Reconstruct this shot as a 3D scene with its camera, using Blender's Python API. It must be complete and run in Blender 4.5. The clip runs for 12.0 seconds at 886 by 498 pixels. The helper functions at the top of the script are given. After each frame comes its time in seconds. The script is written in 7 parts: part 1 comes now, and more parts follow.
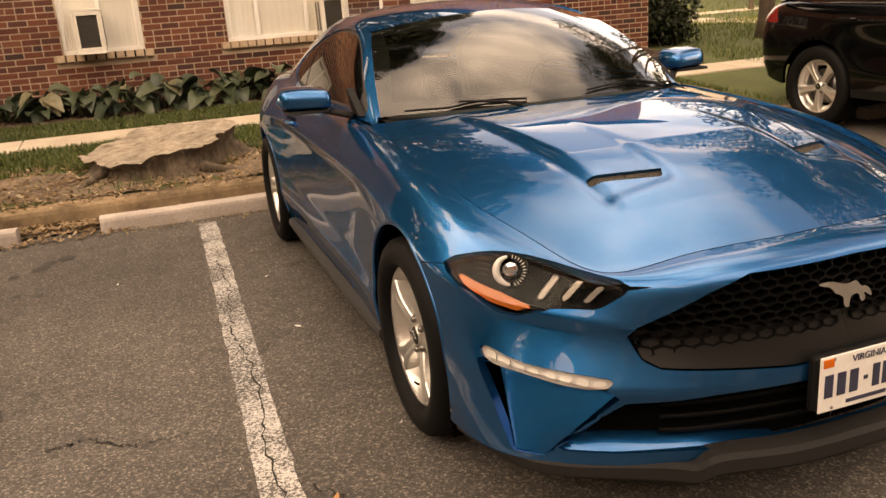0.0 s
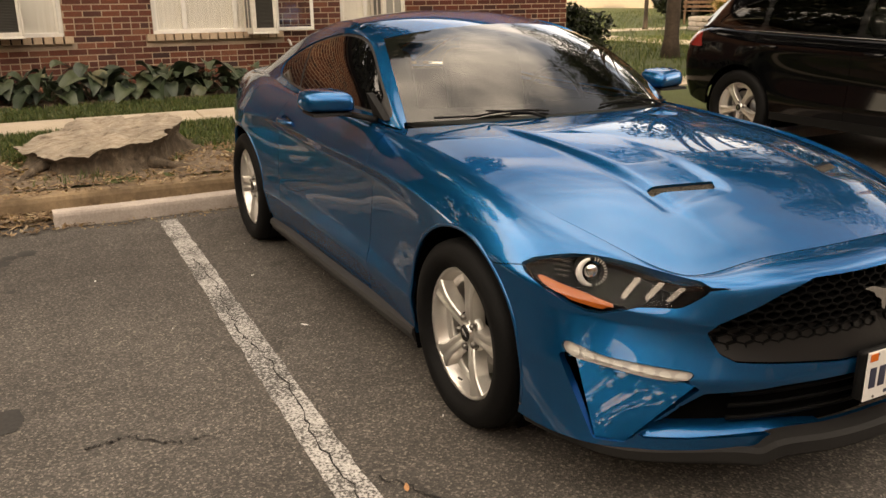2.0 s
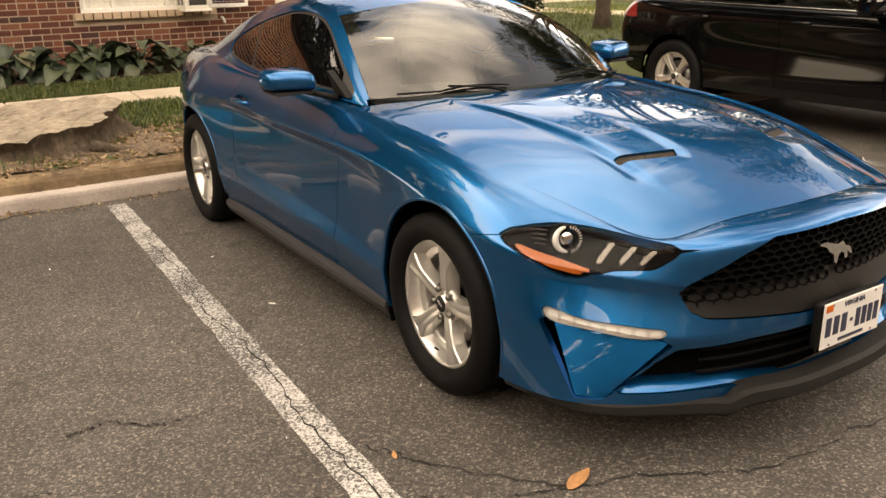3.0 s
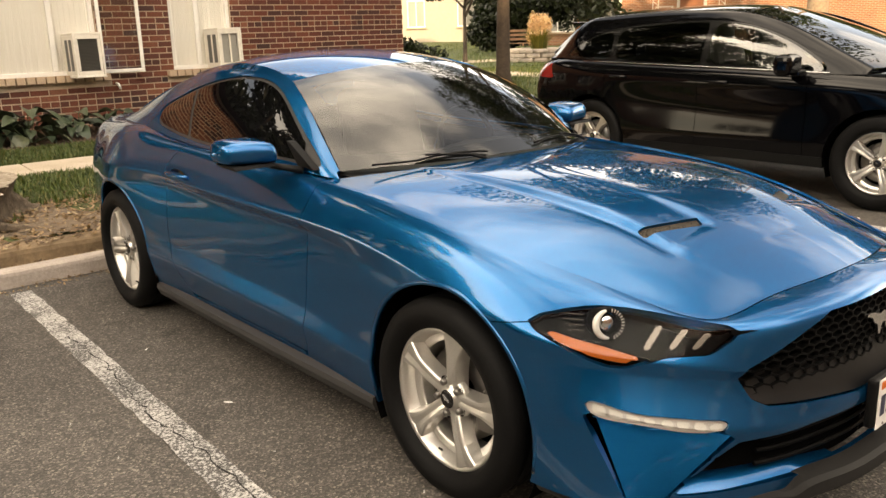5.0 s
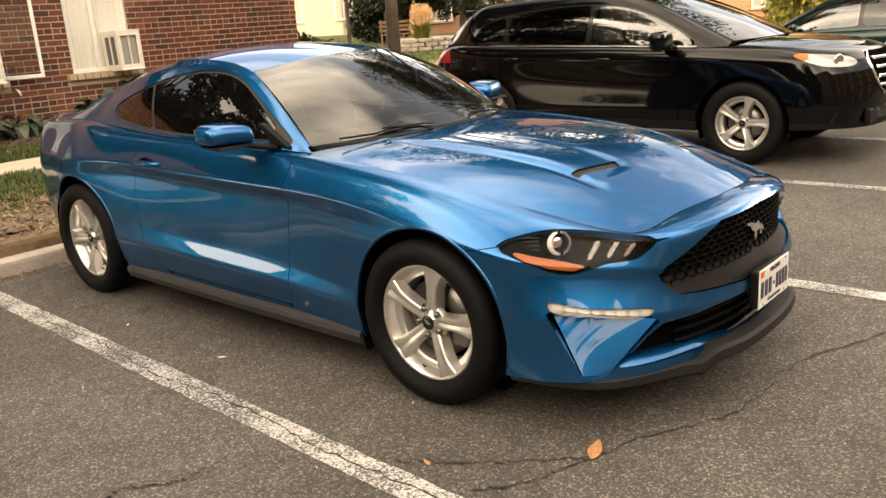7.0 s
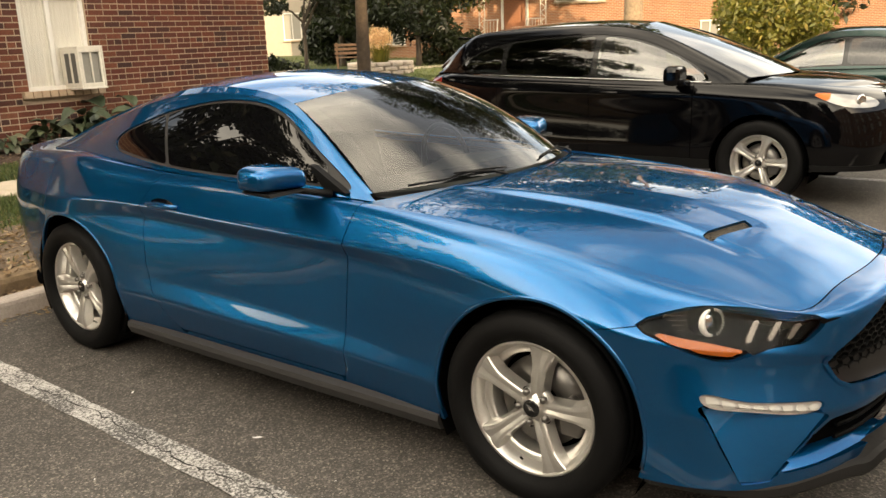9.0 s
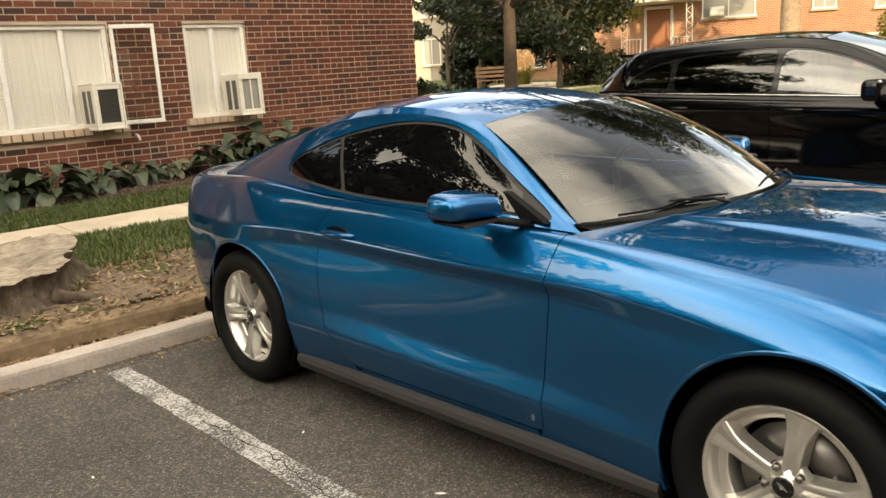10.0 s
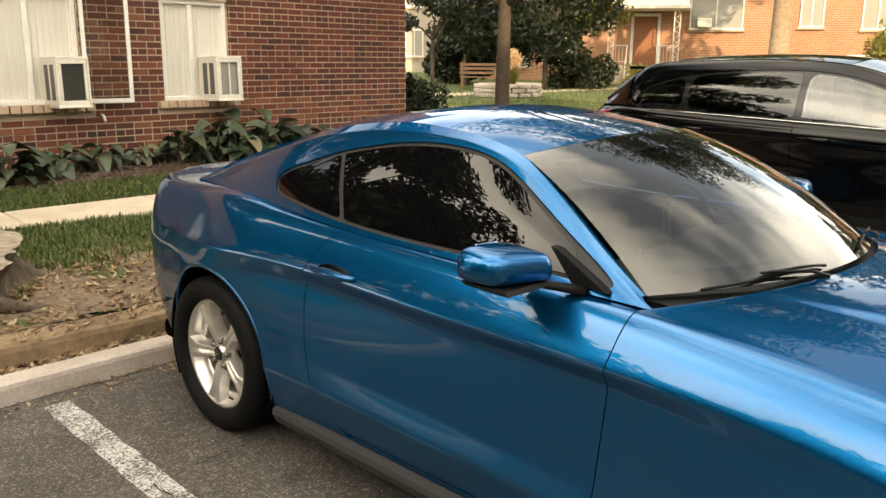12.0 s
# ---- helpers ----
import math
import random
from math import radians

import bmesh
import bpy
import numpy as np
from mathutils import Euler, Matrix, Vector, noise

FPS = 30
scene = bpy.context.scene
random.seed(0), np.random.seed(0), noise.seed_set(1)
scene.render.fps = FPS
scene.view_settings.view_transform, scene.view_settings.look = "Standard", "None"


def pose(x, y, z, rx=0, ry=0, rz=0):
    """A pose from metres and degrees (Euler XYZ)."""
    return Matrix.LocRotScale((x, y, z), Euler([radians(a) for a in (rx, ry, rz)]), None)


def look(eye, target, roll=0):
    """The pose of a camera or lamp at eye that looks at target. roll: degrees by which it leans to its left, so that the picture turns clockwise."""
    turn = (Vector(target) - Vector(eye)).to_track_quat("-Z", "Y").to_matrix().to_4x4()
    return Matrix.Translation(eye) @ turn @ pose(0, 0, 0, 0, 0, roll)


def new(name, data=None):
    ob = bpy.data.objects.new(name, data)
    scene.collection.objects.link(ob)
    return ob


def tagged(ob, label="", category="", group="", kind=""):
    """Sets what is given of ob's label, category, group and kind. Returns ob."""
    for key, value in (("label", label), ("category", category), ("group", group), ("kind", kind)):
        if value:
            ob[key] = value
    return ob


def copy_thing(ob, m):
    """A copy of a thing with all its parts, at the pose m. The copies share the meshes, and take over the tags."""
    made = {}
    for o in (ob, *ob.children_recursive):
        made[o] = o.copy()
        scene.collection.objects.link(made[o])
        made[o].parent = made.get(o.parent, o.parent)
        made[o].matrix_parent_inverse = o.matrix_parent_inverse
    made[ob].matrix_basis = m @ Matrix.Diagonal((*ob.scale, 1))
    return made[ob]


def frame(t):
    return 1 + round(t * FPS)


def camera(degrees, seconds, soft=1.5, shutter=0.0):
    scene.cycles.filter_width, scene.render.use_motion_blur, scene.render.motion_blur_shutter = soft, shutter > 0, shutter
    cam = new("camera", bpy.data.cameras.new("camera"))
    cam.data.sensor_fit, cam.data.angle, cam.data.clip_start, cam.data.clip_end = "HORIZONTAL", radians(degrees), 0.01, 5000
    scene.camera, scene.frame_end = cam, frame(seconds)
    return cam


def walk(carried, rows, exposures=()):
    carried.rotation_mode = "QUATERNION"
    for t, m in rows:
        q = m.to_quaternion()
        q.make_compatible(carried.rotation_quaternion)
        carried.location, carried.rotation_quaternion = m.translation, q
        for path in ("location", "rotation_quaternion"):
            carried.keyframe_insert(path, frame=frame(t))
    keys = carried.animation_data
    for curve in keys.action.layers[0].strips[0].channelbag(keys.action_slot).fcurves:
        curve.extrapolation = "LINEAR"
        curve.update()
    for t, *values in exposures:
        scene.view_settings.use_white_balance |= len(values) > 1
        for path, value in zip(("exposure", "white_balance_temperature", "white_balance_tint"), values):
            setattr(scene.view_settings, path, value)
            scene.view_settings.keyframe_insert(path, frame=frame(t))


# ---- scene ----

cam = camera(56.5, 12.0)
PATH = [
    (0, (-1.603, -2.459, 1.416), (-0.979, -0.65, 0.832), -4.2),
    (0.5, (-1.753, -2.402, 1.373), (-1.139, -0.599, 0.763), -4.6),
    (1, (-1.864, -2.27, 1.374), (-1.119, -0.512, 0.778), -2.8),
    (1.5, (-1.984, -2.265, 1.412), (-1.169, -0.522, 0.866), -1.0),
    (2, (-2.183, -2.347, 1.472), (-1.299, -0.652, 0.886), -0.6),
    (2.5, (-2.319, -2.363, 1.516), (-1.36, -0.73, 0.872), 0.3),
    (2.7, (-2.336, -2.362, 1.507), (-1.357, -0.744, 0.857), -0.2),
    (4.3, (-2.334, -2.009, 1.467), (-1.188, -0.464, 0.918), -4.0),
    (4.5, (-2.369, -1.953, 1.469), (-1.192, -0.423, 0.947), -3.0),
    (5, (-2.45, -1.854, 1.488), (-1.199, -0.381, 0.971), -1.5),
    (5.5, (-2.615, -1.81, 1.502), (-1.286, -0.44, 0.905), -2.2),
    (6, (-2.763, -1.881, 1.532), (-1.385, -0.539, 0.984), -2.3),
    (6.5, (-2.927, -2.033, 1.514), (-1.528, -0.697, 1.007), -3.5),
    (7, (-3.088, -2.084, 1.498), (-1.654, -0.801, 0.951), -3.8),
    (7.2, (-3.162, -2.097, 1.476), (-1.691, -0.874, 0.892), -4.1),
    (8.8, (-3.043, -1.467, 1.524), (-1.445, -0.389, 0.988), -1.8),
    (9, (-3.037, -1.304, 1.544), (-1.497, -0.13, 1.043), -2.0),
    (9.5, (-3.058, -1.108, 1.551), (-1.676, 0.271, 1.118), -2.7),
    (10, (-2.924, -0.875, 1.514), (-1.583, 0.543, 1.081), -3.4),
    (10.5, (-2.866, -0.751, 1.524), (-1.525, 0.661, 1.069), -2.8),
    (11, (-2.77, -0.615, 1.514), (-1.378, 0.737, 1.032), -1.3),
    (11.5, (-2.635, -0.425, 1.529), (-1.166, 0.847, 1.055), -0.5),
    (12, (-2.607, -0.29, 1.584), (-1.213, 1.07, 1.13), 0.6),
]
EXPOSURES = [(0.0, 1.07, 9840, 24), (0.5, 1.32, 9840, 24), (1.0, 0.74, 8790, 17), (1.5, 0.92, 8500, 16), (2.0, 0.84, 8120, 15), (2.5, 1.19, 8210, 15), (4.5, 1.22, 7930, 13), (6.0, 1.24, 7830, 11), (7.0, 1.34, 8120, 13), (9.0, 1.15, 7540, 9), (12.0, 1.26, 7350, 7)]
walk(cam, [(t, look(eye, target, roll)) for t, eye, target, roll in PATH], EXPOSURES)

# ---------------------------------------------------------------- light
SUN_AZ = radians(212.0)      # compass way of the sun, from +y clockwise
SUN_EL = radians(19.0)

world = bpy.data.worlds.new("sky")
scene.world = world
world.use_nodes = True


def sky_world():
    nt = world.node_tree
    nt.nodes.clear()
    out = nt.nodes.new("ShaderNodeOutputWorld")
    bg = nt.nodes.new("ShaderNodeBackground")
    sky = nt.nodes.new("ShaderNodeTexSky")
    sky.sky_type = "NISHITA"
    sky.sun_disc = False
    sky.sun_elevation = SUN_EL
    sky.sun_rotation = SUN_AZ
    sky.air_density, sky.dust_density, sky.ozone_density = 1.0, 1.4, 1.0
    co = nt.nodes.new("ShaderNodeTexCoord")
    mp = nt.nodes.new("ShaderNodeMapping")
    mp.inputs["Scale"].default_value = (1.0, 1.0, 2.2)
    mp.inputs["Location"].default_value = (11.85, 6.4, 7.28)
    mp.inputs["Rotation"].default_value = (0.0, 0.0, radians(113.0))
    n1 = nt.nodes.new("ShaderNodeTexNoise")
    n1.inputs["Scale"].default_value = 1.5
    n1.inputs["Detail"].default_value = 4.5
    n1.inputs["Roughness"].default_value = 0.48
    ramp = nt.nodes.new("ShaderNodeValToRGB")
    ramp.color_ramp.elements[0].position = 0.41
    ramp.color_ramp.elements[0].color = (0.06, 0.06, 0.06, 1)
    ramp.color_ramp.elements[1].position = 0.80
    mix = nt.nodes.new("ShaderNodeMixRGB")
    mix.inputs[2].default_value = (32.0, 29.5, 25.5, 1)
    bg.inputs["Strength"].default_value = 0.15
    lk = nt.links.new
    lk(co.outputs["Generated"], mp.inputs["Vector"])
    lk(mp.outputs["Vector"], n1.inputs["Vector"])
    lk(n1.outputs["Fac"], ramp.inputs["Fac"])
    lk(ramp.outputs["Color"], mix.inputs[0])
    lk(sky.outputs["Color"], mix.inputs[1])
    lk(mix.outputs["Color"], bg.inputs["Color"])
    lk(bg.outputs["Background"], out.inputs["Surface"])


sky_world()
sun = new("sun", bpy.data.lights.new("sun", "SUN"))
sun.data.energy = 3.0
sun.data.angle = radians(0.6)
sun.data.color = (1.0, 0.80, 0.55)
SUN_WAY = Vector((math.sin(SUN_AZ) * math.cos(SUN_EL), math.cos(SUN_AZ) * math.cos(SUN_EL), math.sin(SUN_EL)))
sun.matrix_world = look(SUN_WAY * 60, (0, 0, 0))

# ---------------------------------------------------------------- materials


class Mat:
    """A node material with a Principled shader and short-hand for its nodes."""

    def __init__(self, name, base=(0.5, 0.5, 0.5), rough=0.5, metal=0.0, **more):
        self.m = bpy.data.materials.new(name)
        self.m.use_nodes = True
        self.nt = self.m.node_tree
        self.p = self.nt.nodes["Principled BSDF"]
        self.p.inputs["Base Color"].default_value = (*base, 1)
        self.p.inputs["Roughness"].default_value = rough
        self.p.inputs["Metallic"].default_value = metal
        for k, v in more.items():
            self.p.inputs[k.replace("_", " ")].default_value = v
        self.co = None

    def node(self, kind, **inputs):
        n = self.nt.nodes.new(kind)
        for k, v in inputs.items():
            n.inputs[k.replace("_", " ")].default_value = v
        return n

    def link(self, a, b):
        self.nt.links.new(a, b)

    def coord(self):
        if self.co is None:
            self.co = self.node("ShaderNodeNewGeometry").outputs["Position"]
        return self.co

    def local(self):
        self.co = self.node("ShaderNodeTexCoord").outputs["Object"]
        return self

    def noise(self, scale, detail=4.0, rough=0.55, stretch=None):
        n = self.node("ShaderNodeTexNoise", Scale=scale, Detail=detail, Roughness=rough)
        src = self.coord()
        if stretch:
            mp = self.node("ShaderNodeMapping", Scale=stretch)
            self.link(src, mp.inputs["Vector"])
            src = mp.outputs["Vector"]
        self.link(src, n.inputs["Vector"])
        return n.outputs["Fac"]

    def voronoi(self, scale, feature="F1", out="Distance", stretch=None):
        n = self.node("ShaderNodeTexVoronoi", Scale=scale)
        n.feature = feature
        src = self.coord()
        if stretch:
            mp = self.node("ShaderNodeMapping", Scale=stretch)
            self.link(src, mp.inputs["Vector"])
            src = mp.outputs["Vector"]
        self.link(src, n.inputs["Vector"])
        return n.outputs[out]

    def random(self):
        return self.node("ShaderNodeObjectInfo").outputs["Random"]

    def island(self):
        return self.node("ShaderNodeNewGeometry").outputs["Random Per Island"]

    def ramp(self, fac, stops):
        r = self.node("ShaderNodeValToRGB")
        e = r.color_ramp.elements
        while len(e) < len(stops):
            e.new(0.5)
        for k, (at, c) in enumerate(stops):
            e[k].position = at
            e[k].color = (*c, 1) if len(c) == 3 else c
        self.link(fac, r.inputs["Fac"])
        return r.outputs["Color"]

    def mix(self, fac, a, b, kind="MIX"):
        n = self.node("ShaderNodeMixRGB")
        n.blend_type = kind
        for k, v in ((0, fac), (1, a), (2, b)):
            if isinstance(v, (int, float)):
                n.inputs[k].default_value = v
            elif isinstance(v, tuple):
                n.inputs[k].default_value = (*v, 1)
            else:
                self.link(v, n.inputs[k])
        return n.outputs["Color"]

    def math(self, kind, a, b=0.0):
        n = self.node("ShaderNodeMath")
        n.operation = kind
        for k, v in ((0, a), (1, b)):
            if isinstance(v, (int, float)):
                n.inputs[k].default_value = v
            else:
                self.link(v, n.inputs[k])
        return n.outputs["Value"]

    def base(self, c):
        self.link(c, self.p.inputs["Base Color"])
        return self

    def rough(self, f):
        self.link(f, self.p.inputs["Roughness"])
        return self

    def bump(self, h, strength=0.3, distance=0.01):
        b = self.node("ShaderNodeBump", Strength=strength, Distance=distance)
        self.link(h, b.inputs["Height"])
        self.link(b.outputs["Normal"], self.p.inputs["Normal"])
        return self


def grey(v):
    return (v, v, v)


def asphalt():
    m = Mat("asphalt", rough=0.86, Specular_IOR_Level=0.32)
    stones = m.voronoi(140.0, out="Color")
    sep = m.node("ShaderNodeSeparateColor")
    m.link(stones, sep.inputs["Color"])
    spot = m.ramp(sep.outputs["Red"], [(0.0, (0.047, 0.044, 0.041)), (0.62, (0.073, 0.068, 0.063)), (0.9, (0.135, 0.122, 0.108)), (1.0, (0.22, 0.20, 0.175))])
    large = m.ramp(m.noise(0.55, 5.0, 0.6), [(0.3, (0.72, 0.70, 0.68)), (0.72, (1.28, 1.25, 1.21))])
    mid = m.ramp(m.noise(5.0, 6.0, 0.65), [(0.3, grey(0.82)), (0.7, grey(1.15))])
    c = m.mix(1.0, m.mix(1.0, spot, large, "MULTIPLY"), mid, "MULTIPLY")
    stain = m.ramp(m.noise(1.7, 3.0, 0.5), [(0.66, grey(1.0)), (0.74, grey(0.45))])
    m.base(m.mix(1.0, c, stain, "MULTIPLY"))
    m.bump(m.math("ADD", m.voronoi(140.0), m.math("MULTIPLY", m.noise(30.0, 4.0), 0.6)), 0.55, 0.006)
    return m.m


def road_paint():
    m = Mat("road_paint", rough=0.8)
    worn = m.noise(95.0, 5.0, 0.72)
    patch = m.noise(2.6, 3.0, 0.5)
    k = m.math("ADD", worn, m.math("MULTIPLY", m.math("SUBTRACT", patch, 0.5), 0.42))
    m.base(m.ramp(k, [(0.45, (0.06, 0.057, 0.053)), (0.53, (0.38, 0.365, 0.345)), (0.76, (0.66, 0.64, 0.61))]))
    m.bump(m.noise(140.0), 0.5, 0.004)
    return m.m


def concrete(name, lo, hi, grain=60.0):
    m = Mat(name, rough=0.9)
    a = m.ramp(m.noise(2.2, 6.0, 0.65), [(0.3, lo), (0.72, hi)])
    b = m.ramp(m.noise(grain, 5.0, 0.7), [(0.3, grey(0.78)), (0.7, grey(1.12))])
    m.base(m.mix(1.0, a, b, "MULTIPLY"))
    m.bump(m.noise(grain, 5.0, 0.7), 0.5, 0.008)
    return m.m


def soil(name, lo, hi, scale=18.0):
    m = Mat(name, rough=0.97)
    a = m.ramp(m.noise(scale, 8.0, 0.7), [(0.3, lo), (0.7, hi)])
    b = m.ramp(m.noise(1.6, 4.0, 0.6), [(0.3, grey(0.75)), (0.7, grey(1.2))])
    m.base(m.mix(1.0, a, b, "MULTIPLY"))
    m.bump(m.noise(scale * 2, 8.0, 0.75), 0.8, 0.02)
    return m.m


def brick_mat():
    m = Mat("red_brick", rough=0.85)
    r = m.random()
    tone = m.ramp(r, [(0.0, (0.036, 0.011, 0.009)), (0.2, (0.068, 0.0155, 0.009)), (0.6, (0.098, 0.0215, 0.011)), (0.85, (0.122, 0.029, 0.0135)), (1.0, (0.145, 0.040, 0.020))])
    g = m.ramp(m.noise(45.0, 6.0, 0.7), [(0.3, grey(0.70)), (0.7, grey(1.22))])
    m.base(m.mix(1.0, tone, g, "MULTIPLY"))
    m.bump(m.noise(90.0, 5.0, 0.7), 0.5, 0.006)
    return m.m


def car_paint(name, base, flake):
    """Metal flake under clear lacquer: a broad coloured gloss, a little pigment, and a sharp coat over both."""
    m = Mat(name)
    m.local()
    v = m.voronoi(2600.0, out="Color")
    s = m.node("ShaderNodeSeparateColor")
    m.link(v, s.inputs["Color"])
    f = m.ramp(s.outputs["Red"], [(0.0, base), (0.75, base), (1.0, flake)])
    pigment = m.node("ShaderNodeBsdfDiffuse")
    metal = m.node("ShaderNodeBsdfGlossy", Roughness=0.29)
    coat = m.node("ShaderNodeBsdfGlossy", Roughness=0.02)
    coat.inputs["Color"].default_value = (1, 1, 1, 1)
    under, whole = m.node("ShaderNodeMixShader", Fac=0.9), m.node("ShaderNodeMixShader")
    m.link(f, pigment.inputs["Color"])
    m.link(f, metal.inputs["Color"])
    m.link(pigment.outputs["BSDF"], under.inputs[1])
    m.link(metal.outputs["BSDF"], under.inputs[2])
    m.link(m.node("ShaderNodeFresnel", IOR=1.46).outputs["Fac"], whole.inputs["Fac"])
    m.link(under.outputs["Shader"], whole.inputs[1])
    m.link(coat.outputs["BSDF"], whole.inputs[2])
    m.link(whole.outputs["Shader"], m.nt.nodes["Material Output"].inputs["Surface"])
    return m.m


def plain(name, base, rough=0.5, metal=0.0, grain=0.0, scale=40.0, **more):
    m = Mat(name, base=base, rough=rough, metal=metal, **more)
    if grain:
        f = m.noise(scale, 5.0, 0.65)
        lo = tuple(c * (1 - grain) for c in base)
        hi = tuple(min(1.0, c * (1 + grain)) for c in base)
        m.base(m.ramp(f, [(0.3, lo), (0.7, hi)]))
        m.bump(f, min(0.5, grain), 0.003)
    return m.m


def glass(name, tint=(1, 1, 1), rough=0.0, ior=1.45):
    m = Mat(name, base=tint, rough=rough, Transmission_Weight=1.0, IOR=ior)
    return m.m


def sheet_glass(name, tint, gloss=0.0, gain=1.7):
    """Thin glass: a clear sheet whose gloss grows towards grazing angles."""
    m = Mat(name)
    nt = m.nt
    f = m.node("ShaderNodeLayerWeight", Blend=0.5)
    edge = m.math("ADD", m.math("MULTIPLY", m.math("POWER", f.outputs["Facing"], 5.0), 0.957), 0.043)
    clear = m.node("ShaderNodeBsdfTransparent")
    clear.inputs["Color"].default_value = (*tint, 1)
    shine = m.node("ShaderNodeBsdfGlossy", Roughness=0.0)
    mx = m.node("ShaderNodeMixShader")
    m.link(m.math("MAXIMUM", m.math("MINIMUM", m.math("MULTIPLY", edge, gain), 1.0), gloss), mx.inputs["Fac"])
    m.link(clear.outputs["BSDF"], mx.inputs[1])
    m.link(shine.outputs["BSDF"], mx.inputs[2])
    m.link(mx.outputs["Shader"], nt.nodes["Material Output"].inputs["Surface"])
    return m.m


def leaf_mat(name, lo, hi, yellow=None):
    m = Mat(name, rough=0.5)
    m.p.inputs["Subsurface Weight"].default_value = 0.0
    stops = [(0.0, lo), (0.8, hi)] + ([(1.0, yellow)] if yellow else [])
    c = m.ramp(m.island(), stops)
    g = m.ramp(m.noise(9.0, 3.0), [(0.3, grey(0.8)), (0.7, grey(1.15))])
    m.base(m.mix(1.0, c, g, "MULTIPLY"))
    tr = m.node("ShaderNodeBsdfTranslucent")
    m.link(m.mix(1.0, c, (0.9, 1.0, 0.4), "MULTIPLY"), tr.inputs["Color"])
    mx = m.node("ShaderNodeMixShader", Fac=0.3)
    m.link(m.p.outputs["BSDF"], mx.inputs[1])
    m.link(tr.outputs["BSDF"], mx.inputs[2])
    m.link(mx.outputs["Shader"], m.nt.nodes["Material Output"].inputs["Surface"])
    return m.m


def bark():
    m = Mat("bark", rough=0.95)
    s = m.noise(14.0, 7.0, 0.7, stretch=(1, 1, 0.18))
    m.base(m.ramp(s, [(0.3, (0.026, 0.020, 0.015)), (0.7, (0.10, 0.078, 0.060))]))
    m.bump(s, 0.9, 0.03)
    return m.m


ASPHALT, PAINT_LINE = asphalt(), road_paint()
STOP_CONC = concrete("weathered_concrete", (0.30, 0.255, 0.22), (0.54, 0.47, 0.41))
KERB_CONC = concrete("stained_concrete", (0.070, 0.045, 0.026), (0.42, 0.30, 0.175), 40.0)
WALK_CONC = concrete("pavement_concrete", (0.42, 0.35, 0.26), (0.58, 0.50, 0.39), 90.0)
DIRT = soil("dirt", (0.07, 0.048, 0.032), (0.24, 0.18, 0.12))
MULCH = soil("mulch", (0.030, 0.018, 0.013), (0.12, 0.075, 0.05), 30.0)
LAWN = soil("lawn_soil", (0.034, 0.048, 0.014), (0.125, 0.145, 0.045), 50.0)
GRASS = leaf_mat("grass_blade", (0.035, 0.060, 0.012), (0.10, 0.135, 0.035), (0.26, 0.22, 0.10))
BRICK = brick_mat()
MORTAR = concrete("mortar", (0.36, 0.275, 0.20), (0.54, 0.43, 0.32), 70.0)
SILL_BRICK = concrete("tan_sill_brick", (0.34, 0.24, 0.16), (0.52, 0.40, 0.28), 50.0)
BLUE = car_paint("blue_metallic_paint", (0.0001, 0.077, 0.234), (0.001, 0.25, 0.54))
BLACK_PAINT = plain("black_paint", (0.0015, 0.0015, 0.002), 0.05, Specular_IOR_Level=0.3)
GREEN_PAINT = car_paint("dark_green_paint", (0.010, 0.030, 0.026), (0.03, 0.06, 0.05))
SILVER_PAINT = car_paint("silver_paint", (0.32, 0.33, 0.33), (0.5, 0.5, 0.5))
BLACK_PLASTIC = plain("black_plastic", (0.006, 0.006, 0.006), 0.55, grain=0.25, scale=300.0, Specular_IOR_Level=0.12)
LIP_BLACK = plain("lip_black", (0.014, 0.0135, 0.013), 0.6, grain=0.2, scale=300.0, Specular_IOR_Level=0.15)
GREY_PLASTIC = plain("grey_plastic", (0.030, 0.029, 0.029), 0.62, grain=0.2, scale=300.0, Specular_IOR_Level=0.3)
GLOSS_BLACK = plain("gloss_black", (0.008, 0.008, 0.008), 0.12)
RUBBER = plain("tyre_rubber", (0.0042, 0.0042, 0.0044), 0.62, grain=0.3, scale=120.0, Specular_IOR_Level=0.12)
ALLOY = plain("silver_alloy", (0.62, 0.60, 0.565), 0.30, 0.8, grain=0.06, scale=200.0)
STEEL = plain("brake_steel", (0.20, 0.19, 0.18), 0.35, 0.9)
CHROME = plain("chrome", (0.80, 0.79, 0.77), 0.08, 1.0)
# near black without gloss: the shade of hollows put into the colour
SHADE_BLACK = plain("shade_black", (0.003, 0.003, 0.003), 0.95, Specular_IOR_Level=0.0)
TINT_GLASS = plain("tinted_glass", (0.002, 0.002, 0.0025), 0.0, IOR=1.45)
WINDSCREEN = sheet_glass("windscreen_glass", (0.50, 0.53, 0.51), 0.0, 2.1)
LENS = sheet_glass("lamp_lens", (0.92, 0.92, 0.92), 0.0, 0.25)
AMBER = plain("amber_reflector", (0.62, 0.13, 0.012), 0.22)
WHITE_PAINT = plain("white_paint", (0.72, 0.70, 0.65), 0.45, grain=0.08, scale=25.0)
BARK = bark()
LEAF = leaf_mat("tree_leaf", (0.014, 0.030, 0.007), (0.050, 0.075, 0.018), (0.10, 0.11, 0.03))

# ---------------------------------------------------------------- mesh tools


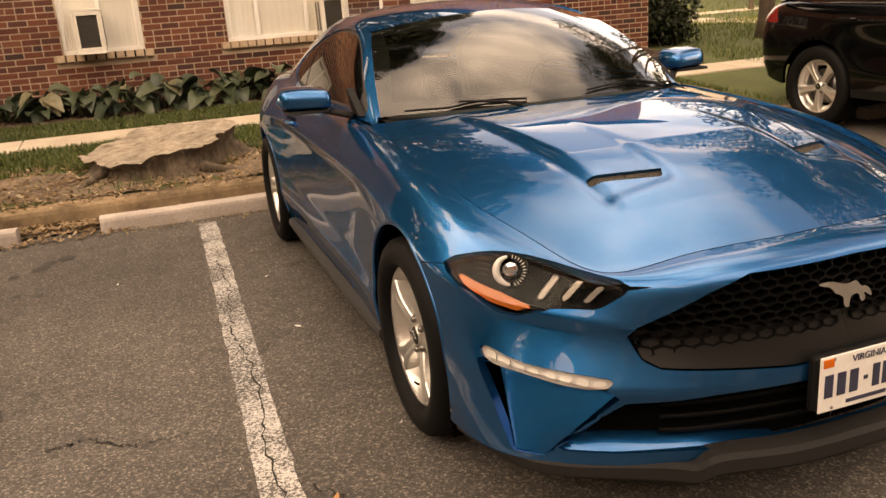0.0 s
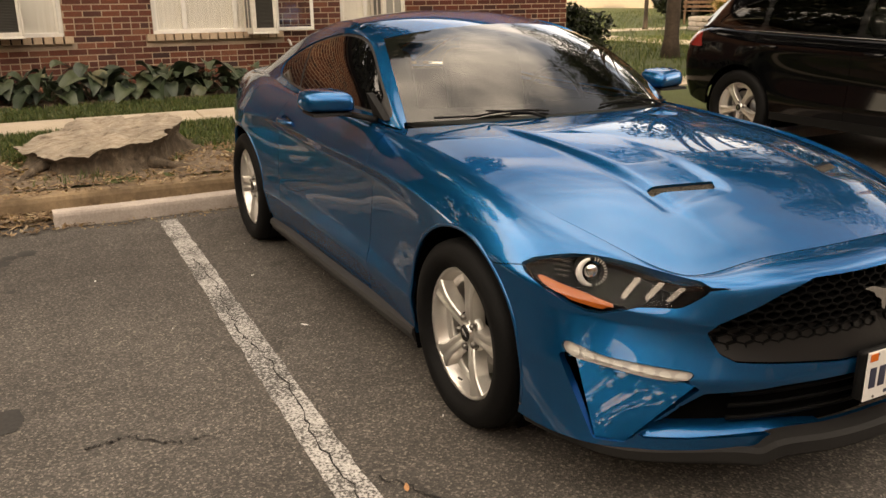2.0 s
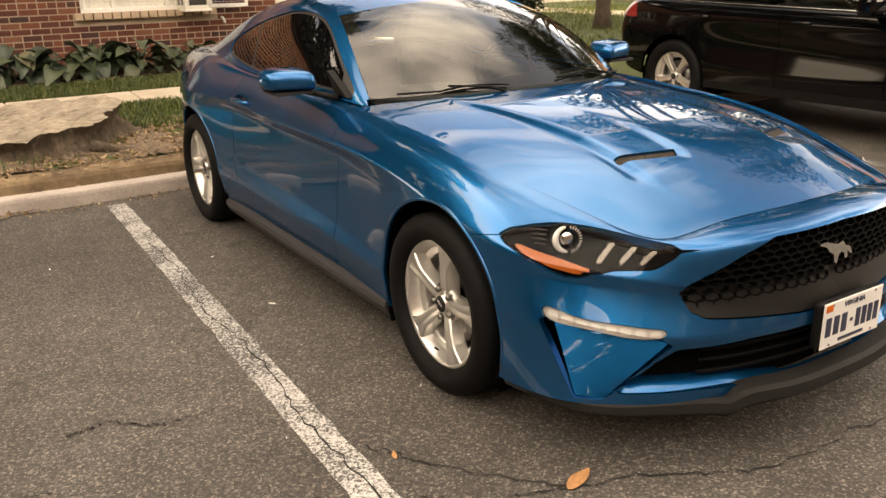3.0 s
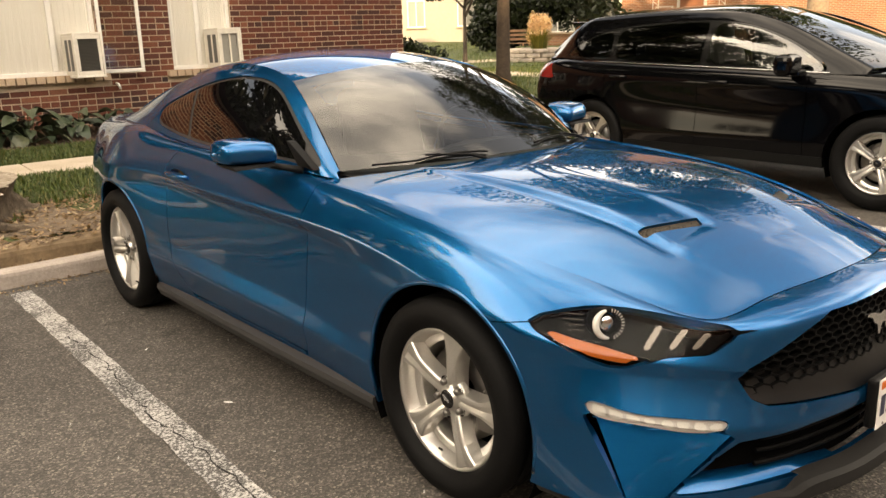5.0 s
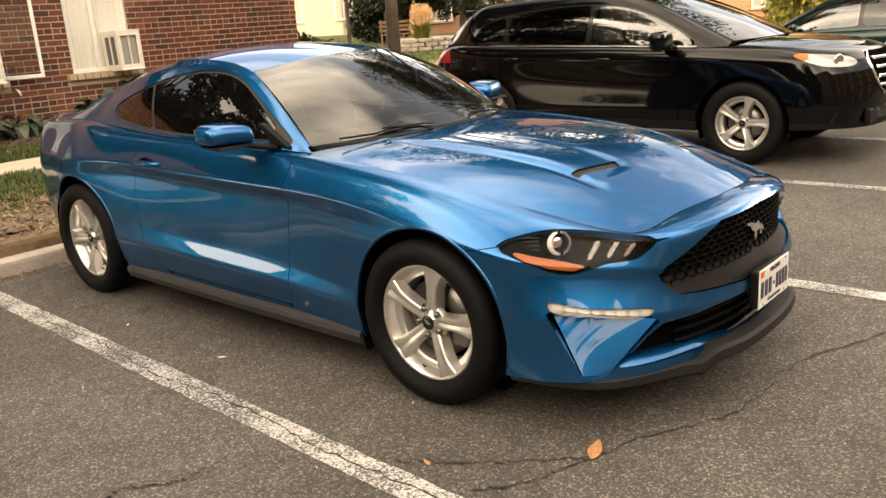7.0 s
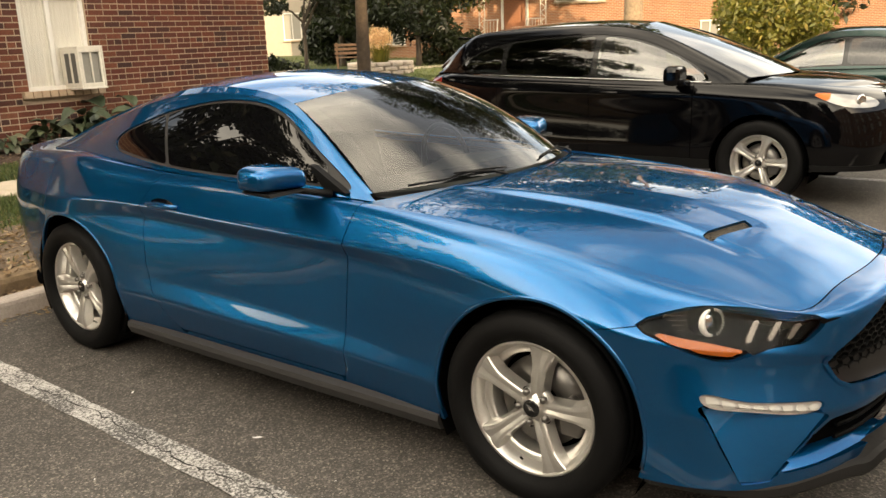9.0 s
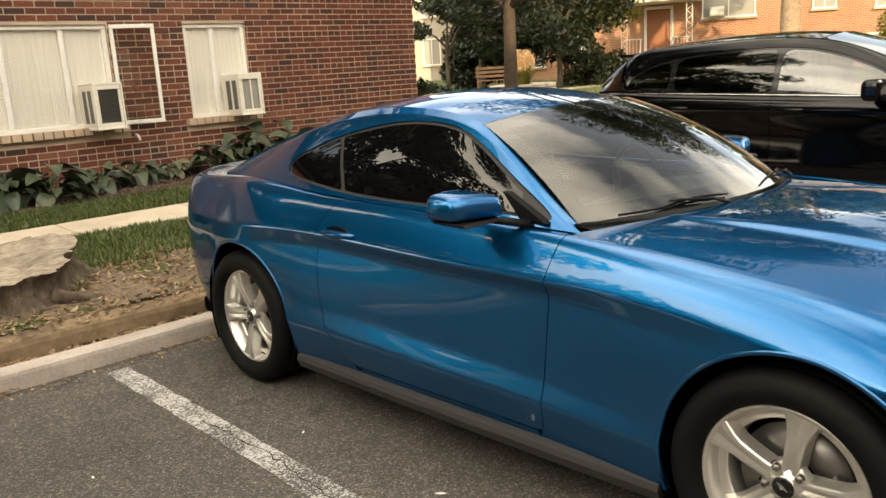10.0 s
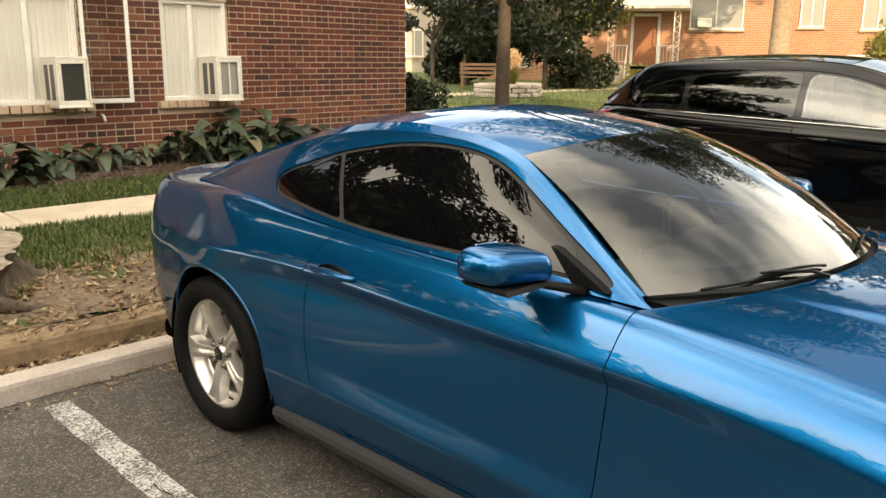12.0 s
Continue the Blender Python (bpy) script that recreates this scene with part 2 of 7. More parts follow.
def part(name, data, material, parent=None, label=""):
    """Links a bmesh or mesh as one object, under parent where one is given."""
    if isinstance(data, bmesh.types.BMesh):
        me = bpy.data.meshes.new(name)
        data.to_mesh(me)
        data.free()
    else:
        me = data
    if material is not None and not me.materials:
        me.materials.append(material)
    ob = new(name, me)
    if parent is not None:
        ob.parent = parent
    if label:
        tagged(ob, label)
    return ob


def empty(name, at=(0, 0, 0), turn=0.0):
    ob = new(name)
    ob.matrix_basis = pose(*at, 0, 0, turn)
    return ob


def smooth(me):
    me.polygons.foreach_set("use_smooth", [True] * len(me.polygons))
    return me


def mesh_of(name, verts, faces, smoothed=False):
    me = bpy.data.meshes.new(name)
    me.from_pydata([tuple(map(float, v)) for v in verts], [], [tuple(map(int, f)) for f in faces])
    me.update()
    return smooth(me) if smoothed else me


def box(sx, sy, sz, at=(0, 0, 0), bevel=0.0, seg=2, turn=None):
    """A bmesh box with its middle at at."""
    bm = bmesh.new()
    bmesh.ops.create_cube(bm, size=1.0)
    bmesh.ops.scale(bm, vec=(sx, sy, sz), verts=bm.verts)
    if bevel:
        bmesh.ops.bevel(bm, geom=bm.edges[:], offset=bevel, segments=seg, profile=0.5, affect="EDGES")
    if turn is not None:
        bmesh.ops.transform(bm, matrix=turn, verts=bm.verts)
    bmesh.ops.translate(bm, vec=at, verts=bm.verts)
    return bm


def merge(*bms):
    """Joins bmeshes into the first one."""
    out = bms[0]
    for b in bms[1:]:
        me = bpy.data.meshes.new("tmp")
        b.to_mesh(me)
        b.free()
        out.from_mesh(me)
        bpy.data.meshes.remove(me)
    return out


def tube(points, radius, sides=8, closed=False, flat=1.0):
    """A bmesh tube along points; radius may be one number or one for each point."""
    pts = [Vector(p) for p in points]
    n = len(pts)
    rad = radius if hasattr(radius, "__len__") else [radius] * n
    bm = bmesh.new()
    rings = []
    side = None
    for k, p in enumerate(pts):
        a = pts[k - 1] if k or closed else p
        b = pts[(k + 1) % n] if k < n - 1 or closed else p
        d = (b - a).normalized()
        if side is None:
            side = d.cross(Vector((0, 0, 1)))
            if side.length < 0.1:
                side = d.cross(Vector((1, 0, 0)))
        side = (side - d * side.dot(d)).normalized()
        up = d.cross(side)
        rings.append([bm.verts.new(p + rad[k] * (math.cos(q) * side + flat * math.sin(q) * up)) for q in (2 * math.pi * j / sides for j in range(sides))])
    for k in range(n if closed else n - 1):
        r, s = rings[k], rings[(k + 1) % n]
        for j in range(sides):
            bm.faces.new((r[j], r[(j + 1) % sides], s[(j + 1) % sides], s[j])).smooth = True
    if not closed:
        bm.faces.new(rings[0][::-1])
        bm.faces.new(rings[-1])
    return bm


def lathe(profile, sides=64, axis="x"):
    """A bmesh from a profile of (offset along the axis, radius), turned round it."""
    bm = bmesh.new()
    rings = []
    for a, r in profile:
        ring = []
        for k in range(sides):
            q = 2 * math.pi * k / sides
            c, s = r * math.cos(q), r * math.sin(q)
            ring.append(bm.verts.new((a, c, s) if axis == "x" else (c, s, a)))
        rings.append(ring)
    for r, s in zip(rings, rings[1:]):
        for k in range(sides):
            bm.faces.new((r[k], r[(k + 1) % sides], s[(k + 1) % sides], s[k])).smooth = True
    return bm


def prism(outline, lo, hi, plane="yz", bevel=0.0):
    """A bmesh from an outline in a plane, drawn out from lo to hi along the third axis."""
    put = {"yz": lambda a, b, c: (c, a, b), "xz": lambda a, b, c: (a, c, b), "xy": lambda a, b, c: (a, b, c)}[plane]
    bm = bmesh.new()
    lower = [bm.verts.new(put(a, b, lo)) for a, b in outline]
    upper = [bm.verts.new(put(a, b, hi)) for a, b in outline]
    n = len(outline)
    bm.faces.new(lower[::-1])
    bm.faces.new(upper)
    for k in range(n):
        bm.faces.new((lower[k], lower[(k + 1) % n], upper[(k + 1) % n], upper[k]))
    bmesh.ops.recalc_face_normals(bm, faces=bm.faces)
    if bevel:
        bmesh.ops.bevel(bm, geom=bm.edges[:], offset=bevel, segments=2, profile=0.5, affect="EDGES")
    return bm


# smooth surfaces from feature lines -------------------------------------------------


def cubic(values, at, knots=None):
    """Natural cubic spline through values (n x k) at the whole numbers (or knots), read at the places at."""
    v = np.asarray(values, float)
    n = len(v)
    x = np.arange(n, dtype=float) if knots is None else np.asarray(knots, float)
    if n == 2:
        w = ((np.asarray(at) - x[0]) / (x[1] - x[0]))[:, None]
        return v[0] * (1 - w) + v[1] * w
    h = np.diff(x)
    a = np.zeros((n, n))
    b = np.zeros((n, v.shape[1]))
    a[0, 0] = a[-1, -1] = 1
    for k in range(1, n - 1):
        a[k, k - 1], a[k, k], a[k, k + 1] = h[k - 1], 2 * (h[k - 1] + h[k]), h[k]
        b[k] = 6 * ((v[k + 1] - v[k]) / h[k] - (v[k] - v[k - 1]) / h[k - 1])
    m = np.linalg.solve(a, b)
    at = np.asarray(at, float)
    k = np.clip(np.searchsorted(x, at, side="right") - 1, 0, n - 2)
    d, hk = (at - x[k])[:, None], h[k][:, None]
    return v[k] + d * ((v[k + 1] - v[k]) / hk - hk * (2 * m[k] + m[k + 1]) / 6) + d**2 * m[k] / 2 + d**3 * (m[k + 1] - m[k]) / (6 * hk)


def dense(line, per, tension=0.5):
    """A feature line, spaced by the root of its chords so that it never overshoots, with per steps a span."""
    v = np.asarray(line, float)
    ch = np.linalg.norm(np.diff(v, axis=0), axis=1) ** tension + 1e-6
    x = np.r_[0, np.cumsum(ch)]
    at = np.interp(np.arange(0, len(v) - 1 + 1e-9, 1.0 / per), np.arange(len(v)), x)
    return cubic(v, at, x)


def loft(lines, per_s, per_v, creases=(), rounding=2):
    """A grid (rows across the lines, columns along them) through feature lines; creases: rows where it breaks."""
    cols = np.array([dense(l, per_s) for l in lines])          # row, column, xyz
    groups, start = [], 0
    for c in list(creases) + [len(lines) - 1]:
        groups.append((start, c))
        start = c
    rows = []
    for a, b in groups:
        g = cols[a : b + 1]
        at = np.arange(0, b - a + 1e-9, 1.0 / per_v)
        flat = cubic(g.reshape(len(g), -1), at).reshape(len(at), -1, 3)
        rows.append(flat if not rows else flat[1:])
    s = np.concatenate(rows)
    for _ in range(rounding):
        s[1:-1] = (s[:-2] + 2 * s[1:-1] + s[2:]) / 4
    return s


class Skin:
    """A triangle or quad surface with vertex normals, that can be cut along level lines of a field."""

    def __init__(self, verts, faces, normals):
        self.v, self.f, self.n = np.asarray(verts, float), faces, np.asarray(normals, float)

    @classmethod
    def grid(cls, g, outward):
        """From a grid; outward: a point inside the body, from which the normals turn away."""
        r, c = g.shape[:2]
        du = np.gradient(g, axis=1)
        dv = np.gradient(g, axis=0)
        n = np.cross(du, dv)
        n /= np.linalg.norm(n, axis=2, keepdims=True) + 1e-12
        mid = g.reshape(-1, 3) - np.asarray(outward, float)
        flip = (n.reshape(-1, 3) * mid).sum(1).sum() < 0
        if flip:
            n = -n
        idx = np.arange(r * c).reshape(r, c)
        a, b, d, e = idx[:-1, :-1].ravel(), idx[:-1, 1:].ravel(), idx[1:, 1:].ravel(), idx[1:, :-1].ravel()
        faces = np.stack([e, d, b, a] if flip else [a, b, d, e], 1).tolist()
        return cls(g.reshape(-1, 3), faces, n.reshape(-1, 3))

    def cut(self, field):
        """The side of the surface on which the field (a function of the vertices) is above zero."""
        val = np.asarray(field(self.v), float)
        val[np.abs(val) < 1e-7] = 1e-7
        verts, norms, faces = list(self.v), list(self.n), []
        made = {}

        def between(i, j):
            key = (i, j) if i < j else (j, i)
            if key not in made:
                i, j = key
                w = val[i] / (val[i] - val[j])
                made[key] = len(verts)
                verts.append(self.v[i] * (1 - w) + self.v[j] * w)
                n = self.n[i] * (1 - w) + self.n[j] * w
                norms.append(n / (np.linalg.norm(n) + 1e-12))
            return made[key]

        for f in self.f:
            inside = [val[i] > 0 for i in f]
            if all(inside):
                faces.append(f)
            elif any(inside):
                out = []
                for k, i in enumerate(f):
                    j = f[(k + 1) % len(f)]
                    if val[i] > 0:
                        out.append(i)
                    if (val[i] > 0) != (val[j] > 0):
                        out.append(between(i, j))
                if len(out) > 2:
                    faces.append(out)
        used = sorted({i for f in faces for i in f})
        at = {i: k for k, i in enumerate(used)}
        return Skin(np.array([verts[i] for i in used]).reshape(-1, 3), [[at[i] for i in f] for f in faces], np.array([norms[i] for i in used]).reshape(-1, 3))

    def offset(self, d):
        return Skin(self.v + self.n * d, self.f, self.n)

    def mirror(self):
        flip = np.array([-1, 1, 1.0])
        return Skin(self.v * flip, [f[::-1] for f in self.f], self.n * flip)

    def rim(self, depth):
        """The open edges, drawn inwards by depth, as a surface of their own."""
        count = {}
        for f in self.f:
            for k, i in enumerate(f):
                j = f[(k + 1) % len(f)]
                if (j, i) in count:
                    del count[(j, i)]
                else:
                    count[(i, j)] = True
        verts, faces = [], []
        for i, j in count:
            k = len(verts)
            verts += [self.v[i], self.v[j], self.v[j] - self.n[j] * depth, self.v[i] - self.n[i] * depth]
            faces.append([k + 1, k, k + 3, k + 2])
        return verts, faces

    def mesh(self, name, thick=0.0):
        """A mesh with the surface's own normals; thick: draws its edges inwards, so that panels have depth."""
        verts, faces, norms = self.v, list(self.f), self.n
        me = bpy.data.meshes.new(name)
        if thick:
            rv, rf = self.rim(thick)
            base = len(verts)
            if rv:
                verts = np.concatenate([verts, np.array(rv)])
                faces = faces + [[i + base for i in f] for f in rf]
        me.from_pydata([tuple(map(float, p)) for p in verts], [], [tuple(map(int, f)) for f in faces])
        me.update()
        smooth(me)
        loops = np.empty(len(me.loops), dtype=np.int64)
        me.loops.foreach_get("vertex_index", loops)
        nn = np.zeros((len(verts), 3))
        nn[: len(norms)] = norms
        if thick and len(verts) > len(norms):
            fn = np.empty((len(me.polygons), 3), dtype=np.float32)
            me.polygons.foreach_get("normal", fn.reshape(-1))
            for p in range(len(self.f), len(me.polygons)):
                for i in me.polygons[p].vertices:
                    nn[i] = fn[p]
        me.normals_split_custom_set([tuple(map(float, nn[i])) for i in loops])
        return me


def polygon_field(outline, to2d, guard=None):
    """A field that is the distance to an outline, above zero within it; guard: where it holds at all."""
    o = np.asarray(outline, float)

    def field(v):
        p = to2d(v)
        best = np.full(len(p), 1e9)
        odd = np.zeros(len(p), bool)
        for a, b in zip(o, np.roll(o, -1, axis=0)):
            ab = b - a
            t = np.clip(((p - a) @ ab) / (ab @ ab + 1e-12), 0, 1)
            best = np.minimum(best, np.linalg.norm(p - a - t[:, None] * ab, axis=1))
            cross = (a[1] > p[:, 1]) != (b[1] > p[:, 1])
            with np.errstate(divide="ignore", invalid="ignore"):
                xs = a[0] + (p[:, 1] - a[1]) * (b[0] - a[0]) / (b[1] - a[1])
            odd ^= cross & (p[:, 0] < xs)
        d = np.where(odd, best, -best)
        return d if guard is None else np.where(guard(v), d, -1.0)

    return field


def curve2(points, per=8, closed=True):
    """A rounded outline through 2D points."""
    p = [tuple(q) for q in points]
    if closed:
        p = p[-2:] + p + p[:3]
        d = dense(p, per)
        return d[2 * per : -2 * per - 1]
    return dense(p, per)


def xz(v):
    return np.stack([np.abs(v[:, 0]), v[:, 2]], 1)


def yz(v):
    return v[:, 1:3]

# ---------------------------------------------------------------- ground
WALL_Y = 8.8


def ground_z(y):
    """The bank behind the kerb rises gently to the house and levels out behind it."""
    y = min(max(y, 4.2), 40.0)
    return 0.15 + 0.055 * (min(y, 9.5) - 4.2) + 0.012 * max(0.0, y - 16.0)


def slab(name, x0, x1, y0, y1, z_of, material, nx=1, ny=1, rough=0.0, parent=None):
    """A sheet over a rectangle, with heights from z_of(x, y)."""
    xs, ys = np.linspace(x0, x1, nx + 1), np.linspace(y0, y1, ny + 1)
    verts = [(x, y, z_of(x, y) + (rough * noise.noise(Vector((x * 3, y * 3, 1.7))) if rough else 0)) for y in ys for x in xs]
    w = nx + 1
    faces = [(j * w + i, j * w + i + 1, (j + 1) * w + i + 1, (j + 1) * w + i) for j in range(ny) for i in range(nx)]
    return part(name, mesh_of(name, verts, faces, True), material, parent)


tagged(slab("ground", -600, 600, -600, 600, lambda x, y: -0.06, DIRT), "bare earth that reaches the horizon", kind="structure")
tagged(slab("parking_lot", -60, 60, -14, 4.02, lambda x, y: 0.0, ASPHALT), "worn dark grey asphalt parking lot with pale stones", kind="structure")


def parking_lines():
    """Worn bay lines with broken edges."""
    rng = random.Random(4)
    for x, y0 in ((-1.397, -3.6), (1.24, -1.18), (3.73, -1.1), (6.03, -1.1), (8.3, -1.1)):
        verts, faces = [], []
        n = 90
        for k in range(n + 1):
            y = y0 + (3.46 - y0) * k / n
            c = x + (.025 * y if x < 0 else 0)
            verts += [(c - .063 + rng.uniform(-.005, .005), y, .004), (c + .063 + rng.uniform(-.005, .005), y, .004)]
            if k:
                faces.append((2 * k - 2, 2 * k - 1, 2 * k + 1, 2 * k))
        tagged(part("parking_line", mesh_of("parking_line", verts, faces), PAINT_LINE), "worn white painted parking bay line", kind="structure")


parking_lines()


def cracks():
    """Thin dark cracks in the asphalt and down the painted line."""
    rng = random.Random(12)
    runs = [[(-1.34, 2.45), (-1.33, 1.9), (-1.38, 1.3), (-1.36, .7), (-1.40, .1), (-1.39, -.6), (-1.41, -1.4), (-1.45, -2.4)],
            [(-1.9, 2.30), (-1.5, 2.40), (-1.2, 2.47), (-.9, 2.5)],
            [(-2.12, 0.44), (-2.07, 0.44), (-1.97, 0.45), (-1.86, 0.34), (-1.62, 0.34)],
            [(-3.3, -.4), (-2.9, -.1), (-2.5, .15), (-2.2, .12)],
            [(-1.3, -.55), (-1.0, -.72), (-.7, -.82), (-.3, -1.02), (.2, -1.05), (.9, -1.3), (1.7, -1.15)],
            [(-.9, -.75), (-1.15, -.45), (-1.3, -.2)],
            [(1.3, -1.2), (2.2, -1.0), (3.2, -1.35), (4.2, -1.2), (5.5, -1.5)],
            [(2.0, .2), (2.6, -.3), (3.4, -.5)]]
    for run in runs:
        pts = dense(run, 14)
        verts, faces = [], []
        for k, (x, y) in enumerate(pts):
            x += rng.uniform(-.014, .014)
            y += rng.uniform(-.014, .014)
            w = rng.uniform(.0012, .0048)
            verts += [(x - w, y - w * .6, .0055), (x + w, y + w * .6, .0055)]
            if k:
                faces.append((2 * k - 2, 2 * k - 1, 2 * k + 1, 2 * k))
        tagged(part("crack", mesh_of("crack", verts, faces), CRACK), "thin dark crack in the asphalt", kind="structure")


def oil_stain(x, y, rx, ry, seed):
    """A flat ragged dark spot on the asphalt."""
    n = 40
    ring = []
    for k in range(n):
        q = 2 * math.pi * k / n
        r = 1 + .35 * noise.noise(Vector((2 * math.cos(q), 2 * math.sin(q), seed))) + .12 * noise.noise(Vector((7 * math.cos(q), 7 * math.sin(q), seed)))
        ring.append((x + rx * r * math.cos(q), y + ry * r * math.sin(q), .0028))
    tagged(part("oil_stain", mesh_of("oil_stain", ring, [tuple(range(n))]), STAIN), "dark dried oil spot on the asphalt", kind="structure")


STAIN = plain("oil_dark", (0.026, 0.024, 0.022), 0.8, grain=0.3, scale=60.0)
CRACK = plain("crack_dark", (0.012, 0.011, 0.010), 0.95)
cracks()
for spot in [(-2.38, 0.78, 0.085, 0.1, 1.0), (-2.21, 3.07, 0.055, 0.066, 2.0), (-2.35, 2.91, 0.05, 0.06, 3.0), (-2.31, 3.02, 0.04, 0.048, 4.0), (-2.49, 2.81, 0.03, 0.036, 5.0), (-2.31, 2.34, 0.025, 0.03, 6.0), (-2.43, 2.4, 0.022, 0.026399999999999996, 7.0), (-2.44, 1.1, 0.02, 0.024, 8.0)]:
    oil_stain(*spot)


def long_block(name, x0, x1, y0, y1, z0, z1, material, label, seed, parts=60, wobble=.008, round_=.03, kind="structure", category=""):
    """A long concrete block with chipped, rounded upper edges."""
    bm = bmesh.new()
    prev = None
    for k in range(parts + 1):
        x = x0 + (x1 - x0) * k / parts
        w = lambda c: wobble * noise.noise(Vector((x * 2.3, c * 7.1, seed)))
        chip = max(0.0, noise.noise(Vector((x * 5.0, 3.3, seed))) - .35) * .05
        prof = [(y0 + w(1), z0), (y0 + w(1) + .004, z1 - round_ - chip), (y0 + round_ * .35 + w(1), z1 - round_ * .3 - chip * .6), (y0 + round_ + w(2), z1 + w(3) * .5), (y1 - round_, z1 + w(4) * .5), (y1, z1 - round_), (y1, z0)]
        ring = [bm.verts.new((x, a, b)) for a, b in prof]
        if prev:
            for j in range(len(ring) - 1):
                bm.faces.new((prev[j], ring[j], ring[j + 1], prev[j + 1]))
        else:
            bm.faces.new(ring)
        prev = ring
    bm.faces.new(prev[::-1])
    bmesh.ops.recalc_face_normals(bm, faces=bm.faces)
    return tagged(part(name, bm, material), label, category, kind=kind)


long_block("kerb", -30, 40, 3.98, 4.22, -.05, .15, KERB_CONC, "stained and chipped concrete kerb", 2.0, 500, .02, .04)
for x0, x1 in ((-2.02, .30), (.62, 2.45), (2.72, 4.6), (4.9, 6.9), (-4.6, -2.55)):
    long_block("wheel_stop", x0, x1, 3.60, 3.76, .0, .105, STOP_CONC, "long low weathered concrete wheel stop", 5.0 + x0, 40, .008, .028, "", "wheel stop")


def gutter():
    """Earth that has gathered between the wheel stop and the kerb."""
    tagged(slab("gutter_soil", -12, 8, 3.74, 3.985, lambda x, y: .018 + .03 * (y - 3.74), DIRT, 160, 4, .02), "dry soil washed up against the kerb", kind="structure")


gutter()


def lawn_sheet():
    def z_of(x, y):
        return ground_z(y)
    a = slab("lawn", -60, 5.88, 4.2, 8.86, z_of, LAWN, 140, 24)
    b = slab("lawn", 5.88, 120, 4.2, 90, z_of, LAWN, 60, 60)
    for ob in (a, b):
        tagged(ob, "patchy green lawn with bare spots", kind="structure")


lawn_sheet()
tagged(slab("bare_earth", -6, 1.6, 4.2, 5.5, lambda x, y: ground_z(y) + .006 - .012 * max(0, y - 5.2) / .3, DIRT, 150, 24, .03), "bare dry earth with roots beside the kerb", kind="structure")
tagged(slab("mulch_bed", -14, 5.86, 7.68, 8.84, lambda x, y: ground_z(y) + .02, MULCH, 200, 14, .03), "dark bark mulch bed along the wall", kind="structure")


def footpath():
    """Concrete slabs with open joints."""
    base = tagged(slab("pavement", -16, 14, 6.28, 6.86, lambda x, y: ground_z(y) + .005, WALK_CONC, 30, 2), "pale concrete footpath", kind="structure")
    x = -16.0
    while x < 14:
        bm = box(1.19, .575, .05, (0, 0, 0), .008, 1)
        ob = part("paving_slab", bm, WALK_CONC, base)
        ob.matrix_basis = pose(x + .6, 6.57, ground_z(6.57) + .002, math.degrees(math.atan(.055)), 0, 0)
        x += 1.2


footpath()


def grass_patch(name, x0, x1, y0, y1, count, seed, height, label, bald=0.0, z_of=None):
    """Blades of grass as one mesh."""
    rng = random.Random(seed)
    verts, faces = [], []
    made = 0
    while made < count:
        x, y = rng.uniform(x0, x1), rng.uniform(y0, y1)
        d = noise.noise(Vector((x * 1.4, y * 1.4, seed)))
        if d < -.25 + bald + rng.uniform(-.2, .2):
            made += 1
            continue
        z = ground_z(y) if z_of is None else z_of(x, y)
        h = height * rng.uniform(.5, 1.25)
        q = rng.uniform(0, 2 * math.pi)
        w = rng.uniform(.0025, .005) * (1 + height * 3)
        lean = rng.uniform(.15, .75) * h
        dx, dy = math.cos(q), math.sin(q)
        k = len(verts)
        verts += [(x - dy * w, y + dx * w, z), (x + dy * w, y - dx * w, z), (x + dx * lean * .4 + dy * w * .8, y + dy * lean * .4 - dx * w * .8, z + h * .62), (x + dx * lean * .4 - dy * w * .8, y + dy * lean * .4 + dx * w * .8, z + h * .62), (x + dx * lean, y + dy * lean, z + h)]
        faces += [(k, k + 1, k + 2, k + 3), (k + 3, k + 2, k + 4)]
        made += 1
    me = bpy.data.meshes.new(name)
    me.from_pydata(verts, [], faces)
    return tagged(part(name, me, GRASS), label, "grass", kind="stuff")


grass_patch("grass", -5, 4.5, 5.15, 6.28, 60000, 3, .055, "short green grass between kerb and footpath", .12)
grass_patch("grass", -5, 5.6, 6.86, 7.72, 60000, 4, .05, "strip of short green grass beside the footpath")
grass_patch("grass", -5, 4.5, 4.25, 5.2, 5000, 5, .07, "thin tufts of grass in bare earth", .38)
grass_patch("grass", 6, 16, 5.5, 14, 30000, 6, .08, "green lawn grass beside the house")
grass_patch("grass", 10, 40, 12, 32, 30000, 7, .12, "green lawn grass before the far houses")


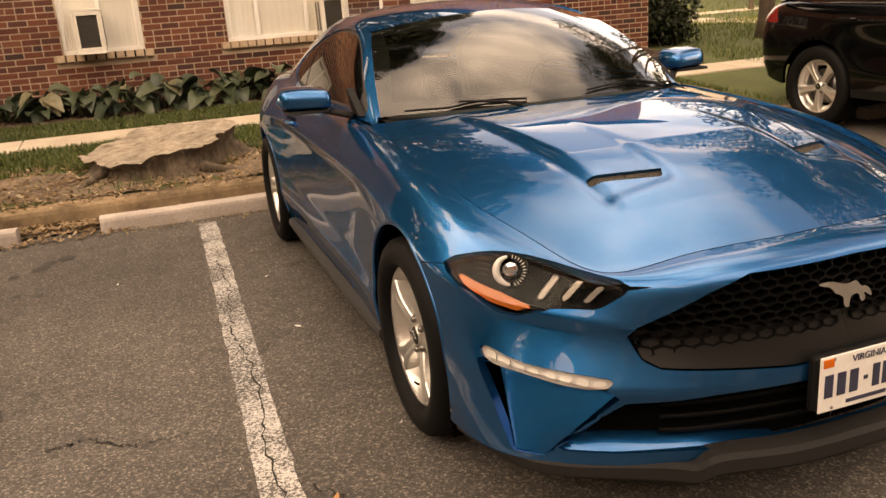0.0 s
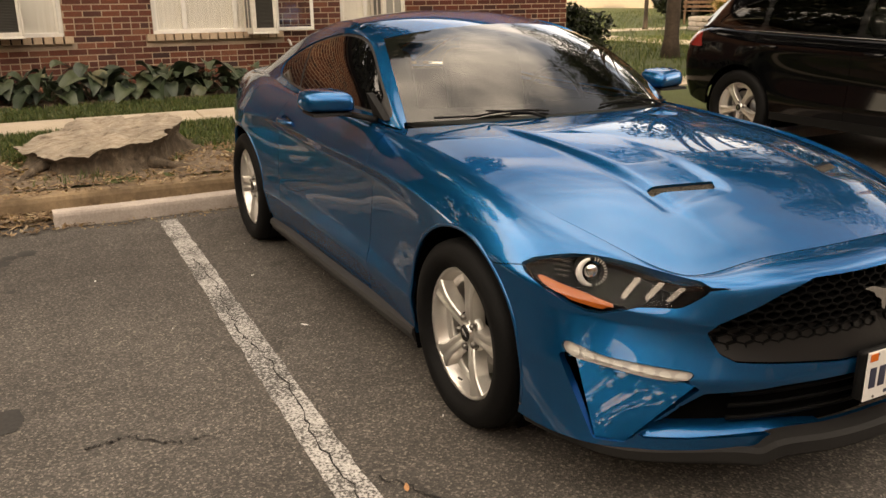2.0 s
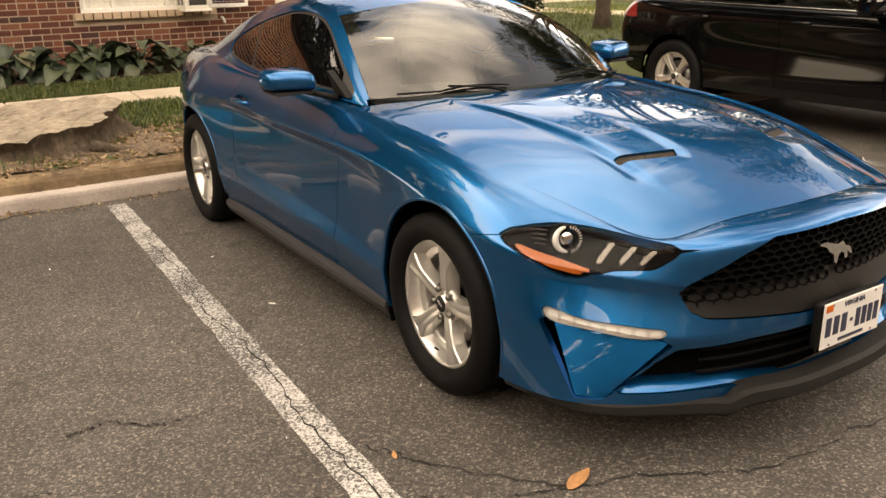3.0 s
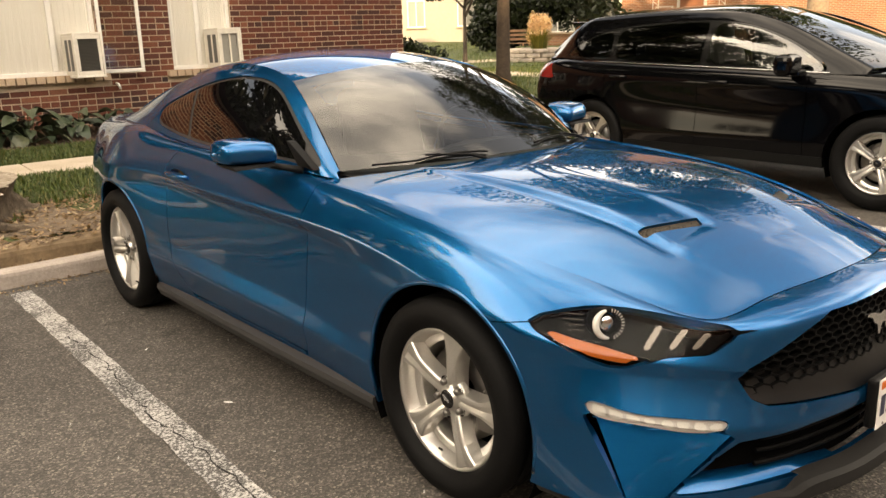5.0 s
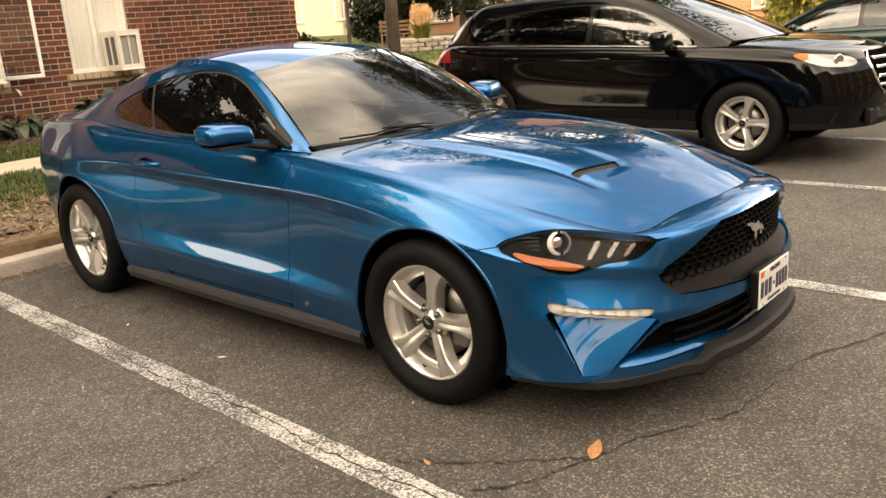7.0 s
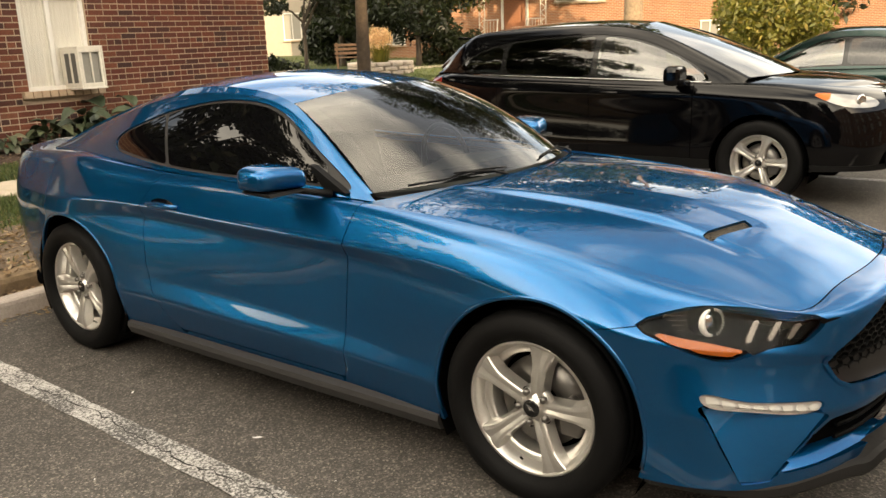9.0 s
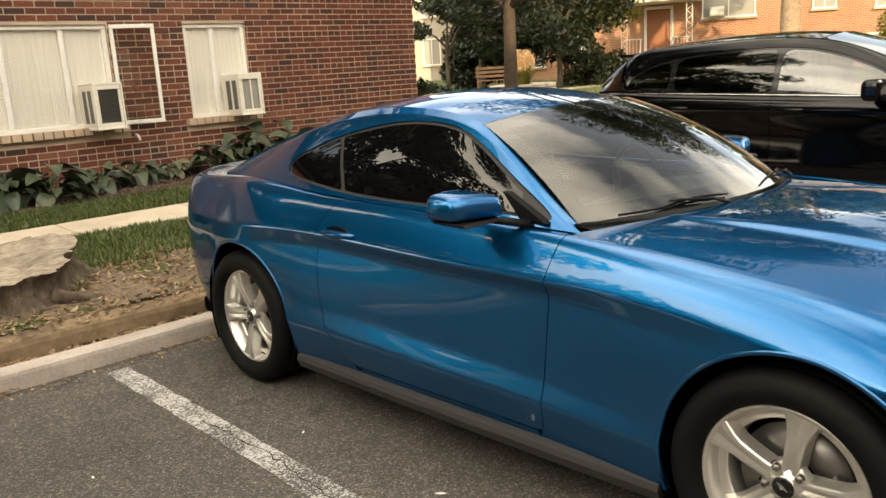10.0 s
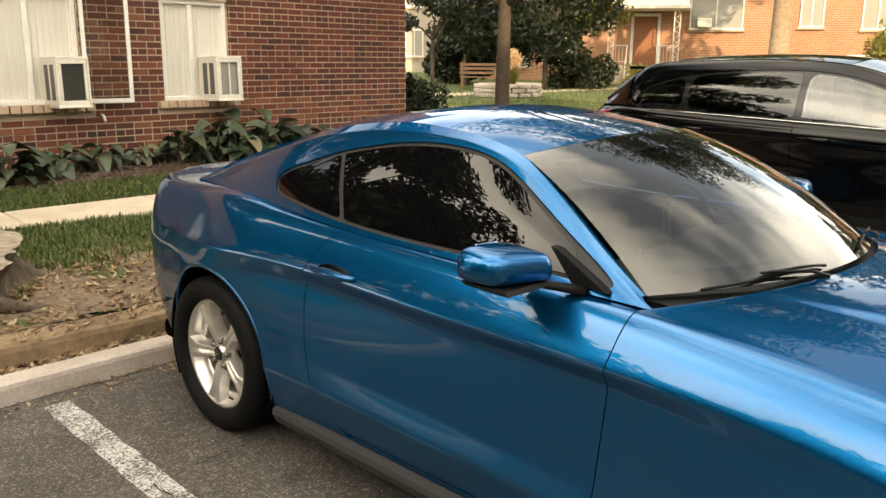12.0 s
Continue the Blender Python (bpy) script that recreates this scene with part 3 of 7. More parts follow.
def litter(name, count, area, z_of, size, seed, material, label, parent_kind="stuff"):
    """Small curled leaf scraps as one mesh."""
    rng = random.Random(seed)
    verts, faces = [], []
    x0, x1, y0, y1 = area
    for _ in range(count):
        x, y = rng.uniform(x0, x1), rng.uniform(y0, y1)
        z = z_of(x, y) + rng.uniform(.003, .014)
        m = Matrix.Translation((x, y, z)) @ Euler((rng.uniform(-.5, .5), rng.uniform(-.5, .5), rng.uniform(0, 6.3))).to_matrix().to_4x4()
        s = size * rng.uniform(.5, 1.3)
        k = len(verts)
        for a, b, c in ((-1, 0, .2), (-.3, .45, 0), (.5, .35, .05), (1, 0, .3), (.4, -.4, 0), (-.4, -.42, .08)):
            verts.append(tuple(m @ Vector((a * s, b * s, c * s))))
        faces += [(k, k + 1, k + 2, k + 3), (k, k + 3, k + 4, k + 5)]
    me = bpy.data.meshes.new(name)
    me.from_pydata(verts, [], faces)
    return tagged(part(name, me, material), label, "leaf litter", kind=parent_kind)


DRY_LEAF = leaf_mat("dry_leaf", (0.10, 0.06, 0.035), (0.34, 0.22, 0.12), (0.48, 0.38, 0.26))
CHIP = leaf_mat("mulch_chip", (0.025, 0.015, 0.010), (0.12, 0.070, 0.045), (0.28, 0.20, 0.14))
litter("fallen_leaves", 7000, (-8, 4, 3.76, 3.99), lambda x, y: .035, .024, 21, DRY_LEAF, "dry brown leaves caught along the kerb")
litter("fallen_leaves", 1500, (-5, 1.6, 3.98, 4.35), lambda x, y: .152, .020, 26, DRY_LEAF, "dry leaves and straw strewn over the kerb")
litter("fallen_leaves", 420, (-3.3, -1.8, 3.5, 3.98), lambda x, y: .01, .024, 22, DRY_LEAF, "dry brown leaves at the end of the wheel stop")
litter("fallen_leaves", 260, (-1.9, .3, 3.44, 3.6), lambda x, y: .002, .014, 23, DRY_LEAF, "crumbs of dry leaves before the wheel stop")
litter("fallen_leaves", 5200, (-5, 1.6, 4.2, 5.5), lambda x, y: ground_z(y) + .006, .026, 24, DRY_LEAF, "dry straw and leaves on bare earth")
litter("mulch_chips", 9000, (-6, 5.8, 7.68, 8.8), lambda x, y: ground_z(y) + .02, .022, 25, CHIP, "dark bark chips in the flower bed")
litter("pebbles", 500, (-4, 4, -3, 3.4), lambda x, y: -.004, .006, 27, PAINT_LINE, "pale specks of grit on asphalt")


def single_leaf(x, y, size, turn, z=.006, mat=None, label="dry orange leaf on the asphalt"):
    pts = curve2([(-1, 0), (-.55, .32), (.1, .40), (.7, .2), (1.1, 0), (.7, -.22), (.05, -.36), (-.6, -.3)], 3)
    verts = [(0, 0, .06)] + [(a, b, .10 * abs(b) + .12 * max(0, a - .5)) for a, b in pts]
    n = len(pts)
    faces = [(0, 1 + k, 1 + (k + 1) % n) for k in range(n)]
    ob = part("leaf", mesh_of("leaf", verts, faces, True), mat or ORANGE_LEAF)
    ob.matrix_basis = pose(x, y, z, 0, 0, turn) @ Matrix.Diagonal((size, size, size, 1))
    return tagged(ob, label, "leaf", "loose leaves")


ORANGE_LEAF = plain("orange_leaf", (0.40, 0.20, 0.085), 0.6, grain=0.25, scale=60.0)
WHITE_SCRAP = plain("white_scrap", (0.75, 0.73, 0.70), 0.6)
single_leaf(-.855, -.735, .062, 20)
single_leaf(-1.252, -.30, .022, 70)
single_leaf(-1.55, -.36, .014, 10, mat=BARK, label="small dark twig end on the line")
single_leaf(-1.098, 1.145, .020, 130, mat=WHITE_SCRAP, label="small white scrap on the asphalt")
single_leaf(-1.118, 1.98, .012, 40, mat=WHITE_SCRAP, label="tiny white scrap on the asphalt")
single_leaf(-1.9, 2.3, .012, 80, mat=WHITE_SCRAP, label="tiny white scrap on the asphalt")


def stump():
    """A wide, low, weathered tree stump with root flares and a rough sawn top."""
    cx, cy = -1.50, 4.98
    n = 120

    def radius(q):
        c, d = math.cos(q), math.sin(q)
        return .56 + .03 * noise.noise(Vector((3.2 * c, 3.2 * d, 9.0))) + .05 * noise.noise(Vector((9 * c, 9 * d, 3.0))) + .035 * noise.noise(Vector((24 * c, 24 * d, 6.0))) + .04 * math.sin(3 * q + 1) + .045 * math.sin(5 * q) + .10 * max(0, math.cos(q - 3.3)) ** 4

    def sawn(x, y):
        return .405 + .11 * (y - cy) + .12 * (x - cx) + .05 * noise.noise(Vector((x * 5, y * 5, 2)))

    rings = []
    for lvl, (zf, rf) in enumerate(((0.0, 1.06), (.22, .92), (.6, .87), (.88, .96), (1.0, 1.0))):
        ring = []
        for k in range(n):
            q = 2 * math.pi * k / n
            flare = (1 - zf) ** 2 * .34 * max(0, math.sin(4 * q + .9)) ** 3
            r = radius(q) * (rf + flare) * (1 + .05 * noise.noise(Vector((q * 6, zf * 3, 4))))
            x, y = cx + r * 1.02 * math.cos(q), cy + r * .92 * math.sin(q)
            z = (ground_z(y) - .03) * (1 - zf) + sawn(x, y) * zf
            ring.append((x, y, z))
        rings.append(ring)
    verts = [v for r in rings for v in r]
    faces = [(a * n + k, a * n + (k + 1) % n, (a + 1) * n + (k + 1) % n, (a + 1) * n + k) for a in range(4) for k in range(n)]
    body = part("tree_stump", mesh_of("tree_stump", verts, faces, True), STUMP_SIDE)
    tagged(body, "wide weathered tree stump with a pale cracked sawn top", "tree stump")
    tv, tf = [], []
    steps = 12
    for a in range(steps + 1):
        for k in range(n):
            x0, y0, z0 = rings[-1][k]
            w = a / steps
            x, y = cx + (x0 - cx) * w, cy + (y0 - cy) * w
            z = sawn(x, y) + .030 * noise.noise(Vector((x * 9, y * 22, 5))) * min(1, 3 * (1 - w) + .3)
            tv.append((x, y, z if a < steps else z0))
    for a in range(steps):
        for k in range(n):
            tf.append((a * n + k, a * n + (k + 1) % n, (a + 1) * n + (k + 1) % n, (a + 1) * n + k))
    part("sawn_top", mesh_of("sawn_top", tv, tf, True), STUMP_TOP, body, "pale grey sawn top with cracks")
    rng = random.Random(8)
    for q, ln in ((.25, .5), (-1.0, .35), (3.5, .4)):
        pts = []
        for k in range(7):
            r = .5 + ln * k / 6
            x, y = cx + r * math.cos(q + .05 * k), cy + r * math.sin(q + .05 * k)
            y = max(y, 4.26)
            pts.append((x, y, ground_z(y) + .06 * (1 - k / 6) - .01))
        part("root", tube(pts, [.055 * (1 - k / 8) for k in range(7)], 8), STUMP_SIDE, body)


def stump_mats():
    a = Mat("stump_side", rough=.95)
    s = a.noise(16.0, 8.0, .72, stretch=(1, 1, .35))
    a.base(a.ramp(s, [(.3, (.035, .026, .018)), (.55, (.12, .088, .058)), (.75, (.30, .24, .17))]))
    a.bump(s, .9, .04)
    b = Mat("stump_top", rough=.95)
    g = b.noise(22.0, 8.0, .7, stretch=(.5, 1.6, 1))
    k = b.noise(4.0, 4.0, .6)
    c = b.ramp(g, [(.30, (.09, .066, .045)), (.42, (.36, .29, .215)), (.75, (.64, .56, .45))])
    b.base(b.mix(1.0, c, b.ramp(k, [(.3, grey(.7)), (.7, grey(1.15))]), "MULTIPLY"))
    b.bump(g, 1.0, .05)
    return a.m, b.m


STUMP_SIDE, STUMP_TOP = stump_mats()
stump()

# ---------------------------------------------------------------- the blue coupe
# Half of the body, x outwards, y backwards from the front axle; it is mirrored for the other side.
# Feature lines run from the middle of the tail along the side and round the nose to its middle.
LINE_SILL = [(0, 3.70, .33), (.50, 3.66, .32), (.69, 3.53, .28), (.82, 3.2, .24), (.895, 2.72, .22), (.880, 2.2, .215), (.872, 1.5, .215),
             (.876, .75, .215), (.895, .36, .215), (.905, 0, .22), (.905, -.40, .225), (.80, -.72, .24), (.47, -.905, .235), (0, -.975, .235)]
LINE_LOW = [(0, 3.75, .44), (.50, 3.70, .44), (.715, 3.57, .42), (.845, 3.22, .40), (.935, 2.72, .40), (.922, 2.2, .398), (.912, 1.5, .385),
            (.908, .75, .370), (.918, .36, .36), (.928, 0, .37), (.912, -.39, .37), (.80, -.70, .37), (.51, -.893, .37), (0, -.985, .37)]
LINE_LEDGE = [(0, 3.77, .52), (.50, 3.72, .52), (.728, 3.57, .50), (.852, 3.22, .49), (.942, 2.72, .49), (.913, 2.2, .490), (.891, 1.5, .474),
              (.891, .75, .446), (.910, .36, .42), (.930, 0, .44), (.916, -.385, .45), (.812, -.685, .45), (.545, -.900, .45), (0, -.995, .45)]
LINE_MID = [(0, 3.80, .66), (.50, 3.74, .66), (.735, 3.58, .64), (.853, 3.22, .635), (.950, 2.72, .635), (.902, 2.2, .63), (.880, 1.5, .62),
            (.879, .75, .61), (.911, .36, .60), (.935, 0, .60), (.910, -.37, .55), (.796, -.645, .535), (.548, -.862, .528), (0, -.978, .52)]
LINE_UNDER = [(0, 3.82, .74), (.50, 3.75, .74), (.730, 3.59, .73), (.846, 3.22, .735), (.946, 2.72, .745), (.884, 2.2, .775), (.864, 1.5, .758),
              (.869, .75, .748), (.901, .36, .72), (.927, 0, .68), (.903, -.365, .62), (.796, -.61, .595), (.562, -.838, .575), (0, -.968, .565)]
LINE_CREASE = [(0, 3.83, .80), (.50, 3.76, .80), (.715, 3.60, .80), (.828, 3.22, .81), (.935, 2.72, .83), (.912, 2.2, .832), (.902, 1.5, .814),
               (.903, .75, .804), (.907, .36, .786), (.916, 0, .740), (.900, -.36, .672), (.803, -.592, .640), (.576, -.838, .608), (0, -.965, .60)]
LINE_SHOULDER = [(0, 3.82, .975), (.46, 3.76, .97), (.650, 3.61, .955), (.742, 3.22, .965), (.832, 2.72, .985), (.830, 2.2, .965), (.826, 1.5, .945),
                 (.832, .75, .918), (.848, .36, .885), (.850, 0, .845), (.825, -.31, .785), (.745, -.535, .745), (.588, -.785, .708), (0, -.952, .735)]
LINE_TOP = [(0, 3.70, 1.0), (.38, 3.67, 1.0), (.565, 3.53, .985), (.662, 3.22, 1.0), (.735, 2.72, 1.02), (.755, 2.2, .985), (.765, 1.5, .965),
            (.775, .72, .942), (.778, .36, .920), (.772, 0, .883), (.745, -.28, .830), (.678, -.53, .772), (.588, -.742, .726), (0, -.848, .775)]


def blunt(p, q, x, power):
    """A place between the corner p and the middle q of the nose, which is blunt in plan."""
    w = (x / p[0]) ** power
    return (x, *[p[k] * w + q[k] * (1 - w) for k in (1, 2)])


LINES = [line[:13] + [blunt(line[12], line[13], x, power) for x in (.40, .17)] + line[13:]
         for line, power in ((LINE_SILL, 2.6), (LINE_LOW, 2.6), (LINE_LEDGE, 2.6), (LINE_MID, 2.6), (LINE_UNDER, 2.8), (LINE_CREASE, 2.8), (LINE_SHOULDER, 3.0), (LINE_TOP, 1.7))]
LINE_TOP = LINES[-1]
AXLE_F, AXLE_R, HUB_Z, TYRE_R = 0.0, 2.72, 0.338, 0.338
ARCH_R, ARCH_Y = 0.390, (-0.022, 2.705)



def arch_field(v):
    d = [np.hypot(v[:, 1] - y, v[:, 2] - HUB_Z - 0.005) - ARCH_R for y in ARCH_Y]
    return np.where(v[:, 0] > 0.5, np.minimum(*d), 1.0)


def corner2d(v):
    """Along the headlamp from its outer to its inner end, and up."""
    return np.stack([(v[:, 0] - 0.895) * -0.68 + (v[:, 1] + 0.376) * -0.733, v[:, 2]], 1)


def nose(v):
    return (v[:, 1] < -0.2) & (v[:, 0] > -0.01)


def corner_way(v):
    """Along the bumper corner, from the wheel arch inwards, and up."""
    return np.stack([(v[:, 0] - .87) * -.74 + (v[:, 1] + .545) * -.67, v[:, 2]], 1)


SIDE = Skin.grid(loft(LINES, 22, 12, creases=(1, 2, 4, 5), rounding=2), (0, 1.4, 0.6))


def away(f, gap=0.0):
    return lambda v: -f(v) - gap


def within(f, gap=0.0):
    return lambda v: f(v) - gap


def both(*fs):
    return lambda v: np.min([f(v) for f in fs], axis=0)


HEADLAMP = polygon_field(curve2([(0.0, .700), (.10, .736), (.20, .748), (.33, .740), (.46, .723), (.548, .704), (.505, .668), (.465, .648), (.36, .642), (.255, .611), (.16, .625), (.06, .665)], 2), corner2d, nose)
GRILLE = polygon_field([(-.6, .742), (.30, .728), (.405, .690), (.56, .61), (.578, .585), (.555, .525), (.52, .505), (.20, .478), (-.6, .474)], xz, lambda v: v[:, 1] < -0.55)
DRL = polygon_field(curve2([(.015, .516), (.10, .505), (.22, .492), (.34, .482), (.378, .474), (.362, .456), (.22, .463), (.10, .476), (.02, .490)], 3), lambda v: np.stack([(v[:, 0] - .87) * -.74 + (v[:, 1] + .545) * -.67, v[:, 2]], 1), lambda v: nose(v) & (v[:, 1] < -.45))
INTAKE = polygon_field([(-.6, .44), (.40, .435), (.60, .418), (.75, .275), (.62, .272), (.45, .275), (-.6, .275)], xz, lambda v: v[:, 1] < -0.55)
POCKET = polygon_field([(.0, .484), (.10, .471), (.22, .459), (.372, .451), (.398, .430), (.205, .258), (.115, .255)], corner_way, lambda v: nose(v) & (v[:, 1] < -.4))

coupe = tagged(empty("coupe"), "metallic blue two-door fastback coupe with silver alloy wheels", "car")


def two(name, skin, material, label="", thick=0.0, parent=None):
    """The part on both sides of the car."""
    a = part(name, skin.mirror().mesh(name, thick), material, parent or coupe, label)
    b = part(name, skin.mesh(name, thick), material, parent or coupe, label)
    return a, b


def fill(n):
    return lambda v: np.full(len(v), float(n))


def ahead_of(y_of_z, gap=0.002):
    """In front of a line y(z) on the side."""
    return lambda v: y_of_z(v[:, 2]) - v[:, 1] - gap


def behind(y_of_z, gap=0.002):
    return lambda v: v[:, 1] - y_of_z(v[:, 2]) - gap


DOOR_F = lambda z: np.interp(z, [.2, .30, .5, .8, 1.0], [.86, .825, .815, .80, .775])
DOOR_R = lambda z: np.interp(z, [.2, .27, .33, .42, .55, .7, .82, .92, 1.0], [1.80, 1.90, 1.98, 2.045, 2.085, 2.10, 2.085, 2.03, 1.97])
SEAM = lambda v: np.where(v[:, 1] > -0.1, 1.0, v[:, 2] - np.interp(v[:, 1], [-.5, -.376, -.2, -.1], [.715, .700, .668, .66]))
OUT_OF_LAMPS = both(away(HEADLAMP, .003), away(GRILLE, .0), away(DRL, .001), away(INTAKE, 0.0), away(POCKET, 0.0))


def body_panels():
    body = SIDE.cut(arch_field).cut(OUT_OF_LAMPS)
    sill_y = lambda v: v[:, 2] - 0.272
    is_nose = lambda v: np.where(v[:, 1] < -0.1, np.maximum(-SEAM(v), np.where(v[:, 1] < -.42, 1.0, -1.0)), -1.0)
    nose_line = lambda v: np.where(v[:, 1] > -0.1, -1.0, np.where(v[:, 1] < -0.376, np.minimum(-0.376 - v[:, 1] + .2, 1.0), -SEAM(v)))
    two("front_bumper", body.cut(lambda v: nose_line(v) - .0015), BLUE, thick=0.03)
    two("front_fender", body.cut(both(lambda v: -nose_line(v) - .0015, ahead_of(DOOR_F))), BLUE, thick=0.02)
    door = body.cut(both(behind(DOOR_F), ahead_of(DOOR_R), lambda v: v[:, 2] - .262))
    d = two("door", door, BLUE, thick=0.025)
    two("rear_quarter", body.cut(both(behind(DOOR_R), lambda v: v[:, 2] - .2)), BLUE, thick=0.02)
    two("rocker", body.cut(both(behind(DOOR_F), ahead_of(DOOR_R), lambda v: .257 - v[:, 2])), BLUE, thick=0.02)
    # black inner copy of the body, painted shade behind the panel gaps
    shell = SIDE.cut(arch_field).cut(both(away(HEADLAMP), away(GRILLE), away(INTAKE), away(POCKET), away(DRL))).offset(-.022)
    two("inner_shell", shell, SHADE_BLACK)
    return d


doors = body_panels()


# bonnet --------------------------------------------------------------------
EDGE = dense(LINE_TOP, 24)[7 * 24 : 12 * 24 + 1]           # from the scuttle to the nose corner


def smooth_at(y, at, values):
    """A smooth curve through values at rising places."""
    at, values = np.asarray(at, float), np.asarray(values, float)
    d = np.gradient(values, at)
    k = np.clip(np.searchsorted(at, y) - 1, 0, len(at) - 2)
    h = at[k + 1] - at[k]
    t = np.clip((y - at[k]) / h, 0, 1)
    return values[k] * (1 + 2 * t) * (1 - t) ** 2 + h * d[k] * t * (1 - t) ** 2 + values[k + 1] * t * t * (3 - 2 * t) + h * d[k + 1] * t * t * (t - 1)


def fade(t):
    return t * t * (3 - 2 * t)


def bonnet_grid(nu=64):
    e = EDGE
    t = np.linspace(0, 1, len(e))
    u = np.linspace(-1, 1, 2 * nu + 1)
    g = np.zeros((len(u), len(e), 3))
    ne = dense(LINE_TOP, 24)[12 * 24 :]
    nose_y = np.interp(np.abs(u) * (.588 - .004), ne[::-1, 0], ne[::-1, 1])
    nose_z = np.interp(np.abs(u) * (.588 - .004), ne[::-1, 0], ne[::-1, 2])
    rear_y = .50 + .29 * np.abs(u) ** 2.2
    ys = np.array([-.95, -.875, -.742, -.53, -.28, 0, .36, .72, .80])
    mid_at = lambda y: smooth_at(y, [-.95, -.875, -.76, -.60, -.38, -.1, .2, .5, .8], [.752, .790, .836, .880, .918, .950, .971, .983, .988])
    x_at = lambda y: smooth_at(y, ys, [.44, .505, .588, .678, .745, .772, .778, .775, .774])
    z_at = lambda y: smooth_at(y, ys, [.660, .688, .726, .772, .830, .883, .920, .942, .946])
    for k, uu in enumerate(u):
        a = abs(uu)
        g[k, :, 0] = uu * (e[:, 0] - .004)
        ty = (e[:, 1] - e[0, 1]) / (e[-1, 1] - e[0, 1]) * .9965
        g[k, :, 1] = rear_y[k] + (nose_y[k] - rear_y[k]) * ty
        yy = g[k, :, 1]
        m, e_z = mid_at(yy), z_at(yy)
        z = m - (m - e_z) * np.clip(np.abs(g[k, :, 0]) / x_at(yy), 0, 1.02) ** 2.5
        z = z + (e[:, 2] - z) * a ** 14
        # raised power dome that fades towards the nose
        w = np.interp(t, [0, .15, .5, .66, .8, 1], [.002, .012, .023, .015, .002, 0])
        ax = np.abs(g[k, :, 0])
        dome = 1 / (1 + np.exp((ax - (.47 - .06 * t)) / .0065))
        # a trough runs down to each vent
        yy = g[k, :, 1]
        run = np.clip((.15 - yy) / .55, 0, 1) * fade(np.clip((yy + .565) / .075, 0, 1))
        side = 1 / (1 + np.exp((.228 - ax) / .006)) * (1 / (1 + np.exp((ax - .462) / .006)))
        z = z - .010 * run ** 1.5 * side * np.clip(1.25 - (ax - .235) / .35, .4, 1)
        z = z + w * dome
        f = np.clip((t - .55) / .45, 0, 1)
        g[k, :, 2] = z + (nose_z[k] - z[-1]) * f * f * (3 - 2 * f)
    return g


BONNET = Skin.grid(bonnet_grid(), (0, 0, 0))
VENT = polygon_field([(.232, -.462), (.440, -.392), (.446, -.428), (.250, -.500)], lambda v: np.stack([np.abs(v[:, 0]), v[:, 1]], 1))
bonnet = part("bonnet", BONNET.cut(away(VENT)).mesh("bonnet", .015), BLUE, coupe)
part("bonnet_underside", BONNET.offset(-.03).mesh("bonnet_underside"), SHADE_BLACK, coupe)

# greenhouse ----------------------------------------------------------------
LINE_BELT = [(.735, .76, .94), (.772, .95, .955), (.795, 1.3, .965), (.795, 1.7, .972), (.785, 2.1, .985), (.760, 2.45, 1.005), (.71, 2.85, 1.015), (.61, 3.3, 1.005)]
LINE_WAIST = [(.724, .79, .952), (.716, 1.04, 1.055), (.705, 1.40, 1.125), (.700, 1.75, 1.145), (.692, 2.15, 1.145), (.685, 2.5, 1.115), (.66, 2.88, 1.065), (.592, 3.3, 1.01)]
LINE_RAIL = [(.716, .81, .964), (.655, 1.085, 1.125), (.595, 1.385, 1.268), (.578, 1.75, 1.318), (.573, 2.15, 1.300), (.575, 2.55, 1.228), (.585, 2.92, 1.118), (.575, 3.3, 1.015)]
LINE_ROOF = [(.706, .805, .966), (.635, 1.07, 1.132), (.560, 1.36, 1.283), (.525, 1.75, 1.345), (.515, 2.15, 1.332), (.52, 2.55, 1.250), (.54, 2.92, 1.130), (.555, 3.3, 1.02)]
CABIN = Skin.grid(loft([LINE_BELT, LINE_WAIST, LINE_RAIL, LINE_ROOF], 22, 12, creases=(2,), rounding=2), (0, 1.8, 0.9))
WINDOW = polygon_field(curve2([(.885, .980), (1.0, .981), (1.45, .986), (2.02, 1.0), (2.38, 1.033), (2.492, 1.060), (2.515, 1.105), (2.38, 1.172), (2.18, 1.232), (1.97, 1.273), (1.80, 1.294), (1.64, 1.297), (1.50, 1.284), (1.375, 1.249), (1.22, 1.173), (1.07, 1.092), (.965, 1.036)], 5), yz)
two("cabin_side", CABIN.cut(away(WINDOW)), BLUE, thick=.02)
PILLAR = lambda v: v[:, 1] - np.interp(v[:, 2], [.99, 1.24], [2.0, 2.18])
two("door_window", CABIN.cut(both(within(WINDOW, .012), lambda v: -PILLAR(v) - .012, lambda v: v[:, 1] - np.interp(v[:, 2], [.96, 1.1], [.97, 1.06]))).offset(-.004), TINT_GLASS, "dark tinted door window")
two("quarter_window", CABIN.cut(both(within(WINDOW, .012), lambda v: PILLAR(v) - .012)).offset(-.004), TINT_GLASS, "dark tinted quarter window")
two("window_trim", CABIN.cut(both(within(WINDOW, .001))).offset(-.008), GREY_PLASTIC)

ROOF_EDGE = dense(LINE_ROOF[2:6], 12)


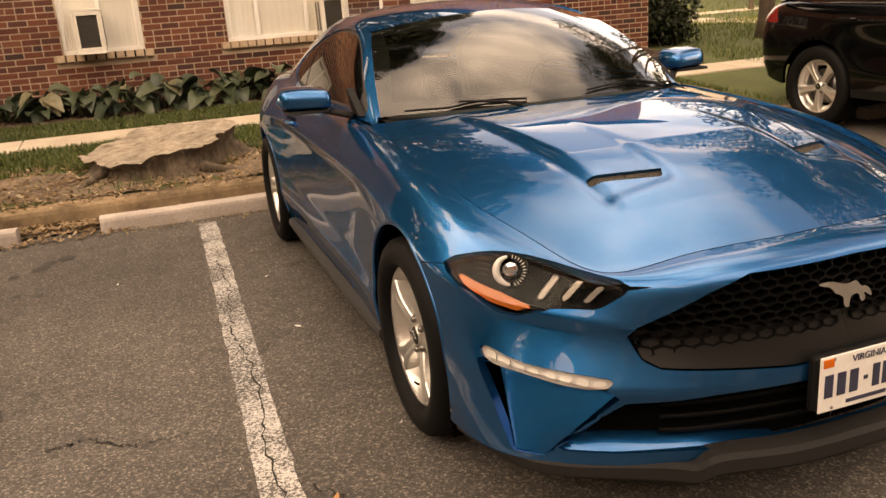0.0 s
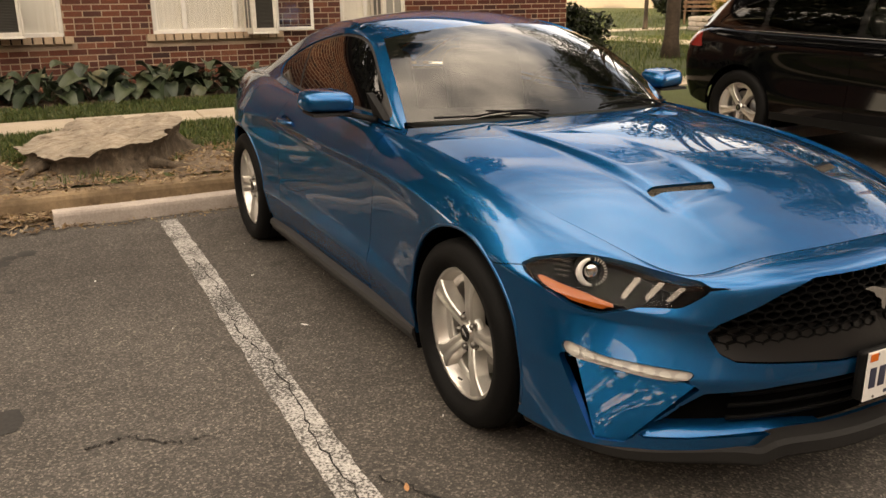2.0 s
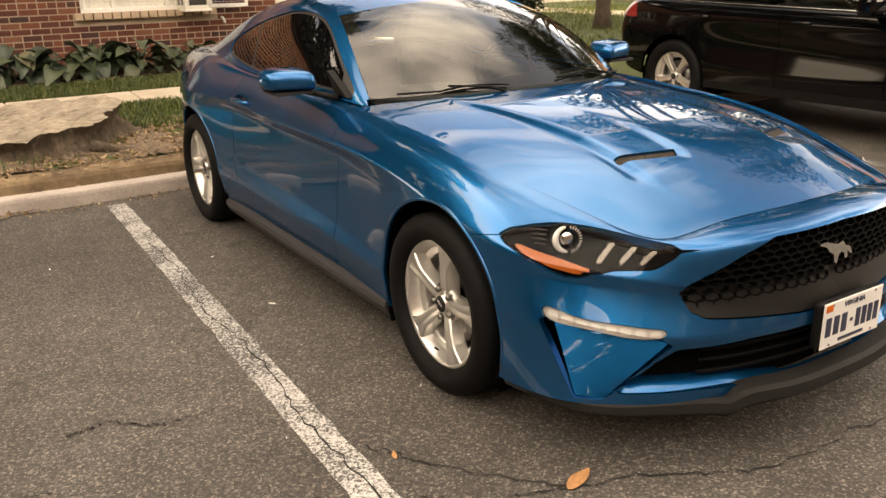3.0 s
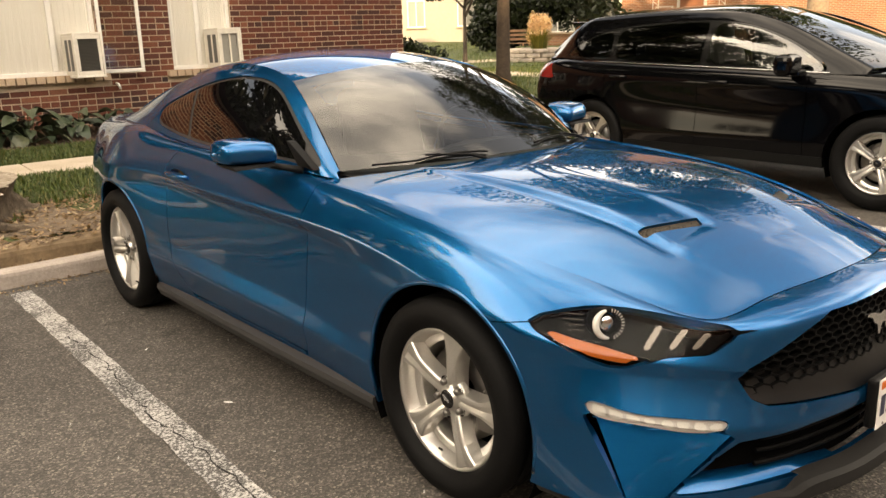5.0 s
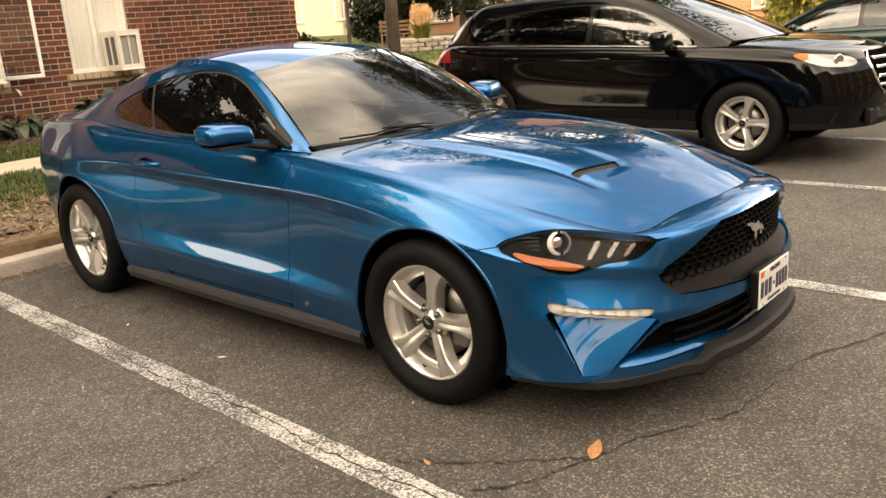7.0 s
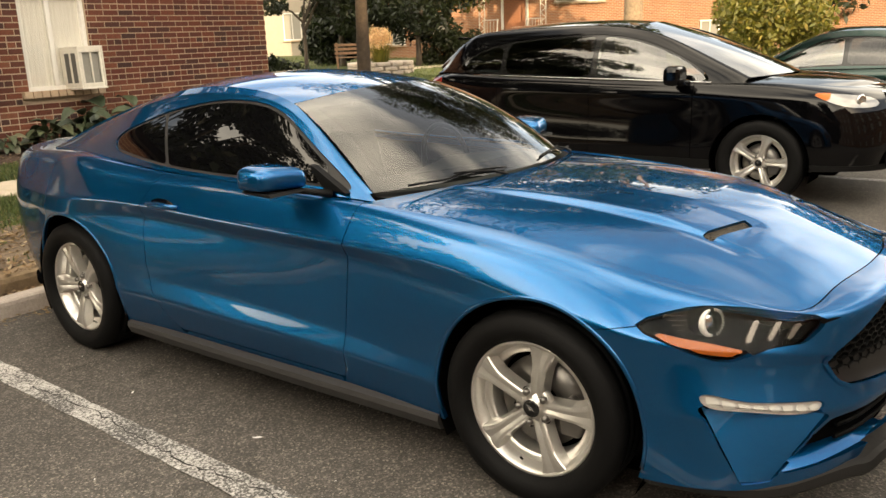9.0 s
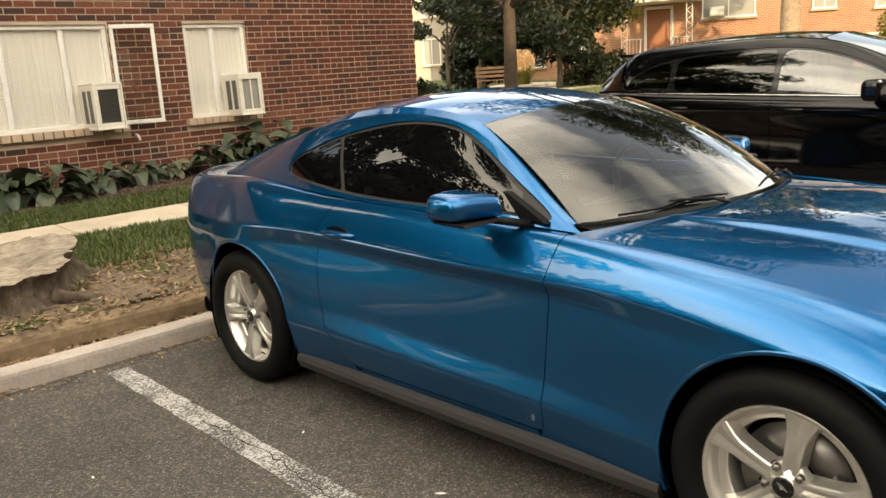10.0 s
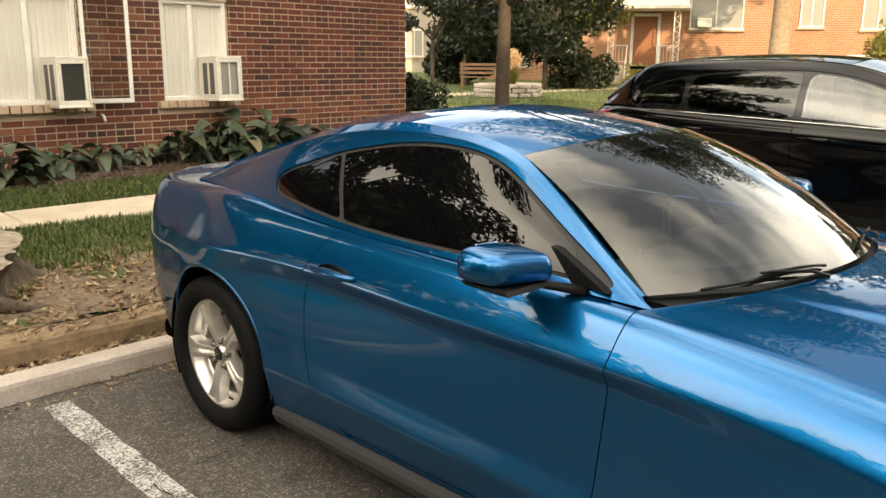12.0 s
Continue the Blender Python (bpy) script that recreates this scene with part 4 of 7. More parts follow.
def roof_grid(nu=20):
    e = ROOF_EDGE
    u = np.linspace(-1, 1, 2 * nu + 1)
    t = np.linspace(0, 1, len(e))
    g = np.zeros((len(u), len(e), 3))
    lift = np.interp(t, [0, .3, .7, 1], [.055, .05, .045, .075])
    for k, uu in enumerate(u):
        g[k, :, 0] = uu * e[:, 0]
        g[k, :, 1] = e[:, 1] - np.interp(t, [0, .4, 1], [.14, 0, .02]) * (1 - uu * uu)
        g[k, :, 2] = e[:, 2] + lift * (1 - np.abs(uu) ** 2.2)
    return g


part("roof", Skin.grid(roof_grid(), (0, 1.8, 0)).mesh("roof", .02), BLUE, coupe)


def sheet(bottom, top, bulge, nu=24, nv=24):
    """A glass sheet between two lines (x, y, z), bulged outwards in its middle."""
    b, t = dense(bottom, nu), dense(top, nu)
    w = np.linspace(0, 1, nv)[:, None, None]
    g = b[None] * (1 - w) + t[None] * w
    n = np.cross(np.gradient(g, axis=1), np.gradient(g, axis=0))
    n /= np.linalg.norm(n, axis=2, keepdims=True)
    if n[..., 2].sum() < 0:
        n = -n
    return g + n * (bulge * 4 * w * (1 - w))


WS_LOW = [(-.706, .800, .966), (-.42, .605, .985), (0, .52, .992), (.42, .605, .985), (.706, .800, .966)]
WS_TOP = [(-.558, 1.357, 1.283), (-.31, 1.252, 1.325), (0, 1.212, 1.342), (.31, 1.252, 1.325), (.558, 1.357, 1.283)]
SCREEN = Skin.grid(sheet(WS_LOW, WS_TOP, .035), (0, 1.5, .5))
part("windscreen", SCREEN.mesh("windscreen"), WINDSCREEN, coupe)
BL_TOP = [(-.52, 2.55, 1.252), (0, 2.53, 1.318), (.52, 2.55, 1.252)]
BL_LOW = [(-.55, 3.3, 1.022), (0, 3.42, 1.035), (.55, 3.3, 1.022)]
REAR_SHEET = Skin.grid(sheet(BL_LOW, BL_TOP, .012, 36, 12), (0, 2.9, .5))
part("rear_window", REAR_SHEET.cut(lambda v: .34 - np.abs(v[:, 0])).mesh("rear_window"), TINT_GLASS, coupe)
two("rear_pillar", REAR_SHEET.cut(lambda v: v[:, 0] - .343), BLUE, thick=.01)


def deck_grid():
    e = dense(LINE_TOP[0:5], 10)
    u = np.linspace(0, 1, 12)[:, None, None]
    mid = e.copy()
    mid[:, 0] = 0
    mid[:, 1] = np.linspace(3.71, 2.72, len(e))
    mid[:, 2] = np.linspace(1.005, 1.05, len(e))
    return e[None] * (1 - u) + mid[None] * u


two("boot_lid", Skin.grid(deck_grid(), (0, 3, .5)), BLUE)

# nose details -----------------------------------------------------------------


def grown(f, d):
    return lambda v: f(v) + d


def bvh_of(skin):
    from mathutils.bvhtree import BVHTree
    return BVHTree.FromPolygons([tuple(map(float, p)) for p in skin.v], [tuple(f) for f in skin.f])


FRONT_BVH = bvh_of(SIDE)
BUMPER_WAY = ((.87, -.545), (-.74, -.67))
HEADLAMP_WAY = ((.895, -.376), (-.68, -.733))


def on_corner(along, z, depth=0.0, way=BUMPER_WAY):
    """The place on the front corner, so far along it and so far under its surface."""
    (x0, y0), (dx, dy) = way
    n = Vector((-dy, dx, 0)).normalized()
    o = Vector((x0 + dx * along, y0 + dy * along, z)) + n
    hit = FRONT_BVH.ray_cast(o, -n)[0]
    return (hit if hit is not None else o - n) - n * depth


def corner_pocket():
    """The slanted facet under the running light, the shelf over it and the dark slot beside it."""
    nu, nw = 17, 9
    face = np.zeros((nw, nu, 3))
    roof = np.zeros((3, nu, 3))
    low, high = [(.120, .256), (.203, .257)], [(.040, .474), (.385, .440)]
    q00, q01, q10, q11 = on_corner(*low[0], .014), on_corner(*low[1], .004), on_corner(*high[0], .085), on_corner(*high[1], .004)
    for j, u in enumerate(np.linspace(0, 1, nu)):
        b = [high[0][k] * (1 - u) + high[1][k] * u for k in (0, 1)]
        for i, w in enumerate(np.linspace(0, 1, nw)):
            face[i, j] = (q00 * (1 - u) + q01 * u) * (1 - w) + (q10 * (1 - u) + q11 * u) * w
        for i, w in enumerate((0, .5, 1)):
            edge = on_corner(b[0], b[1] + .012 + .010 * (1 - u), .0)
            roof[i, j] = Vector(face[-1, j]) * (1 - w) + edge * w
    two("bumper_facet", Skin.grid(face, (0, -.3, .3)), BLUE, thick=.012)
    two("facet_shelf", Skin.grid(roof, (.5, -.5, 1.5)), BLUE)


def openings():
    both_sides = lambda name, skin, mat, label="", parent=None: two(name, skin, mat, label, parent=parent)
    lamp = both_sides("headlamp", SIDE.cut(grown(HEADLAMP, .004)).offset(-.055), LAMP_DARK, "smoked headlamp with an amber corner and a round projector")
    lens = SIDE.cut(within(HEADLAMP, .0005)).offset(.001)
    amber = polygon_field([(.03, .694), (.115, .678), (.20, .664), (.30, .640), (.255, .617), (.16, .630), (.07, .668)], corner2d, nose)
    bars = [polygon_field([(a, .660), (a + .020, .660), (a + .060, .718 - .008 * k), (a + .040, .718 - .008 * k)], corner2d, nose) for k, a in enumerate((.30, .365, .425))]
    for side, ob in enumerate(lamp):
        pick = (lambda s: s.mirror()) if side == 0 else (lambda s: s)
        part("lamp_lens", pick(lens).mesh("lamp_lens"), LENS, ob)
        part("amber_reflector", pick(SIDE.cut(amber).offset(-.018)).mesh("amber_reflector", .01), AMBER_DARK, ob, "amber side reflector")
        for b in bars:
            part("light_bar", pick(SIDE.cut(b).offset(-.020)).mesh("light_bar", .02), BAR_GREY, ob, "frosted light bar")
        rim = SIDE.cut(both(grown(HEADLAMP, .003), away(HEADLAMP, .006))).offset(-.004)
        part("lamp_seal", pick(rim).mesh("lamp_seal", .05), BLACK_PLASTIC, ob)
        s = -1 if side == 0 else 1
        at, aim = Vector((s * .742, -.515, .702)), Vector((s * .45, -.87, .12)).normalized()
        turn = aim.to_track_quat("Z", "Y").to_matrix().to_4x4()
        ring = lathe([(.02, .032), (.034, .032), (.036, .035), (.034, .043), (.018, .045), (-.02, .045)], 40, "z")
        bulb = lathe([(-.02, .032), (.006, .032), (.018, .028), (.026, .020), (.030, .008), (.031, .0005)], 32, "z")
        for nm, bm, mat, lab in (("projector_ring", ring, LAMP_DARK, "dark notched projector ring"), ("projector_lens", bulb, CHROME, "round glass projector")):
            bmesh.ops.transform(bm, matrix=Matrix.Translation(at) @ turn, verts=bm.verts)
            part(nm, bm, mat, ob, lab)
        frame3 = Matrix.Translation(at) @ turn
        out = Vector((s, 0, 0))
        base_q = math.atan2((turn.inverted() @ out).y, (turn.inverted() @ out).x)
        arc = [frame3 @ Vector((.0385 * math.cos(base_q + q), .0385 * math.sin(base_q + q), .034)) for q in np.linspace(-1.45, 1.45, 15)]
        part("projector_crescent", tube(arc, [.0025 + .0075 * math.cos(q) for q in np.linspace(-1.4, 1.4, 15)], 8), LAMP_FROST, ob, "pale crescent beside the projector")
        for k in range(13):
            q = base_q + math.pi + (k - 6) * .22
            a0, b0 = [frame3 @ Vector((r * math.cos(q), r * math.sin(q), .040)) for r in (.034, .043)]
            part("ring_tick", tube([a0, b0], .0014, 4), LAMP_FROST, ob)
        for k in range(4):
            p = on_corner(.085 + .010 * k, .722 - .012 * k, .022, HEADLAMP_WAY)
            q = on_corner(.150, .722 - .012 * k, .022, HEADLAMP_WAY)
            part("reflector_fin", tube([(s * p.x, p.y, p.z), (s * q.x, q.y, q.z)], .0016, 4), BAR_GREY, ob)
    drl = both_sides("running_light", SIDE.cut(DRL).offset(-.010), DRL_WHITE, "narrow clear running light strip")
    for side, ob in enumerate(drl):
        pick = (lambda s: s.mirror()) if side == 0 else (lambda s: s)
        part("lamp_lens", pick(SIDE.cut(within(DRL, .001)).offset(.001)).mesh("lamp_lens"), LENS, ob)
        for k in range(8):
            along = lambda v: (v[:, 0] - .87) * -.74 + (v[:, 1] + .545) * -.67 - .028 - .043 * k
            led = SIDE.cut(both(within(DRL, .006), lambda v: along(v), lambda v: .034 - along(v))).offset(-.006)
            part("led_facet", pick(led).mesh("led_facet", .004), LED_CLEAR, ob, "clear light facet")
        part("chrome_edge", pick(SIDE.cut(both(grown(DRL, .0), away(DRL, .004))).offset(.0015)).mesh("chrome_edge", .03), CHROME, ob)
    both_sides("grille_lip", SIDE.cut(both(grown(GRILLE, .014), away(GRILLE, .001), lambda v: .600 - v[:, 2])).offset(.004), BLUE)
    both_sides("lamp_seam", SIDE.cut(polygon_field([(.525, .712), (.548, .706), (.66, .716), (.548, .697), (.53, .690)], corner2d, nose)).offset(.0012), SHADE_BLACK)
    # black sheets give pocket, intake and grille their depth of shade by colour
    both_sides("pocket_lining", SIDE.cut(grown(POCKET, .01)).offset(-.115), SHADE_BLACK)
    both_sides("intake_lining", SIDE.cut(grown(INTAKE, .02)).offset(-.06), SHADE_BLACK)
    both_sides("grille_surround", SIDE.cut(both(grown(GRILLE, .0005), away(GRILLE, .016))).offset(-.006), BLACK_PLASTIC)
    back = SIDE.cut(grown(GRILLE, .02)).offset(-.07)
    both_sides("grille_backing", back, SHADE_BLACK)


LAMP_DARK = plain("lamp_housing", (0.004, 0.004, 0.004), 0.4, Specular_IOR_Level=0.06)
DRL_WHITE = plain("running_light_frost", (0.36, 0.34, 0.31), 0.3)
LED_CLEAR = plain("led_facet_clear", (0.50, 0.48, 0.44), 0.2)
AMBER_DARK = plain("amber_lamp", (0.36, 0.085, 0.012), 0.25)
LAMP_FROST = plain("lamp_white", (0.62, 0.60, 0.56), 0.35)
BAR_GREY = plain("lamp_bar", (0.17, 0.155, 0.135), 0.25, 0.6)
corner_pocket()
openings()


def on_nose(x, z, lift=0.0):
    """The place on the nose ahead of (x, z)."""
    hit = FRONT_BVH.ray_cast(Vector((abs(x), -3, z)), Vector((0, 1, 0)))[0]
    y = hit.y if hit is not None else -.98
    return Vector((x, y - lift, z))


def on_side(y, z, lift=0.0):
    hit = FRONT_BVH.ray_cast(Vector((3, y, z)), Vector((-1, 0, 0)))[0]
    x = hit.x if hit is not None else .89
    return Vector((-(x + lift), y, z))


GRILLE_BLACK = plain("grille_black", (0.0022, 0.0022, 0.0022), 0.6, Specular_IOR_Level=0.1)


def grille_mesh():
    """Honeycomb ribs that follow the nose inside the grille opening."""
    bm = bmesh.new()
    r = .020
    dz, dx = 1.5 * r * .72, math.sqrt(3) * r * 1.35
    rows = int(.30 / dz)
    test = lambda x, z: GRILLE(np.array([[abs(x), -.9, z]]))[0] > .004
    for j in range(rows):
        z = .47 + j * dz
        for i in range(-23, 24):
            x = i * dx + (dx / 2 if j % 2 else 0)
            if not test(x, z):
                continue
            ring = []
            for k in range(6):
                q = math.pi / 6 + k * math.pi / 3
                ring.append((x + r * 1.35 * math.cos(q), z + r * .72 * math.sin(q)))
            for k in range(3):
                (xa, za), (xb, zb) = ring[k], ring[k + 1]
                a, b = on_nose(xa, za, -.03), on_nose(xb, zb, -.03)
                d = (b - a).normalized()
                n = d.cross(Vector((0, 1, 0))).normalized() * .0026
                back = Vector((0, .03, 0))
                vs = [bm.verts.new(p) for p in (a + n, b + n, b - n, a - n, a + n + back, b + n + back, b - n + back, a - n + back)]
                for f in ((0, 1, 2, 3), (1, 0, 4, 5), (3, 2, 6, 7)):
                    bm.faces.new([vs[q] for q in f])
    bmesh.ops.recalc_face_normals(bm, faces=bm.faces)
    return bm


grille = part("grille", grille_mesh(), GRILLE_BLACK, coupe, "black honeycomb grille")


def badge():
    """A plain running shape in chrome in the middle of the grille."""
    out = curve2([(-.075, .605), (-.06, .632), (-.035, .640), (-.02, .656), (.005, .652), (.045, .662), (.085, .668), (.10, .664), (.06, .648), (.045, .632), (.02, .618), (.012, .592), (-.002, .588), (-.006, .612), (-.03, .618), (-.042, .596), (-.054, .600), (-.05, .618)], 4)
    bm = prism([(-x, z) for x, z in out], -.948, -.936, "xz")
    return part("badge", bm, CHROME, coupe, "chrome badge shape")


badge()


def grille_slope():
    """The plain black lower half of the grille, that slopes back into the opening."""
    sk = SIDE.cut(both(within(GRILLE, .004), lambda v: .578 - v[:, 2]))
    depth = .006 + .040 * np.clip((sk.v[:, 2] - .48) / .10, 0, 1) ** 1.3
    sk = Skin(sk.v - sk.n * depth[:, None], sk.f, sk.n)
    two("grille_slope", sk, SLOPE_BLACK, "smooth black lower grille panel")


SLOPE_BLACK = plain("grille_satin_black", (0.002, 0.002, 0.002), 0.42, grain=0.2, scale=200.0)
grille_slope()


def plate():
    pl = tagged(empty("number_plate", (0, -1.022, .43)), "white number plate with dark characters on a black bracket")
    pl.parent = coupe
    part("plate_bracket", box(.325, .030, .150, (0, .018, .0), .010), BLACK_PLASTIC, pl)
    part("plate_sheet", box(.305, .004, .152, (0, 0, 0), .0015, 1), PLATE_WHITE, pl, "white plate sheet")
    for k, x in enumerate((-.118, -.078, -.038, .034, .066, .098, .130)):
        part("plate_mark", box(.026 if k < 3 else .022, .002, .062, (x - .006, -.003, -.005)), PLATE_INK, pl)
    part("plate_mark", box(.012, .002, .010, (-.006, -.003, -.005)), PLATE_INK, pl)
    part("plate_mark", box(.13, .002, .010, (0, -.003, -.058)), PLATE_INK, pl)
    part("sticker", box(.032, .002, .022, (-.128, -.003, .058)), AMBER, pl, "small orange sticker")
    cu = bpy.data.curves.new("plate_word", "FONT")
    cu.body, cu.size, cu.align_x, cu.extrude = "VIRGINIA", .026, "CENTER", .0008
    cu.materials.append(PLATE_INK)
    tx = new("plate_word", cu)
    tx.parent = pl
    tx.matrix_basis = pose(0, -.0035, .048, 90, 0, 0)
    for x in (-.11, .11):
        for z in (-.066, .066):
            part("bolt", lathe([(-.002, .005), (-.005, .004), (-.006, .0005)], 10), STEEL, pl).matrix_basis = pose(x, .001, z, 0, 0, 90)


PLATE_WHITE = plain("plate_white", (0.74, 0.72, 0.68), 0.4, grain=0.05, scale=60.0)
PLATE_INK = plain("plate_ink", (0.025, 0.03, 0.06), 0.5)
plate()


def chin():
    """The dark lip under the bumper: flush at the corners, drawn forward in the middle."""
    half = [(.900, -.43, .222), (.860, -.60, .224), (.79, -.735, .224), (.66, -.825, .222), (.52, -.898, .222), (.475, -.925, .220), (.445, -.948, .222), (.415, -.970, .246), (.25, -1.012, .250), (0, -1.030, .252)]
    pts = dense(half, 6)
    pts = np.concatenate([pts * (-1, 1, 1), pts[::-1][1:]])
    bm = bmesh.new()
    rings = []
    for k, (x, y, z) in enumerate(pts):
        inward = Vector((-x * .35, 1.0, 0)).normalized() * .062
        p = Vector((x, y, z))
        k = .35 + .65 * min(1.0, (.93 - abs(x)) / .42)
        inward = inward * k
        ring = [p + Vector((0, 0, .012)), p + Vector((0, 0, -.020 * k)) - inward * .06, p + Vector((0, 0, -.032 * k)) + inward * .1, p + inward + Vector((0, 0, -.03 * k)), p + inward + Vector((0, 0, .03)), p + inward * .25 + Vector((0, 0, .022))]
        rings.append([bm.verts.new(q) for q in ring])
    for a, b in zip(rings, rings[1:]):
        for j in range(6):
            bm.faces.new((a[j], a[(j + 1) % 6], b[(j + 1) % 6], b[j]))
    bm.faces.new(rings[0]), bm.faces.new(rings[-1][::-1])
    bmesh.ops.recalc_face_normals(bm, faces=bm.faces)
    return part("chin_lip", bm, LIP_BLACK, coupe, "dark grey front lip")


chin()


def lower_shelf():
    """Blue shelf under the intake, that slopes up into the opening."""
    for s in (-1, 1):
        g = np.zeros((8, 14, 3))
        for j, x in enumerate(np.linspace(.20, .745, 14)):
            p = on_nose(x, .265)
            for i, w in enumerate(np.linspace(0, 1, 8)):
                g[i, j] = (s * x, p.y + .002 + .075 * w, .262 + .045 * math.sin(w * 1.4) * min(1, (x - .15) / .25))
        part("intake_shelf", Skin.grid(g, (0, -.8, 0)).mesh("intake_shelf", .01), BLUE, coupe)
    for z in (.315, .355, .395):
        pts = [on_nose(x, z, -.045) for x in np.linspace(-.50, .50, 21)]
        part("intake_slat", tube(pts, .008, 6), GRILLE_BLACK, coupe)


lower_shelf()


def skirts():
    for s in (-1, 1):
        bm = bmesh.new()
        rings = []
        for y in np.linspace(.37, 2.30, 16):
            x = .905 + .006 * math.sin((y - .37) * 1.6)
            prof = [(x - .03, .238), (x, .226), (x + .004, .205), (x - .012, .168), (x - .08, .160), (x - .10, .215)]
            rings.append([bm.verts.new((s * a, y, b)) for a, b in prof])
        for a, b in zip(rings, rings[1:]):
            for j in range(6):
                bm.faces.new((a[j], a[(j + 1) % 6], b[(j + 1) % 6], b[j]))
        bm.faces.new(rings[0]), bm.faces.new(rings[-1][::-1])
        bmesh.ops.recalc_face_normals(bm, faces=bm.faces)
        part("side_skirt", bm, GREY_PLASTIC, coupe, "dark grey side skirt")


skirts()


def vents():
    for s in (-1, 1):
        sk = BONNET.cut(both(grown(VENT, .004), lambda v: s * v[:, 0])).offset(-.010)
        part("bonnet_vent", sk.mesh("bonnet_vent"), VENT_MESH, coupe, "black mesh bonnet vent")


def vent_mesh():
    m = Mat("vent_mesh", rough=.6, Specular_IOR_Level=0.1)
    m.local()
    d = m.voronoi(150.0)
    m.base(m.ramp(d, [(.30, (.006, .0055, .005)), (.48, (.055, .048, .038))]))
    m.bump(d, .8, .004)
    return m.m


VENT_MESH = vent_mesh()
vents()


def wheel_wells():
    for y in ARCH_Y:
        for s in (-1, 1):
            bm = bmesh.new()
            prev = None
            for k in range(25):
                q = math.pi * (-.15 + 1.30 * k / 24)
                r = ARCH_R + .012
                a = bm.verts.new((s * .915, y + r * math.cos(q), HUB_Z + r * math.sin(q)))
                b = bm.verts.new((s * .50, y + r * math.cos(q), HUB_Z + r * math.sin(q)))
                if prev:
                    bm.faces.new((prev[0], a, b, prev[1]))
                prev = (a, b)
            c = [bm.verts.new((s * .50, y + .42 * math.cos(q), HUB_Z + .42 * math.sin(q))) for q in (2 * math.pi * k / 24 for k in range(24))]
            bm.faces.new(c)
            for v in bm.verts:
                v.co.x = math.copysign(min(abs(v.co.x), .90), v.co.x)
            # the well is painted near black for the shade round the tyre
            part("wheel_well", bm, SHADE_BLACK, coupe)
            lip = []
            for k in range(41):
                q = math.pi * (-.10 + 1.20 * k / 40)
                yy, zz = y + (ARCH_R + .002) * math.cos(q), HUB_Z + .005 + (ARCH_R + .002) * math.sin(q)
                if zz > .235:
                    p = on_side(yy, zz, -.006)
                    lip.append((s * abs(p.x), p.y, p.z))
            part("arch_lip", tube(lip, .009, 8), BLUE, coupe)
    # black blocks added as shade under the car; the rear one hides a gap
    part("underbody", box(1.5, 4.2, .10, (0, 1.4, .24), .03), SHADE_BLACK, coupe)
    part("rear_valance", box(1.52, .08, .26, (0, 3.40, .36), .03), SHADE_BLACK, coupe)
    part("engine_bay", box(1.1, 1.3, .45, (0, -.1, .52), .05), SHADE_BLACK, coupe)


wheel_wells()


